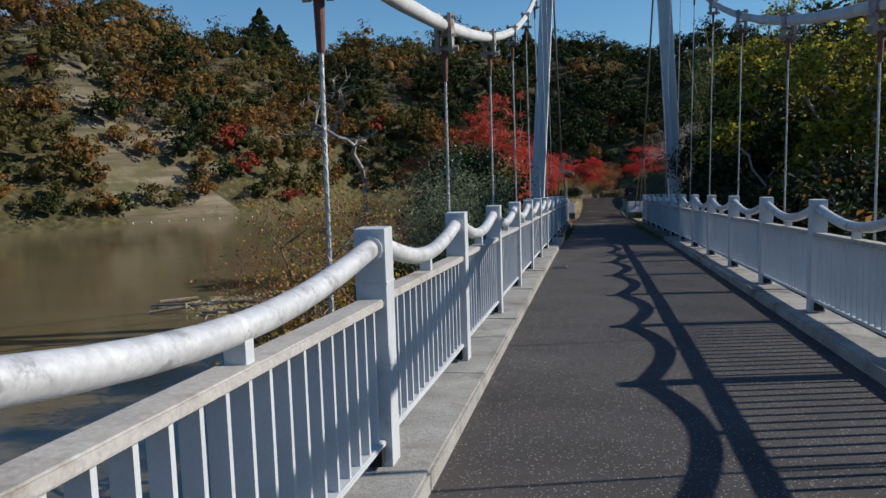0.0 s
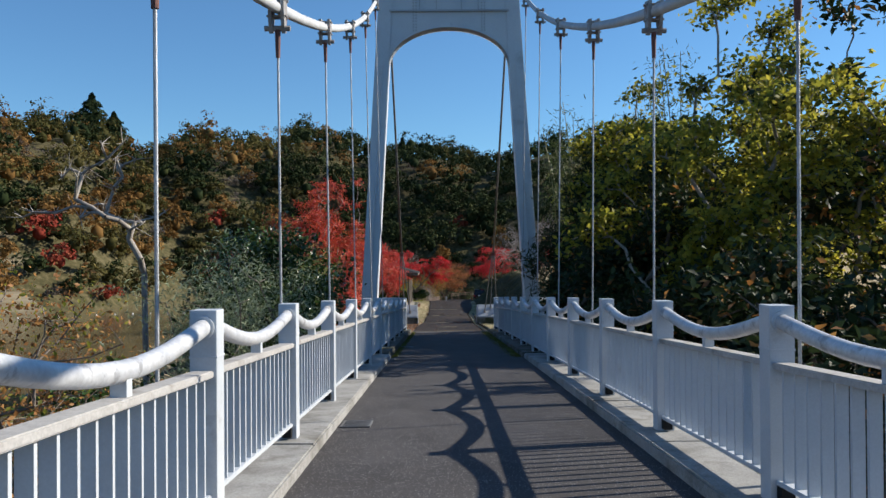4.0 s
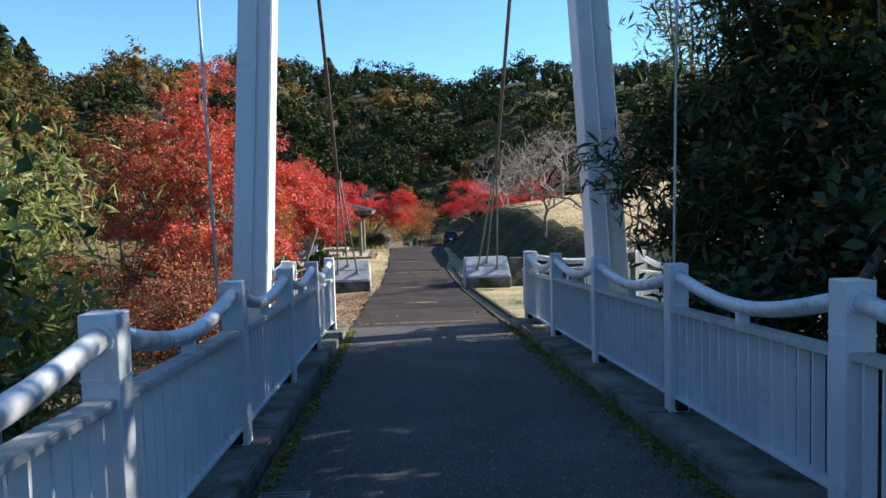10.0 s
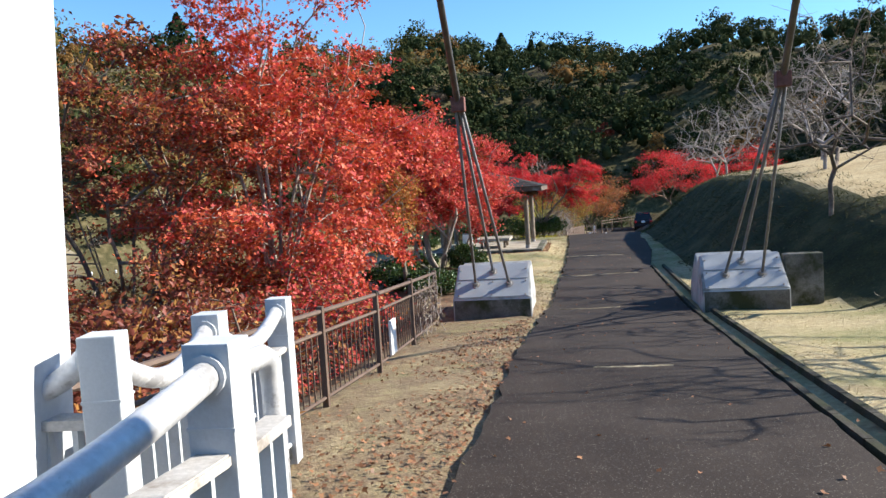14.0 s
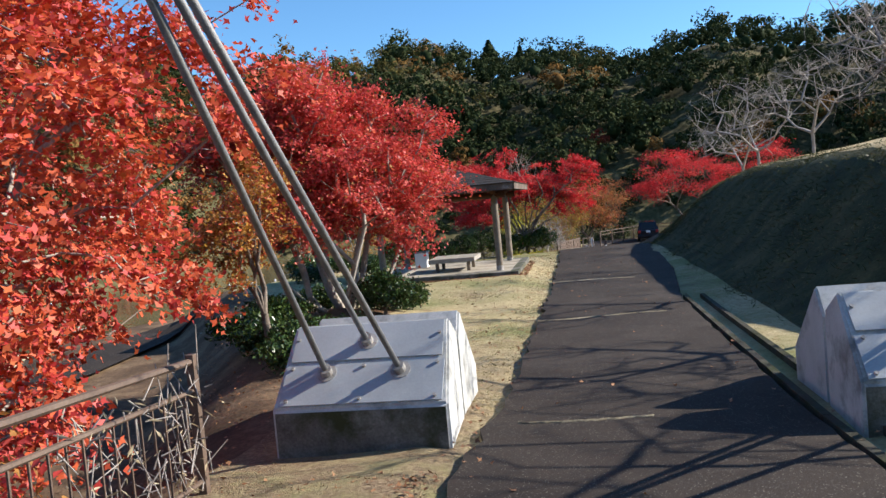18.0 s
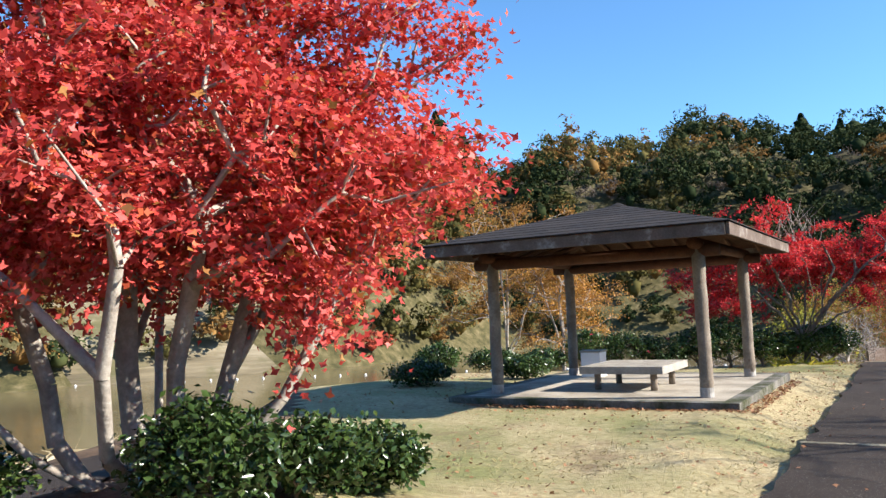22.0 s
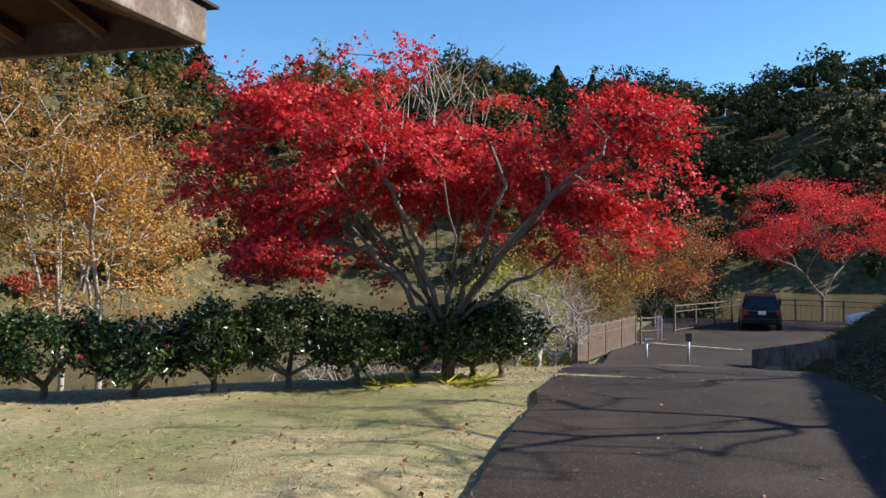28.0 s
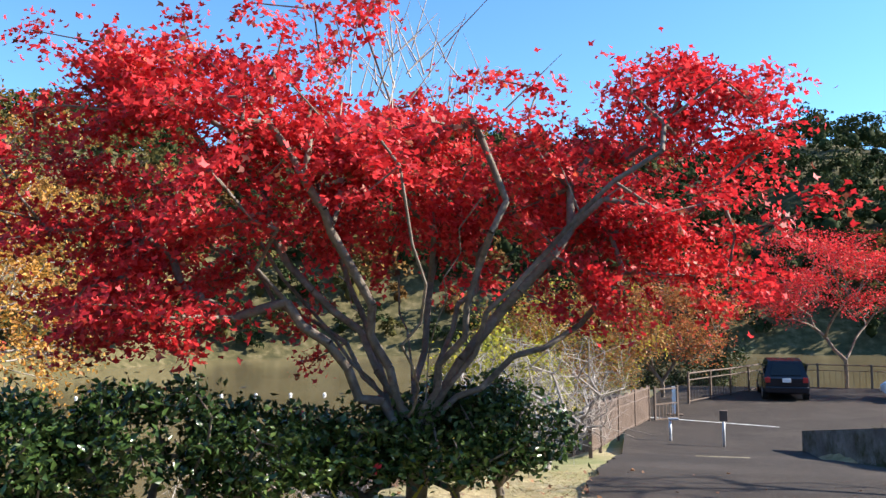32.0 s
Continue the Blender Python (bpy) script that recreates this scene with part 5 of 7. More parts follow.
def build_car(label, paint, m, high=1.75):
    """A five-door car seen from behind, nose towards +y."""
    t = thing("car", label, "car", "parked cars", m=m)
    w, ln = 0.92, 4.6
    sec = [(-2.25, 0.42, 0.95, 0.82), (-2.15, 0.30, 1.02, 0.90), (-1.2, 0.25, 1.05, 0.92), (0.4, 0.25, 1.02, 0.92), (1.3, 0.26, 0.98, 0.90), (2.1, 0.30, 0.80, 0.84), (2.3, 0.42, 0.66, 0.70)]
    bm = bmesh.new()
    rings = []
    for y, z0, z1, hw in sec:
        rings.append([bm.verts.new(p) for p in ((-hw * 0.92, y, z0), (-hw, y, z0 + 0.2), (-hw, y, z1 - 0.12), (-hw * 0.93, y, z1), (hw * 0.93, y, z1), (hw, y, z1 - 0.12), (hw, y, z0 + 0.2), (hw * 0.92, y, z0))])
    for a, b in zip(rings, rings[1:]):
        for k in range(8):
            bm.faces.new((a[k], a[(k + 1) % 8], b[(k + 1) % 8], b[k]))
    bm.faces.new(rings[0])
    bm.faces.new(rings[-1][::-1])
    bmesh.ops.recalc_face_normals(bm, faces=bm.faces[:])
    part("body", bm, paint, t, smooth=False)
    cab = [(-2.10, 1.0, 0.80, -2.02), (-1.75, high - 0.08, 0.66, -1.75), (-0.6, high, 0.68, -0.6), (0.35, high - 0.08, 0.64, 0.35), (1.25, 1.0, 0.78, 1.25)]
    bm = bmesh.new()
    rings = [[bm.verts.new(p) for p in ((-hw - 0.06 * (z < high - 0.2), y, z if z < high - 0.2 else z), (hw + 0.06 * (z < high - 0.2), y, z))] for y, z, hw, _ in cab]
    low = [[bm.verts.new((sx * 0.84, y, 1.0)) for sx in (-1, 1)] for y, *_ in cab]
    for i in range(4):
        bm.faces.new((rings[i][0], rings[i][1], rings[i + 1][1], rings[i + 1][0]))
        for k in (0, 1):
            bm.faces.new((low[i][k], low[i + 1][k], rings[i + 1][k], rings[i][k])) if (low[i][k].co - rings[i][k].co).length > 0.01 or (low[i + 1][k].co - rings[i + 1][k].co).length > 0.01 else None
    bmesh.ops.recalc_face_normals(bm, faces=bm.faces[:])
    part("cabin", bm, paint, t)
    part("rear_window", prism([(-0.6, 0), (0.6, 0), (0.52, 0.52), (-0.52, 0.52)], 0, 0.015), M_GLASS, t, "dark tinted rear window", m=pose(0, -2.085, 1.08, 62, 0, 0))
    for s in (-1, 1):
        part("side_window", prism([(-1.6, 0), (0.9, 0), (0.35, 0.45), (-1.5, 0.45)], 0, 0.02), M_GLASS, t, m=pose(s * 0.83, 0, 1.06, 78 * 1, 0, 90) if s < 0 else pose(0.83, 0, 1.06, 102, 0, 90))
        part("tail_lamp", box(s * 0.74 - 0.1, -2.27, 0.78, s * 0.74 + 0.1, -2.2, 1.0, 0.02), M_REDLAMP, t)
        for y in (-1.45, 1.45):
            wh = part("wheel", tube([(s * 0.70, y, 0.33), (s * 0.92, y, 0.33)], 0.33, 20), M_RUBBER, t)
            part("rim", tube([(s * 0.915, y, 0.33), (s * 0.93, y, 0.33)], 0.21, 16), M_ALLOY, wh)
    part("bumper", box(-0.86, -2.36, 0.36, 0.86, -2.2, 0.62, 0.04), paint, t)
    part("number_plate", box(-0.17, -2.30, 0.80, 0.17, -2.265, 0.97, 0.004), M_WHITE, t)
    return t


build_car("dark blue estate car parked with its tail to the path", M_BLACKCAR, pose(4.05, 59.6, float(path_z(58)) - 0.01, 0, 0, -4) @ Matrix.Scale(0.74, 4))
build_car("white saloon car parked at the car park's edge", M_WHITECAR, pose(8.6, 58.6, float(path_z(58)) - 0.01, 0, 0, 62) @ Matrix.Scale(0.74, 4), 1.5)

# gutter at the right of the path
g = thing("gutter", "dark open concrete drainage gutter beside the path", "gutter", kind="structure")
for k in range(26):
    y0, y1 = 1.0 + k * 0.75, 1.0 + (k + 1) * 0.75 - 0.012
    z0, z1 = float(path_z(y0)), float(path_z(y1))
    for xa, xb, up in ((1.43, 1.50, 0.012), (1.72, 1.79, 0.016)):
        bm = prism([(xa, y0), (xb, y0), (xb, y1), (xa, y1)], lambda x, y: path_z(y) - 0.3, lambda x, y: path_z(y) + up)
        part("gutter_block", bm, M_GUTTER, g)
bm = strip(1.50, 1.72, np.arange(1, 20.6, 0.6), lambda y: path_z(y) - 0.10, 0.1)
part("channel", bm, M_SOIL, g, "leaf-filled channel")

# lower lane along the river
bm = bmesh.new()
rows = []
for y in np.arange(-2, 40, 1.0):
    xa, xb = -12.6 - 0.02 * y, -10.7 - 0.02 * y
    rows.append([bm.verts.new((x, y, float(np.maximum(ground_z(x, y), -2.6)) + 0.10)) for x in (xa, (xa + xb) / 2, xb)])
for a, b in zip(rows, rows[1:]):
    for k in range(2):
        bm.faces.new((a[k], a[k + 1], b[k + 1], b[k]))
tagged(part("road", bm, M_PATH), "grey asphalt lane along the river bank", "lane", kind="structure")

# joints across the path, filled with pale dirt and dry grass
def path_joint(xa, xb, y0, slant, seed, wide=0.05):
    rng = random.Random(seed)
    bm = bmesh.new()
    n = max(4, int((xb - xa) / 0.045))
    rows = []
    for i in range(n + 1):
        x = xa + (xb - xa) * i / n
        y = y0 + slant * (x - xa) + rng.uniform(-0.012, 0.012) + 0.05 * math.sin(x * 2.7 + seed)
        w = wide * (0.10 + 0.75 * max(0.0, 0.5 + 0.9 * noise.noise(Vector((x * 3.1, seed * 7.3, 0)))) + rng.uniform(-0.06, 0.2))
        z = float(path_z(y)) + 0.006 * (1 - abs(x - 0.15)) + 0.004
        rows.append([bm.verts.new(p) for p in ((x, y - w, z), (x, y, z + 0.016), (x, y + w, z))])
    for a, b in zip(rows, rows[1:]):
        for k in range(2):
            bm.faces.new((a[k], b[k], b[k + 1], a[k + 1]))
    tagged(part("trim", bm, M_JOINT, smooth=True), "path joint filled with pale dirt and dry grass", "joint", kind="structure")


for k, (xa, xb, y0, sl, w) in enumerate(((-1.05, 0.95, 18.4, 0.1, 0.024), (-1.02, 0.85, 24.42, -0.09, 0.042), (-1.15, 0.1, 37.8, -0.3, 0.06),
                                        (0.2, 1.0, 44.3, 0.0, 0.05), (-1.15, 1.1, 1.4, 0.02, 0.012), (-0.35, 0.5, 6.3, 0.0, 0.012), (-0.9, 0.2, 12.4, 0.0, 0.014))):
    path_joint(xa, xb, y0, sl, k, w)

# ---- trees ----
R = np.random.default_rng


def clumped(rng, n, c, r, low, hollow, tips, jitter, bumps=0.3, apart=0.0):
    """Clump centres through a lumpy dome, and some branch tips round each."""
    cen = envelope(rng, n, c, r, hollow, low, bumps)
    t = np.repeat(cen, tips, 0)
    return t + rng.normal(size=t.shape) * np.array(jitter)


def fan(rng, fork, n, c, r, steps=5):
    """Main limbs that rise from the fork and bend out into the crown."""
    out = []
    for k in range(n):
        a = 2 * math.pi * (k + rng.uniform(-0.3, 0.3)) / n
        reach = rng.uniform(0.55, 1.0)
        end = c + r * np.array((math.cos(a) * reach, math.sin(a) * reach, rng.uniform(-0.1, 1.0)))
        bend = fork + (end - fork) * 0.45 + np.array((0, 0, -0.10 if k % 2 else 0.12)) * np.linalg.norm(end - fork)
        pts = []
        for q in range(1, steps + 1):
            f = q / steps
            pts.append(fork * (1 - f) ** 2 + 2 * bend * f * (1 - f) + end * f * f + rng.normal(size=3) * 0.035)
        out.append(pts)
    return out


def maple(name, label, base, fork_h, c, r, mat, seed, n=80, leaves=100, leaf=0.05, low=-0.55, more=None, bark=None, tips=4, flat=(0.30, 0.30, 0.07),
          spread=(0.16, 0.16, 0.055), hollow=0.4, lift=0.18, shape=MAPLE, up=1.6, stems=0, spray=None, wide=0.5, pen=0.25):
    rng = R(seed)
    tops = clumped(rng, n, c, r, low, hollow, tips, flat)
    b = np.array(base, float)
    trunk = [b, b + (0.02, 0.03, fork_h * 0.5), b + (0.0, 0.0, fork_h)]
    limbs = fan(rng, trunk[-1], stems, np.array(c), np.array(r) * wide)
    return make_tree(name, label, "tree", base, trunk, tops, mat, rng, leaves, leaf, spread, shape, bark, 0.0065, up, more=more, lift=lift, limbs=limbs, spray=spray, pen=pen)


def lobed(rng, lobes, tips, jitter):
    """Branch tips in several overlapping lobes: centre, radii, number of clumps."""
    out = [envelope(rng, n, c, r, 0.35, -1.0, 0.25) for c, r, n in lobes]
    cen = np.concatenate(out)
    t = np.repeat(cen, tips, 0)
    return t + rng.normal(size=t.shape) * np.array(jitter)


# the spreading red maple behind the hedge: lobes across the tree, as offset along its broad side, height, depth
def red_maple():
    rng = R(11)
    base = (-2.36, 36.95, -1.2)
    ax, ay = (0.94, 0.34), (-0.34, 0.94)
    lobes = []
    for u, d, z, ru, rd, rz, n in ((-2.15, 0.0, 1.35, 0.75, 1.1, 0.90, 18), (-2.2, 0.1, 2.15, 0.42, 0.7, 0.42, 9), (-1.35, -0.2, 1.35, 0.75, 1.2, 0.85, 18), (-0.95, 0.1, 2.15, 0.55, 0.9, 0.70, 12), (-0.35, -0.5, 1.35, 0.6, 1.0, 0.5, 8),
                                   (0.45, 0.0, 1.55, 0.65, 1.1, 0.65, 12), (1.1, 0.3, 1.25, 0.7, 1.1, 0.6, 11), (1.85, -0.1, 1.55, 0.75, 1.1, 0.7, 16), (2.45, 0.0, 2.0, 0.5, 0.8, 0.6, 10),
                                   (-1.7, -0.3, 0.35, 1.1, 0.9, 0.16, 9), (1.75, -0.2, 0.62, 0.7, 0.8, 0.2, 6), (0.0, 1.0, 1.3, 1.3, 0.8, 0.7, 10)):
        c = (base[0] + u * ax[0] + d * ay[0], base[1] + u * ax[1] + d * ay[1], z)
        lobes.append((c, ((ru + rd) / 2, (ru + rd) / 2, rz), n))
    tops = lobed(rng, lobes, 4, (0.20, 0.20, 0.12))
    b = np.array(base)
    # a few leaves in the shade-darkened dull red, spread through the whole crown
    t = make_tree("maple_tree", "spreading red maple in full autumn colour behind the hedge", "tree", base, [b, b + (0.03, 0.0, 0.35), b + (0.0, 0.0, 0.72)], tops, RED, rng, 88, 0.055,
                  (0.13, 0.13, 0.07), MAPLE, M_BARK, 0.0050, 1.0, more=((SHADED_DULLRED, 8, "inner_leaves"),), lift=-0.03,
                  limbs=fan(rng, b + (0, 0, 0.72), 17, b + (0.0, 0.0, 1.95), np.array((2.1, 1.3, 1.0)), 8), spray=(0.13, 0.105, 0.04), pen=0.12)
    # bare twigs that stand out of the top
    c = envelope(rng, 60, (base[0] - 0.1, base[1], 1.9), (0.75, 0.75, 0.75), 0.3, -0.3)
    d = np.stack([rng.normal(size=60) * 0.2, rng.normal(size=60) * 0.2, rng.uniform(0.3, 0.6, 60)], 1)
    put("twig_crown", mesh_np("twig_crown", *sticks(c - b, c - b + d, np.full(60, 0.007), np.full(60, 0.002), 4)), M_PALEBARK, t)


red_maple()
# the scarlet maple beside the lawn
def scarlet_maple():
    rng = R(12)
    base = (-4.36, 19.25, -1.0)
    b = np.array(base)

    def at(u, d, z):
        return b + (0.83 * u - 0.55 * d, 0.55 * u + 0.83 * d, z - base[2])
    lobes = []
    for u, d, z, r, rz, n in ((0.0, 0.0, 1.35, 1.35, 0.75, 34), (-0.35, 0.1, 2.45, 0.90, 0.72, 26), (-0.62, -0.1, 3.15, 0.40, 0.50, 9), (-0.15, 0.2, 3.05, 0.40, 0.42, 7), (-1.95, 0.1, 2.30, 0.60, 0.50, 14), (0.60, 0.2, 2.85, 0.26, 0.38, 6), (1.62, 0.1, 2.42, 0.26, 0.34, 6), (0.80, 0.2, 2.35, 0.42, 0.50, 9),
                              (-1.35, 0.1, 2.15, 0.62, 0.55, 13), (1.45, 0.0, 1.45, 0.62, 0.55, 13), (1.65, 0.1, 1.95, 0.25, 0.30, 4), (0.95, -0.4, 0.80, 0.5, 0.25, 5), (-1.25, -0.3, 1.05, 0.75, 0.45, 12),
                              (0.1, -1.0, 1.55, 0.80, 0.50, 12), (-0.3, 1.2, 1.40, 0.90, 0.60, 10)):
        lobes.append((at(u, d, z), (r, r, rz), n))
    tops = lobed(rng, lobes, 4, (0.22, 0.22, 0.13))
    limbs = [[at(u, d, z + 0.24 * max(0.0, 1 - (z + 1.0) / 2.0)) for u, d, z in q] for q in (
        ((-0.20, -0.04, -0.97), (-0.50, -0.06, -0.76), (-0.68, -0.08, -0.46), (-0.74, -0.08, 0.0), (-0.95, -0.1, 0.75), (-1.30, 0.0, 1.60)),
        ((-0.42, -0.10, -0.82), (-0.80, -0.20, -0.52), (-1.15, -0.25, -0.10), (-1.35, -0.3, 0.55), (-1.45, -0.3, 1.05)),
        ((-0.08, 0.08, -0.86), (-0.24, 0.15, -0.48), (-0.30, 0.18, 0.10), (-0.28, 0.12, 1.00), (-0.32, 0.05, 2.00), (-0.35, 0.0, 3.00)),
        ((0.04, -0.06, -0.84), (0.12, -0.14, -0.40), (0.15, -0.22, 0.10), (0.28, -0.3, 0.70), (0.40, -0.4, 1.20)),
        ((0.12, 0.05, -0.84), (0.30, 0.10, -0.48), (0.42, 0.15, 0.05), (0.62, 0.2, 0.90), (0.80, 0.2, 2.20)),
        ((0.22, -0.05, -0.88), (0.50, -0.1, -0.58), (0.82, -0.1, -0.18), (1.08, -0.05, 0.35), (1.32, 0.0, 0.90), (1.50, 0.0, 1.45)),
        ((-0.08, 0.25, -0.84), (-0.20, 0.55, -0.44), (-0.28, 0.85, 0.30), (-0.30, 1.1, 1.10)),
        ((-0.06, -0.26, -0.86), (-0.16, -0.60, -0.48), (-0.08, -0.90, 0.10), (0.08, -1.1, 0.80)))]
    make_tree("maple_tree", "bright red many-stemmed maple standing on the lawn's edge", "tree", base, [b, b + (0.01, 0.0, 0.15), b + (0.0, 0.0, 0.26)], tops, SCARLET, rng, 98, 0.058,
              (0.13, 0.13, 0.07), MAPLE, M_PALEBARK, 0.0072, 1.0, more=((ORANGE, 14, "orange_leaves"), (AMBER, 5, "amber_leaves")), lift=0.05, limbs=limbs, spray=(0.17, 0.13, 0.05), pen=0.3)


scarlet_maple()
# the great orange-red maple by the anchor block
maple("maple_tree", "large orange-red maple overhanging the brown fence", (-6.2, 12.0, -1.9), 1.2, (-5.95, 12.15, 1.9), (2.55, 2.6, 3.7), ORANGE, 13, 140, 60, 0.078, low=-0.9,
      more=((SCARLET, 28, "red_leaves"),), bark=M_PALEBARK, flat=(0.36, 0.36, 0.16), up=1.0, stems=9, spray=(0.20, 0.15, 0.045))
# dull tree whose dark leaf colour carries the shaded left of the maples
maple("maple_tree", "dull red maple on the river bank, shade put into its leaf colour", (-8.7, 10.8, -2.6), 1.4, (-8.7, 10.8, 0.8), (2.9, 2.9, 3.2), SHADED_DULLRED, 14, 96, 50, 0.10, low=-0.8, more=((AMBER, 24, "amber_leaves"), (ORANGE, 16, "orange_leaves")), stems=7, spray=(0.22, 0.17, 0.06), up=1.0, shape=OVAL)
maple("maple_tree", "slender yellow maple turning orange by the shrubs", (-4.75, 16.5, float(ground_z(-4.75, 16.5)) - 0.1), 0.75, (-4.95, 16.6, 0.95), (0.72, 0.72, 1.0), YELLOW, 15, 30, 30, 0.052, low=-0.8, flat=(0.17, 0.17, 0.08),
      more=((AMBER, 16, "amber_leaves"), (ORANGE, 14, "orange_leaves")), stems=6, spray=(0.13, 0.10, 0.04), up=1.0)
maple("tree", "yellow and amber tree on the far side of the hedge", (-14.2, 44.5, -3.6), 2.0, (-14.0, 44.5, 1.5), (2.9, 2.9, 3.7), YELLOW, 16, 62, 26, 0.095, low=-0.5,
      more=((AMBER, 30, "amber_leaves"),), bark=M_PALEBARK, flat=(0.4, 0.4, 0.15), stems=5, spray=(0.27, 0.22, 0.07), up=1.0, shape=OVAL)
maple("tree", "yellow-leaved tree seen through the pavilion", (-10.4, 41.0, -2.6), 1.5, (-10.4, 41.0, 0.5), (1.5, 1.5, 2.0), YELLOW, 26, 44, 50, 0.085, low=-0.7,
      more=((AMBER, 16, "amber_leaves"),), bark=M_PALEBARK, flat=(0.4, 0.4, 0.15), stems=4, spray=(0.26, 0.2, 0.07), up=1.0, shape=OVAL)

# low growth behind the fence
for k, (x, y, z, r, mat) in enumerate(((-5.0, 6.6, -1.9, 1.5, SHADED_DULLRED), (-4.8, 9.4, -1.9, 1.3, SCARLET), (-7.4, 5.0, -2.4, 1.9, SHADED_DULLRED), (-9.0, 8.0, -2.6, 2.0, SHADED_DULLRED), (-4.6, 3.6, -1.8, 1.2, SHADED_DULLRED))):
    maple("maple_tree", "low spreading young maple behind the brown fence", (x, y, z), 0.5, (x, y, z + 1.3), (r, r, 1.2), mat, 150 + k, 38, 34, 0.085, low=-0.7, more=((AMBER, 16, "amber_leaves"),),
          stems=5, spray=(0.2, 0.16, 0.06), up=1.0, shape=OVAL)
# kerb edging between lawn and shrubs
t = thing("edging", "low grey concrete edging between lawn and shrubs", "edging", kind="structure")
for k in range(5):
    y0 = 14.6 + k * 0.8
    part("edging_block", box(-3.16, y0 + 0.005, float(ground_z(-3.1, y0)) - 0.2, -3.06, y0 + 0.795, float(ground_z(-3.1, y0 + 0.4)) + 0.045, 0.01), M_KERB, t)


def bushy(name, label, base, c, r, mat, seed, n=120, leaves=60, leaf=0.1, shape=OVAL, bark=None, low=-0.9, up=0.6, spread=(0.2, 0.2, 0.2), category="bush", group="shrubs", fork=0.3, r_tip=0.007, more=None, hollow=0.5, per=3, bumps=0.3, spray=None):
    rng = R(seed)
    tops = clumped(rng, max(8, n // per), c, r, low, hollow, per, np.array(spread) * 0.9, bumps)
    b = np.array(base, float)
    return make_tree(name, label, category, base, [b, b + (0.01, 0.02, fork * 0.5), b + (0, 0, fork)], tops, mat, rng, leaves, leaf, spread, shape, bark, r_tip, up, group, more=more, spray=spray)


# tall trees at the right of the bridge, which shade its end
RIGHT = [
    ("dark evergreen tree crowding the bridge railing", (5.2, -5.6, -1.8), (5.35, -5.5, 1.7), (2.0, 2.6, 2.7), DARKLEAF, 31, 420, 210, 0.085),
    ("dark evergreen tree crowding the bridge railing", (5.7, -9.6, -2.2), (5.8, -9.6, 1.0), (2.2, 2.8, 2.4), DARKLEAF, 32, 400, 190, 0.095),
    ("yellow-green tree with bright upper leaves beside the bridge", (6.9, -9.4, -2.4), (6.8, -9.6, 4.3), (3.2, 3.4, 2.5), LIMELEAF, 33, 360, 150, 0.10),
    ("yellow-green tree with bright upper leaves beside the bridge", (7.6, -4.2, -2.0), (7.5, -4.3, 6.2), (3.2, 3.2, 2.9), LIMELEAF, 34, 300, 130, 0.10),
    ("dark narrow-leaved evergreen beside the tower", (5.6, -2.6, -1.5), (5.3, -2.7, 2.8), (1.85, 2.2, 2.5), DARKLEAF, 42, 380, 230, 0.15),
    ("low dark evergreen shrub behind the railing", (5.9, -13.6, -2.8), (6.0, -13.5, 0.5), (2.3, 2.6, 1.9), DARKLEAF, 35, 300, 160, 0.10),
    ("low dark evergreen shrub behind the railing", (6.9, -17.6, -3.0), (7.0, -17.4, 0.4), (2.4, 2.6, 2.1), DARKLEAF, 36, 240, 110, 0.11),
    ("low dark evergreen shrub beside the river", (7.8, -22.0, -3.2), (8.0, -22.0, -0.2), (2.5, 2.8, 2.1), DARKLEAF, 37, 220, 100, 0.12),
    ("tall dark evergreen beside the river", (12.6, -9.0, -2.4), (12.6, -9.0, 6.0), (3.6, 3.8, 5.0), DARKLEAF, 38, 200, 100, 0.17),
    ("dark evergreen tree beside the river", (11.6, -15.0, -2.8), (11.6, -15.0, 2.0), (3.0, 3.2, 3.4), DARKLEAF, 39, 180, 90, 0.14),
    ("tall evergreen behind the bank", (12.6, -2.5, -1.4), (12.6, -2.5, 4.6), (3.4, 3.6, 4.6), DARKLEAF, 40, 170, 90, 0.15),
    ("dark evergreen tree beside the river", (13.4, -21.0, -3.0), (13.4, -21.0, 1.6), (3.4, 3.6, 3.6), DARKLEAF, 41, 170, 80, 0.15),
]
for lab, base, c, r, mat, seed, n, lv, lf in RIGHT:
    extra = ((AMBER, 3, "turning_leaves"),) if mat is DARKLEAF else ((DARKLEAF, 8, "green_leaves"),)
    bushy("tree", lab, base, c, r, mat, seed, n, int(lv * 0.28), lf * 1.95, fork=2.2, r_tip=0.012, spread=(0.30, 0.30, 0.20), category="tree", group="trees", up=0.8, more=extra, low=-0.95, per=6, bumps=0.42, hollow=0.6, spray=(0.30, 0.24, 0.10), bark=M_PALEBARK if mat is LIMELEAF else None, shape=LANCE if seed == 42 else OVAL)

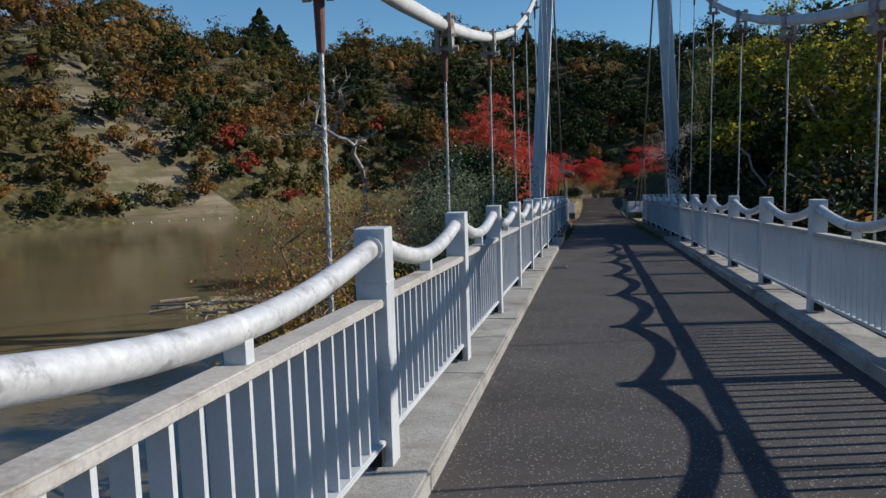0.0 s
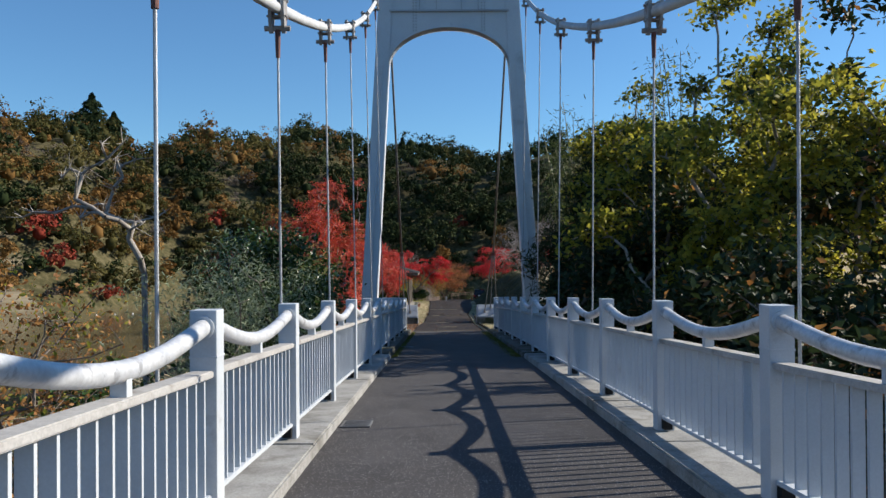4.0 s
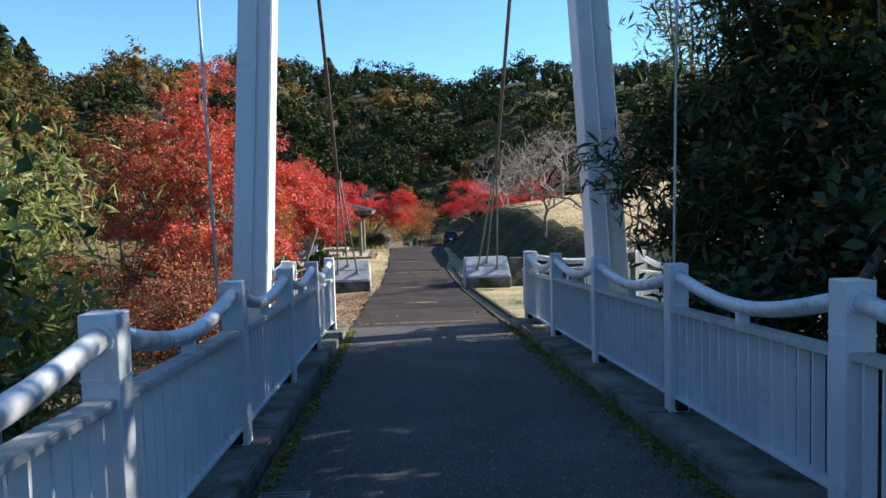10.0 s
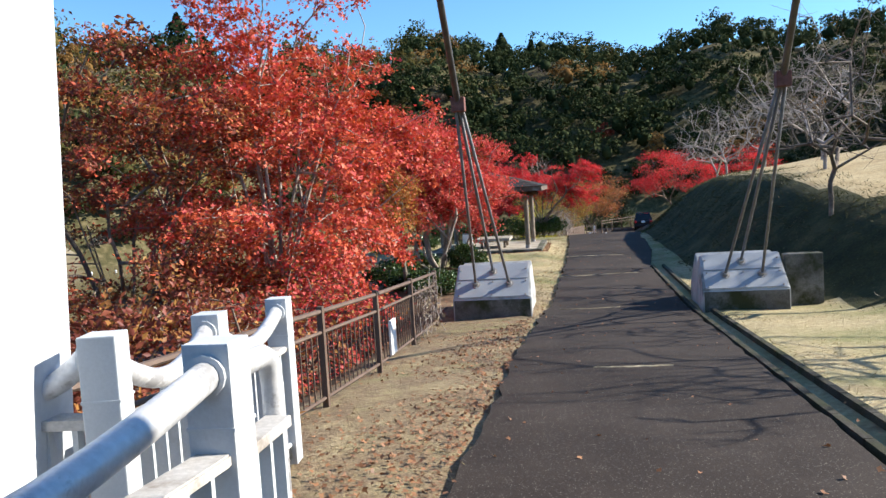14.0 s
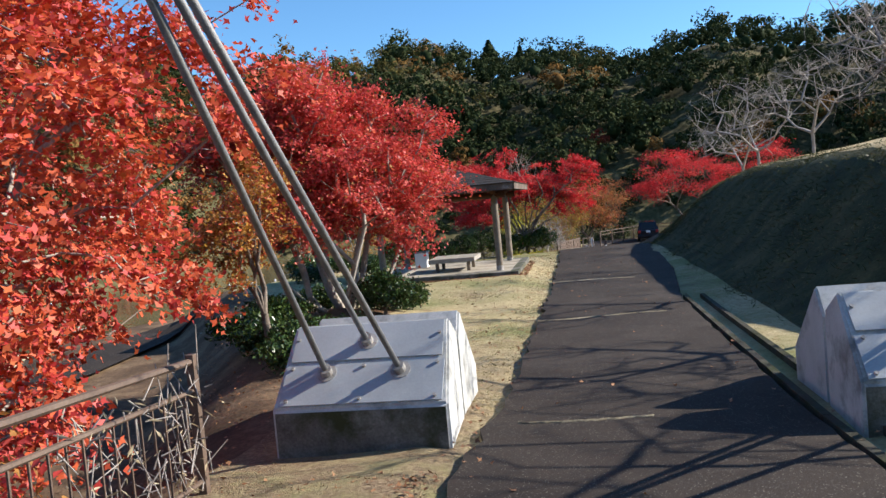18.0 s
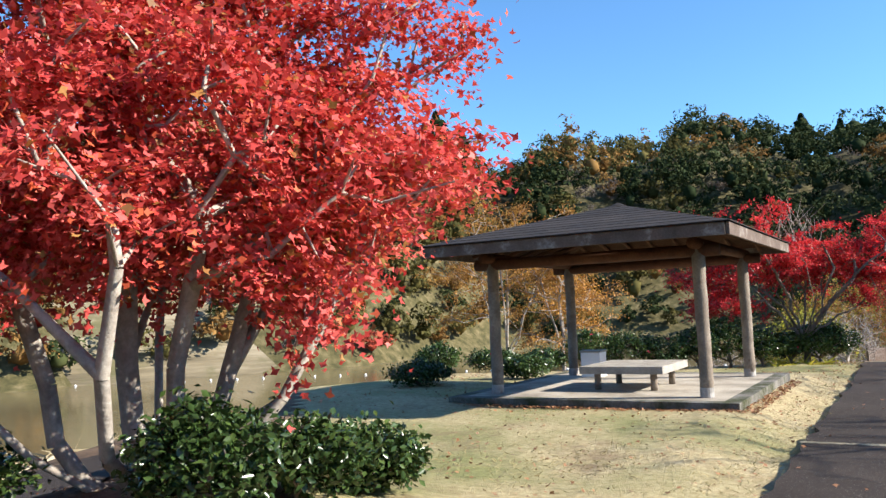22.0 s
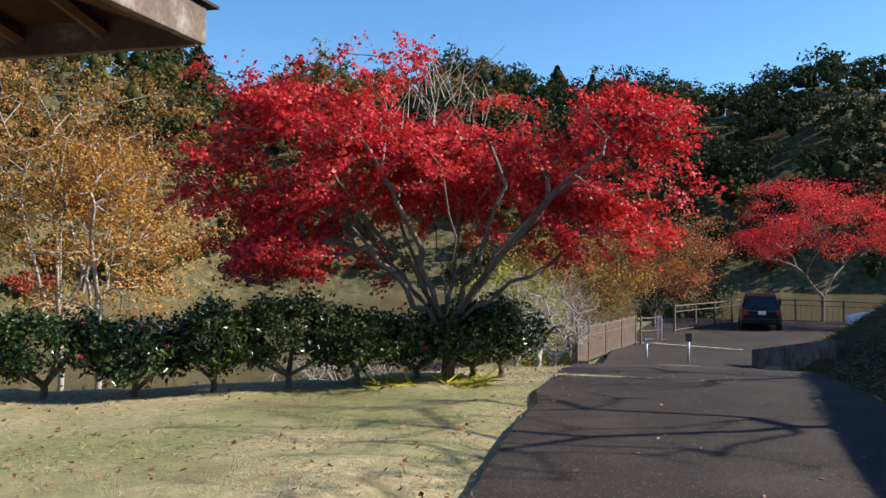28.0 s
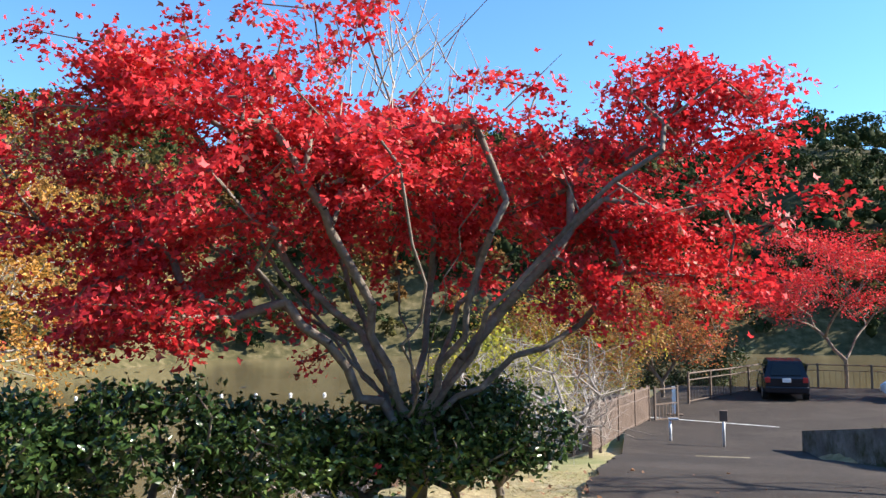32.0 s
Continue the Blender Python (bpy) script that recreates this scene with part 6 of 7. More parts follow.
# bamboo by the tower
def bamboo(x, y, seed, n=16, high=8.5):
    rng = R(seed)
    t = thing("bamboo", "leaning bamboo clump with feathery leaves beside the tower", "bamboo", "bamboo clumps", m=pose(x, y, float(ground_z(x, y)) - 0.1))
    for k in range(n):
        a = rng.uniform(0, 6.28)
        bx, by = 0.7 * math.cos(a) * rng.random(), 0.9 * math.sin(a) * rng.random()
        h = high * rng.uniform(0.7, 1.05)
        lean = rng.normal(size=2) * 0.5 + np.array((-0.15, -0.1))
        pts = [(bx + lean[0] * f * f, by + lean[1] * f * f, h * f - 0.7 * f ** 4) for f in np.linspace(0, 1, 9)]
        part("culm", tube(pts, [0.028 * (1 - 0.8 * f) + 0.003 for f in np.linspace(0, 1, 9)], 6), CULM, t)
        p = np.array(pts)
        q = rng.uniform(0.35, 1.0, 260)
        c = np.stack([np.interp(q, np.linspace(0, 1, 9), p[:, i]) for i in range(3)], 1) + rng.normal(size=(260, 3)) * (0.28, 0.28, 0.16)
        v, f = scatter(c, rng.normal(size=c.shape) + (0, 0, 0.5), rng.uniform(0.12, 0.24, 260), LANCE, rng)
        put("foliage", mesh_np("foliage", v, f), BAMBOO, t)


CULM = surface("bamboo_culm", [(0.3, (0.10, 0.11, 0.03)), (0.7, (0.26, 0.22, 0.08))], 3, (0.4, 0.6), 30, 0.15, 0.05)
bamboo(4.6, -0.9, 51)
bamboo(6.2, -6.8, 52, 14, 10.0)
bamboo(6.6, -1.9, 53, 12, 8.0)

# left of the bridge
bushy("shrub", "silvery green willow shrub below the bridge", (-4.6, -12.5, -4.2), (-4.4, -12.4, 0.3), (1.4, 1.5, 2.5), SILVER, 61, 150, 90, 0.13, LANCE, spread=(0.25, 0.25, 0.25), fork=1.5)
bushy("tree", "dense dark green broadleaf tree beside the railing", (-4.7, -8.8, -3.2), (-4.5, -8.8, 0.7), (1.6, 1.9, 2.3), CAMELLIA, 62, 220, 90, 0.15, fork=1.4, category="tree", group="trees", spread=(0.32, 0.32, 0.26))
bushy("tree", "green broadleaf tree beside the railing", (-4.6, -15.6, -4.6), (-4.6, -15.4, -1.2), (1.5, 1.8, 2.0), CAMELLIA, 63, 160, 90, 0.13, fork=1.4, category="tree", group="trees", spread=(0.3, 0.3, 0.25))
bushy("shrub", "thin brown shrub with a few yellow leaves over the river", (-6.5, -18.6, -4.6), (-6.4, -18.4, 0.7), (1.8, 2.0, 2.1), AMBER, 65, 210, 18, 0.085, fork=1.6, bark=M_BARK, spread=(0.3, 0.3, 0.25), r_tip=0.006, more=((LIMELEAF, 6, "yellow_leaves"),))
bushy("shrub", "thin brown shrub with a few yellow leaves over the river", (-4.6, -23.6, -4.8), (-4.5, -23.4, 0.2), (1.2, 1.5, 1.3), AMBER, 66, 150, 16, 0.085, fork=1.6, spread=(0.3, 0.3, 0.2), r_tip=0.006, more=((LIMELEAF, 9, "yellow_leaves"),))
bushy("shrub", "pale green bamboo-like shrub beside the tower foot", (-4.6, -5.2, -2.6), (-4.5, -5.3, 0.9), (0.9, 1.2, 1.5), PALEGREEN, 70, 150, 80, 0.2, LANCE, fork=1.2, spread=(0.25, 0.25, 0.25))
bushy("shrub", "dull brown shrub on the river bank", (-8.0, -13.5, -4.5), (-8.0, -13.5, -1.4), (2.2, 2.6, 2.0), AMBER, 67, 170, 20, 0.11, fork=1.2, spread=(0.35, 0.35, 0.25))


def bare_tree(label, base, c, r, seed, n=90, bark=None, r_tip=0.006, fork=1.2, low=-0.5, hollow=0.4, name="bare_tree", step_lift=0.3):
    rng = R(seed)
    tops = envelope(rng, n, c, r, hollow, low, 0.3)
    b = np.array(base, float)
    trunk = [b, b + (0.03, 0.05, fork * 0.5), b + (0.0, 0.0, fork)]
    t = thing(name, label, "tree", "bare trees", m=pose(*base))
    p0, p1, r0, r1 = skeleton_tree(None, tops - b, rng, [q - b for q in trunk], r_tip, wobble=0.3, lift=step_lift)
    put("trunk", mesh_np("trunk", *sticks(p0, p1, r0, r1, 5)), bark or M_GREYTWIG, t)
    # fine twigs on the outer limbs
    thin = r1 < r_tip * 2.2
    q = np.repeat(p1[thin], 5, 0)
    d = rng.normal(size=q.shape) * 0.22 + (0, 0, 0.06)
    put("twig_crown", mesh_np("twig_crown", *sticks(q, q + d, np.full(len(q), r_tip * 0.7), np.full(len(q), r_tip * 0.25), 3)), bark or M_GREYTWIG, t)
    return t


bare_tree("bare pale dead tree leaning over the river", (-9.6, -3.4, -3.8), (-10.4, -3.6, 4.4), (2.4, 2.0, 2.2), 71, 16, M_PALEBARK, 0.028, 6.0, -0.6)
for k, (x, y, h, s) in enumerate(((4.9, 16.0, 3.0, 1.7), (6.2, 21.0, 3.4, 1.9), (5.8, 12.0, 4.3, 2.7), (7.4, 9.0, 4.6, 2.9), (7.8, 27.0, 3.4, 2.0), (7.2, 33.0, 3.2, 1.9), (8.6, 15.0, 3.4, 2.2), (6.4, 40.0, 3.0, 1.8), (6.2, 36.2, 3.4, 2.0), (5.6, 6.2, 3.0, 1.8))):
    z = float(ground_z(x, y)) - 0.1
    bare_tree("leafless grey cherry tree on the grassy bank", (x, y, z), (x - 0.2, y, z + h * 0.62), (s, s, h * 0.42), 80 + k, 95, M_BARK if k in (0, 2, 3, 6, 9) else None, 0.007, 0.8, -0.5)
for k, (x, y, h, s) in enumerate(((-1.75, 40.6, 1.5, 0.95), (-2.4, 42.4, 1.6, 1.0), (-4.6, 39.6, 1.3, 1.2), (-1.9, 44.4, 1.5, 0.9))):
    z = float(ground_z(x, y)) - 0.1
    bare_tree("leafless grey tangle of thin branches by the fence", (x, y, z), (x, y, z + h * 0.6), (s, s, h * 0.5), 100 + k, 110, None, 0.005, 0.25, -0.7, name="bare_shrub")

# trees round the car park
maple("maple_tree", "red maple at the car park's edge", (7.2, 64.5, -2.7), 1.2, (7.2, 64.5, 1.2), (3.6, 3.2, 2.5), RED, 17, 60, 60, 0.11, low=-0.5, spread=(0.3, 0.3, 0.12), flat=(0.45, 0.45, 0.12), shape=OVAL)
maple("maple_tree", "red maple at the car park's edge", (12.5, 62.5, -2.6), 1.2, (12.3, 62.3, 1.1), (3.6, 3.2, 2.3), RED, 18, 60, 60, 0.11, low=-0.5, spread=(0.3, 0.3, 0.12), flat=(0.45, 0.45, 0.12), shape=OVAL)
maple("tree", "rust-orange tree beside the car park fence", (0.2, 58.5, -2.8), 0.9, (0.0, 58.6, 0.1), (2.6, 2.4, 2.0), AMBER, 19, 55, 60, 0.10, low=-0.8, spread=(0.28, 0.28, 0.16), flat=(0.4, 0.4, 0.2), more=((ORANGE, 20, "orange_leaves"),), shape=OVAL)
maple("tree", "rust-orange tree beside the car park fence", (-2.6, 55.0, -3.4), 0.9, (-2.6, 55.0, -0.5), (2.2, 2.2, 1.9), AMBER, 20, 48, 60, 0.10, low=-0.8, spread=(0.28, 0.28, 0.16), flat=(0.4, 0.4, 0.2), more=((LIMELEAF, 30, "olive_leaves"),), shape=OVAL)
bushy("shrub", "olive green shrub behind the fence", (-3.4, 47.5, -3.6), (-3.4, 47.5, -1.7), (1.6, 1.8, 1.3), LIMELEAF, 68, 110, 60, 0.12)
bushy("shrub", "dark green shrub at the car park's edge", (1.6, 65.5, -3.0), (1.6, 65.5, -1.8), (2.2, 1.6, 1.2), DARKLEAF, 69, 110, 70, 0.14)

# ---- hedge of camellias ----
def camellia(x, y, s, seed, flowers=2, tall=0.78):
    rng = R(seed)
    z = float(ground_z(x, y)) - 0.03
    n = 84
    tops = envelope(rng, n, (x, y, z + tall * 0.62), (0.53 * s, 0.47 * s, tall * 0.38), 0.6, -0.85, 0.16)
    b = np.array((x, y, z))
    trunk = [b, b + (0.02, 0.0, 0.08), b + (0.0, 0.02, 0.16)]
    t = make_tree("camellia_bush", "clipped glossy green camellia bush with bare lower stems", "bush", (x, y, z), trunk, tops, CAMELLIA, rng, 48, 0.070, (0.075, 0.075, 0.06), OVAL, M_BARK, 0.005, 0.7, "camellia hedge")
    if flowers:
        pick = tops[rng.choice(n, flowers, replace=False)] - b
        out = pick + (pick - pick.mean(0)) * 0.12 + (0.02, -0.10, 0.02)
        c = np.repeat(out, 9, 0) + rng.normal(size=(flowers * 9, 3)) * 0.014
        v, f = scatter(c, rng.normal(size=c.shape) + (0, -0.8, 0.3), np.full(len(c), 0.045), OVAL, rng)
        put("blossom", mesh_np("blossom", v, f), PETAL, t, "pinkish red camellia flowers")


HEDGE = [(-1.8, 37.5), (-2.1, 37.2), (-2.7, 36.8), (-3.3, 36.35), (-3.95, 35.9), (-4.6, 35.4), (-5.3, 35.0), (-6.1, 34.6), (-6.9, 34.1), (-7.8, 33.4), (-8.7, 32.6), (-9.5, 31.4)]
for k, (x, y) in enumerate(HEDGE):
    camellia(x, y, 1.0 + 0.12 * math.sin(k * 2.1), 200 + k, flowers=(3, 2, 2, 1, 0, 1, 2, 1, 1, 0, 1, 1)[k], tall=0.88 + 0.10 * math.sin(k * 1.7 + 1) + (0.12 if k in (4, 5) else 0) - (0.28 if k > 8 else 0))
for k, (x, y, tall) in enumerate(((-6.9, 30.4, 0.45), (-8.3, 28.6, 0.45), (-3.62, 18.9, 0.72), (-3.8, 17.3, 0.34), (-4.15, 16.6, 0.50), (-4.9, 16.9, 0.42), (-3.70, 19.8, 0.55), (-3.7, 20.6, 0.5), (-5.3, 18.3, 0.5), (-5.1, 20.2, 0.5), (-5.5, 17.6, 0.55), (-3.95, 15.8, 0.45))):
    camellia(x, y, (0.72 if k in (2, 3, 5, 6, 7) else 1.0) + 0.12 * math.sin(k * 1.3), 230 + k, flowers=1, tall=tall)

# ---- stuff: grass, fallen leaves, reeds ----
def stuff(name, v, f, mat, label, category):
    return tagged(put(name, mesh_np(name, v, f), mat), label, category, kind="stuff")


rng = R(300)
n = 125000
gx, gy = rng.uniform(-9.5, 4.6, n), 0.9 + 39 * rng.random(n)
le = np.array([left_edge(y) for y in gy])
toe = np.interp(gy, [0, 10, 14, 18, 40, 46, 50], [5.0, 4.4, 2.9, 2.1, 2.1, 2.6, 8.0])
ok = ((gx < le + 0.05) & (gx > grass_edge(gy))) | ((gx > 1.86) & (gx < toe + 2.2))
ok &= ~((gx > PX0 - 0.55) & (gx < PX1 + 0.55) & (gy > PYA - 0.65) & (gy < PYB + 0.75))
ok &= ~((gx > -2.75) & (gx < -1.38) & (gy > 11.2) & (gy < 12.95)) & ~((gx > 1.5) & (gx < 3.0) & (gy > 11.4) & (gy < 13.2))
ok &= ~((gx < -1.0) & (gy < 13) & (rng.random(n) < 0.6))
gx, gy = gx[ok], gy[ok]
c = np.stack([gx, gy, ground_z(gx, gy) - 0.012], 1)
nrm = rng.normal(size=c.shape) * (1, 1, 0.25)
up = np.tile((0, 0, 1.0), (len(c), 1)) + rng.normal(size=c.shape) * 0.55
spin = np.cross(up, nrm)
v, f = scatter(c, nrm, rng.uniform(0.022, 0.065, len(c)), BLADE, rng, spin)
stuff("grass", v, f, GRASSBLADE, "short dry straw-coloured lawn grass", "grass")
# bank blades, in the green darkened for shade
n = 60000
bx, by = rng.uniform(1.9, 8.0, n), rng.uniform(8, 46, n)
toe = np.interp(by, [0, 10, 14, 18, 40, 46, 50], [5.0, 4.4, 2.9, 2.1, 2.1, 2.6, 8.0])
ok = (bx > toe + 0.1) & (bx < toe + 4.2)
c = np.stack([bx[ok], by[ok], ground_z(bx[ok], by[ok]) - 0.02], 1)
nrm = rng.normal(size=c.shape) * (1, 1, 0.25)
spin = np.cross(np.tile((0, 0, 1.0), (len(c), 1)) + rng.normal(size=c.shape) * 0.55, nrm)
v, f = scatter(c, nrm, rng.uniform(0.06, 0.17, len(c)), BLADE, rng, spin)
stuff("grass", v, f, SHADED_BANKBLADE, "rough green bank grass with the shade put into its colour", "grass")
n = 26000
lx, ly = rng.uniform(-9, 1.9, n), rng.uniform(0.8, 40, n)
keep = rng.random(n) < np.where(lx > np.array([left_edge(y) for y in ly]), 0.05, 0.45)
near_slab = (np.abs(ly - (PYA - 0.72)) < 0.12) & (lx > PX0 - 0.6) & (lx < PX1 + 0.6)
keep |= near_slab
keep &= ~((lx > PX0 - 0.55) & (lx < PX1 + 0.55) & (ly > PYA - 0.62) & (ly < PYB + 0.72))
keep &= ~((lx > -2.75) & (lx < -1.38) & (ly > 11.2) & (ly < 12.95))
lx, ly = lx[keep], ly[keep]
ex = np.concatenate([rng.uniform(PX0 - 0.5, PX1 + 0.6, 700), rng.uniform(PX1 + 0.54, PX1 + 0.72, 600)])
ey = np.concatenate([rng.normal(PYA - 0.72, 0.06, 700), rng.uniform(PYA - 0.7, PYB + 0.7, 600)])
sx, sy = -1.3 - np.abs(rng.normal(0, 0.7, 2600)), rng.uniform(0.9, 11.1, 2600)
lx, ly = np.concatenate([lx, ex, sx]), np.concatenate([ly, ey, sy])
on = lx > np.array([left_edge(y) for y in ly])
lz = np.where(on, path_z(ly) + 0.012, ground_z(lx, ly) + 0.012)
c = np.stack([lx, ly, lz], 1)
v, f = scatter(c, rng.normal(size=c.shape) * 0.35 + (0, 0, 1), rng.uniform(0.025, 0.055, len(c)), MAPLE, rng)
stuff("fallen_leaves", v, f, LITTER, "curled brown fallen leaves", "leaves")
# reeds along the shore
n = 15000
ry = rng.uniform(-6, 44, n)
rx = lawn_edge(ry) - rng.uniform(7.2, 10.5, n)
c = np.stack([rx, ry, ground_z(rx, ry)], 1)
nrm = rng.normal(size=c.shape) * (1, 1, 0.15)
spin = np.cross(np.tile((0, 0, 1.0), (n, 1)) + rng.normal(size=c.shape) * 0.2, nrm)
v, f = scatter(c, nrm, rng.uniform(0.5, 1.1, n), BLADE, rng, spin)
stuff("reeds", v, f, STRAW, "pale dry reeds along the river", "reeds")
# moss along the kerbs
n = 9000
my = rng.uniform(-12, 0.4, n)
side = rng.random(n) < 0.42
mx = np.where(side, KL + np.abs(rng.normal(0, 0.05, n)), KR - np.abs(rng.normal(0, 0.11, n)))
c = np.stack([mx, my, deck_z(my) + 0.004], 1)
v, f = scatter(c, rng.normal(size=c.shape) * 0.6 + (0, 0, 1), rng.uniform(0.02, 0.06, n), OVAL, rng)
stuff("moss", v, f, leaf_material("moss_tufts", [(0, (0.05, 0.055, 0.01)), (0.6, (0.15, 0.16, 0.025)), (1, (0.30, 0.28, 0.07))], 1.5, 0.5), "yellow-green moss and weeds along the kerb", "moss")

# strap-leaved plants under the hedge
for k, (x, y) in enumerate(((-2.95, 36.3), (-2.65, 36.45), (-2.3, 36.65), (-2.0, 36.8))):
    rng = R(320 + k)
    c = np.stack([rng.normal(0, 0.07, 46), rng.normal(0, 0.07, 46), np.zeros(46)], 1)
    nrm = rng.normal(size=c.shape) * (1, 1, 0.1)
    v, f = scatter(c, nrm, rng.uniform(0.22, 0.48, 46), BLADE, rng, np.cross(np.tile((0, 0, 1.0), (46, 1)) + rng.normal(size=c.shape) * 0.35, nrm))
    t = tagged(put("strap_leaf_plant", mesh_np("strap_leaf_plant", v, f), LIMELEAF, m=pose(x, y, float(ground_z(x, y)) - 0.02)), "yellow-green tuft of strap leaves under the hedge", "plant", "strap-leaf tufts")

# driftwood raft and float line on the river
t = thing("driftwood", "stranded driftwood and reeds at the river's edge", "driftwood")
rng = R(310)
for k in range(26):
    a = rng.uniform(-0.5, 0.5)
    x, y = -17 + rng.normal() * 2.6, 0.5 + rng.normal() * 1.6
    ln = rng.uniform(0.8, 3.2)
    part("log", tube([(x, y, WATER + 0.05 + 0.1 * rng.random()), (x + ln * math.cos(a), y + ln * math.sin(a), WATER + 0.1 + 0.3 * rng.random())], rng.uniform(0.03, 0.10), 7), M_DRIFT, t)
c = np.stack([-16 + rng.normal(size=3000) * 1.6, 1.6 + rng.normal(size=3000) * 1.2, np.full(3000, WATER)], 1)
nrm = rng.normal(size=c.shape) * (1, 1, 0.1)
v, f = scatter(c, nrm, rng.uniform(0.4, 1.0, 3000), BLADE, rng, np.cross(np.tile((0, 0, 1.0), (3000, 1)) + rng.normal(size=c.shape) * 0.15, nrm))
stuff("reeds", v, f, STRAW, "pale reeds standing on the stranded raft", "reeds")
for k in range(40):
    x, y = -66 + k * 1.75, 47 + 5.2 * math.sin(k * 0.08) + k * 0.75
    part_bm = bmesh.new()
    bmesh.ops.create_icosphere(part_bm, subdivisions=1, radius=0.10)
    tagged(part("buoy", part_bm, M_WHITE, m=pose(x, y, WATER + 0.05)), "small white float of a boom line on the river", "buoy", "float line")

# ---- wooded hills ----
def build_woods():
    """Crowns packed over the hills: a solid heart under several leafy boughs."""
    rng = R(400)
    ico = bmesh.new()
    bmesh.ops.create_icosphere(ico, subdivisions=1, radius=1.0)
    iv = np.array([v.co[:] for v in ico.verts])
    fi = np.array([[v.index for v in f.verts] for f in ico.faces])
    ico.free()
    sets = {k: [[], [], 0] for k in ("dark", "olive", "rust", "grey", "red")}
    count = 0
    cells = {}
    while count < 2150:
        b = rng.uniform(-62, 84)
        s = np.interp(b, BEAR, SHORE)
        q = 0.6 + 92 * rng.random() ** 1.35
        rho = s + q
        x, y = -rho * math.sin(math.radians(b)), 10 + rho * math.cos(math.radians(b))
        bare = 44 < b < 53 and 3 < q < 30 and noise.noise(Vector((x * 0.09, y * 0.09, 0))) > -0.25 and rng.random() < 0.72
        key = (int(x // 4), int(y // 4))
        near = [p for i in (-1, 0, 1) for j in (-1, 0, 1) for p in cells.get((key[0] + i, key[1] + j), ())]
        if bare or any((x - a) ** 2 + (y - c) ** 2 < 5.0 for a, c in near):
            continue
        cells.setdefault(key, []).append((x, y))
        count += 1
        z = float(hill_z(np.array(x), np.array(y))[0])
        nn = noise.noise(Vector((x * 0.035, y * 0.035, 3.0))) + 0.30 * rng.normal()
        lean = (b - 12) / 34
        if nn < 0.10 - 0.60 * lean:
            kind = "dark"
        else:
            kind = rng.choice(["olive", "rust", "grey", "olive", "rust", "dark"], p=[0.3, 0.22, 0.1, 0.13, 0.15, 0.1])
            if q < 24 and rng.random() < 0.07:
                kind = "red"
        r = (rng.uniform(1.9, 3.6) + 1.3 * rng.random() ** 4) * (0.66 if q < 6 else 1.0) * (0.85 if kind in ("grey", "red") else 1.0)
        hgt = r * rng.uniform(0.95, 1.4)
        c = np.array((x, y, z + hgt * 0.6))
        st = sets[kind]
        rad = np.array((r, r, hgt))
        # boughs: small domes over the crown, with dark clefts between them
        nb = 11 if q < 30 else 8
        bough = rng.normal(size=(nb, 3))
        bough[:, 2] = np.abs(bough[:, 2]) * 0.9 - 0.25
        bough /= np.linalg.norm(bough, axis=1, keepdims=True)
        bough[0] = (0, 0, 0.75)
        hub = c + bough * rad * rng.uniform(0.42, 0.80, (nb, 1))
        wide = r * rng.uniform(0.22, 0.46, nb)
        if kind != "grey":
            core = c + iv * (1 + 0.1 * rng.normal(size=(len(iv), 1))) * rad * 0.30
            st[0].append(core)
            st[1].append(fi + st[2])
            st[2] += len(core)
        m = 30 if q < 30 else (19 if q < 60 else 10)
        d = rng.normal(size=(nb * m, 3))
        d /= np.linalg.norm(d, axis=1, keepdims=True)
        d[:, 2] = np.where(d[:, 2] < -0.3, -d[:, 2], d[:, 2])
        shell = rng.uniform(0.6, 1.08, (nb * m, 1)) if kind != "grey" else rng.uniform(0.2, 1.2, (nb * m, 1))
        pc = np.repeat(hub, m, 0) + d * np.repeat(wide, m)[:, None] * shell * (1, 1, 0.85)
        size = rng.uniform(0.4, 1.0, nb * m) * (0.17 * r + 0.28) * (0.6 if kind == "grey" else 1.0)
        v, f = scatter(pc, d + rng.normal(size=d.shape) * 0.5 + (0, 0, 0.15), size, OVAL, rng)
        st[0].append(v)
        st[1].append(f + st[2])
        st[2] += len(v)
    for k, mat, lab in (("dark", F_DARK, "dark evergreen woods covering the far hills"), ("olive", F_OLIVE, "olive green woods on the far hills"), ("rust", F_RUST, "rust-brown autumn woods on the far hills"),
                        ("grey", F_GREY, "bare grey woods on the far hills"), ("red", F_RED, "scattered red maples on the far hillside")):
        st = sets[k]
        if st[0]:
            stuff("woods", np.concatenate(st[0]), np.concatenate(st[1]), mat, lab, "woods")


build_woods()


def conifer(x, y, z, h, r, seed):
    rng = R(seed)
    t = thing("conifer", "tall dark conifer standing above the ridge", "tree", "ridge conifers", m=pose(x, y, z))
    part("trunk", tube([(0, 0, 0), (0, 0, h)], [0.25, 0.03], 7), M_BARK, t)
    n = 1300
    f = rng.random(n) ** 0.7
    a = rng.uniform(0, 6.28, n)
    rr = r * (1 - f ** 2.2) * rng.uniform(0.35, 1.0, n) * (1 + 0.25 * np.sin(f * 40))
    c = np.stack([rr * np.cos(a), rr * np.sin(a), h * (0.18 + 0.82 * f) - 0.25 * rr], 1)
    v, fc = scatter(c, np.stack([np.cos(a), np.sin(a), np.full(n, 0.7)], 1) + rng.normal(size=c.shape) * 0.4, rng.uniform(0.5, 1.0, n), MAPLE, rng)
    put("crown", mesh_np("crown", v, fc), F_DARK, t)


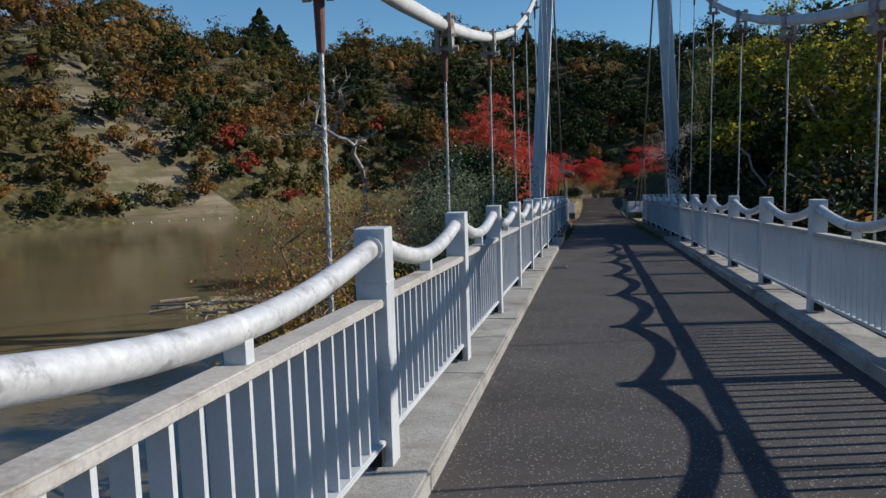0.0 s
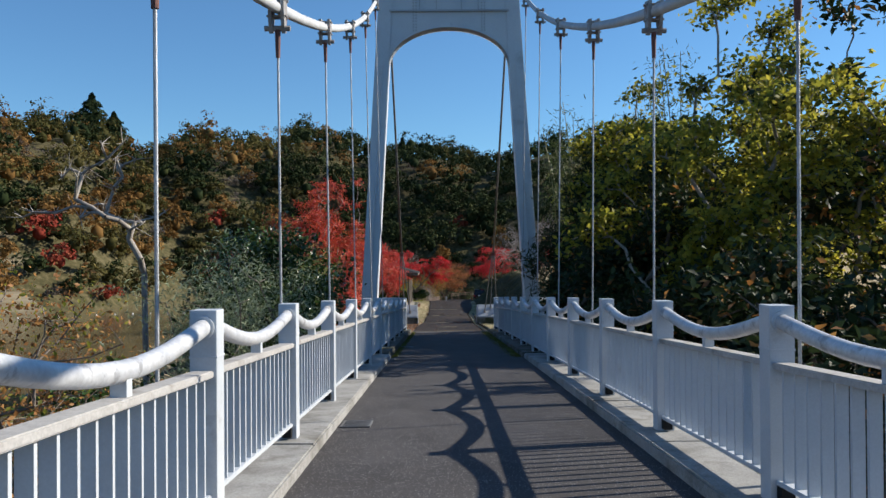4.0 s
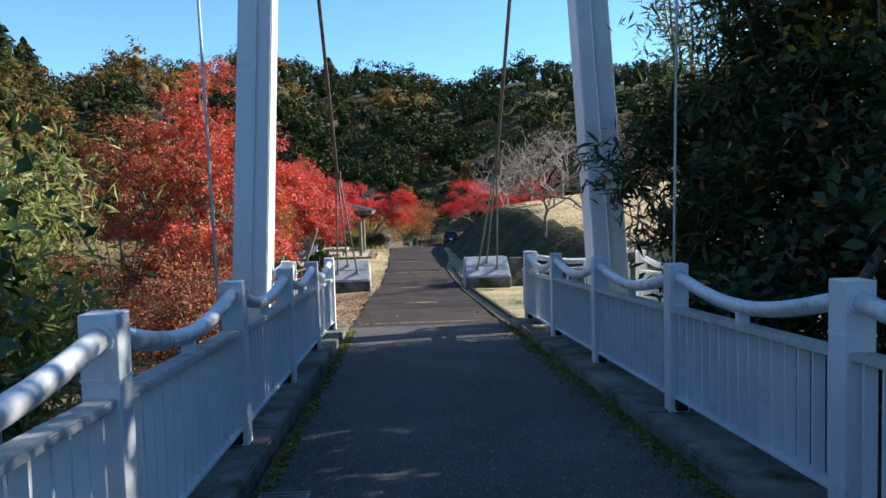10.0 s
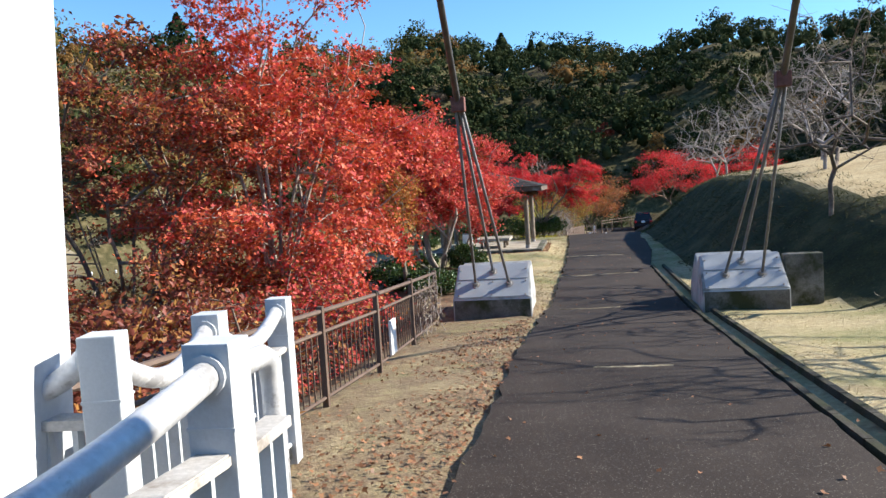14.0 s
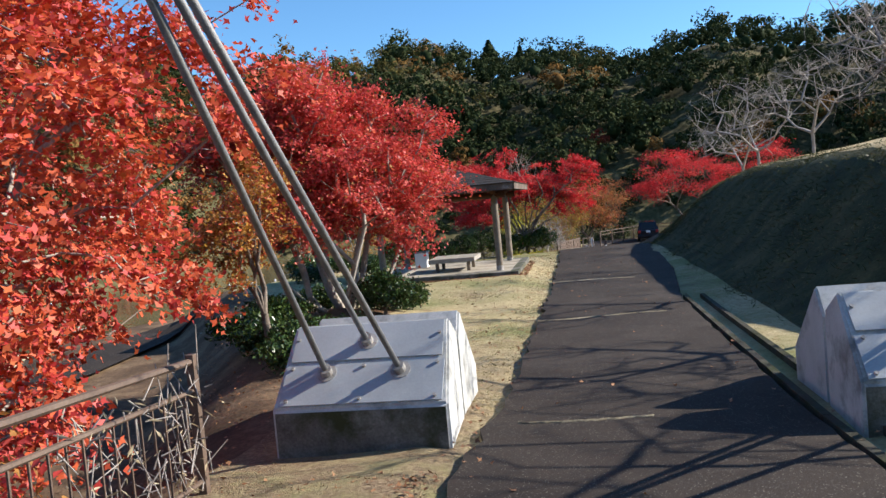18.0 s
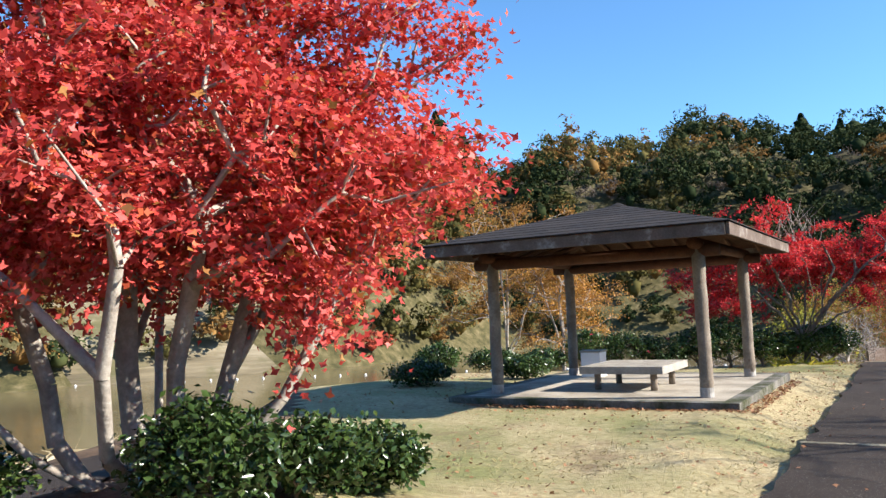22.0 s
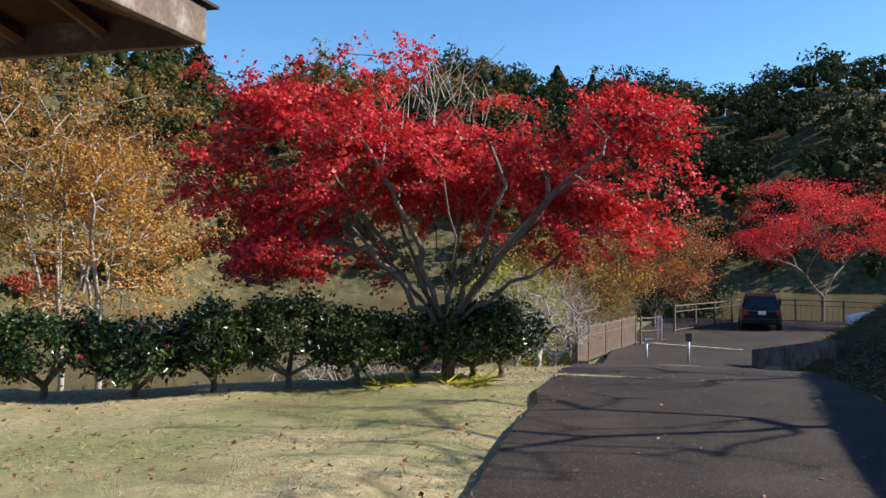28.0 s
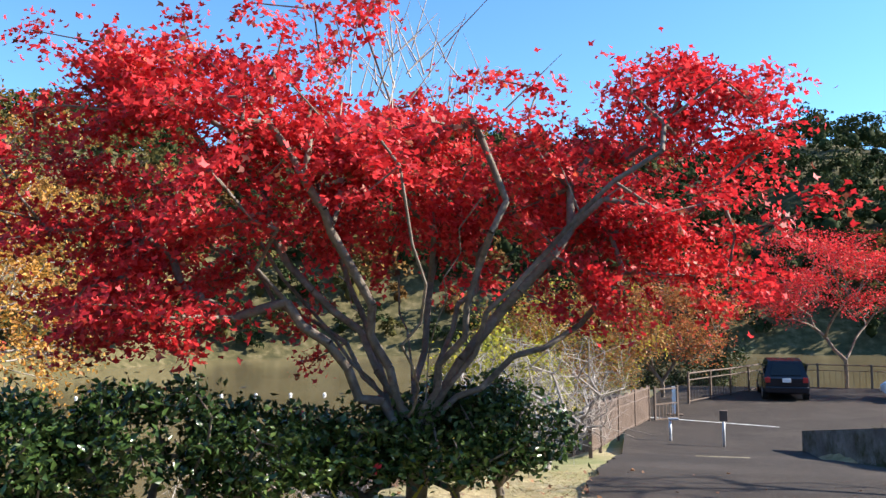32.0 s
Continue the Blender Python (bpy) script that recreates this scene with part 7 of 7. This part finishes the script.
for b, rho, h, r, s in ((29.6, 148, 12, 4.6, 1), (27.9, 149, 10.5, 4.0, 2), (5.6, 168, 8.4, 3.0, 3), (3.4, 168, 6.4, 1.4, 4), (-4, 175, 6.0, 1.5, 6)):
    x, y = -rho * math.sin(math.radians(b)), 10 + rho * math.cos(math.radians(b))
    conifer(x, y, float(hill_z(np.array(x), np.array(y))[0]) - 0.5, h, r, 500 + s)

# ---- true size: one unit of the plan above is 0.9 m ----
for ob in list(scene.objects):
    if ob.parent is None and ob.type in {"MESH", "EMPTY"}:
        ob.matrix_basis = Matrix.Scale(0.9, 4) @ ob.matrix_basis
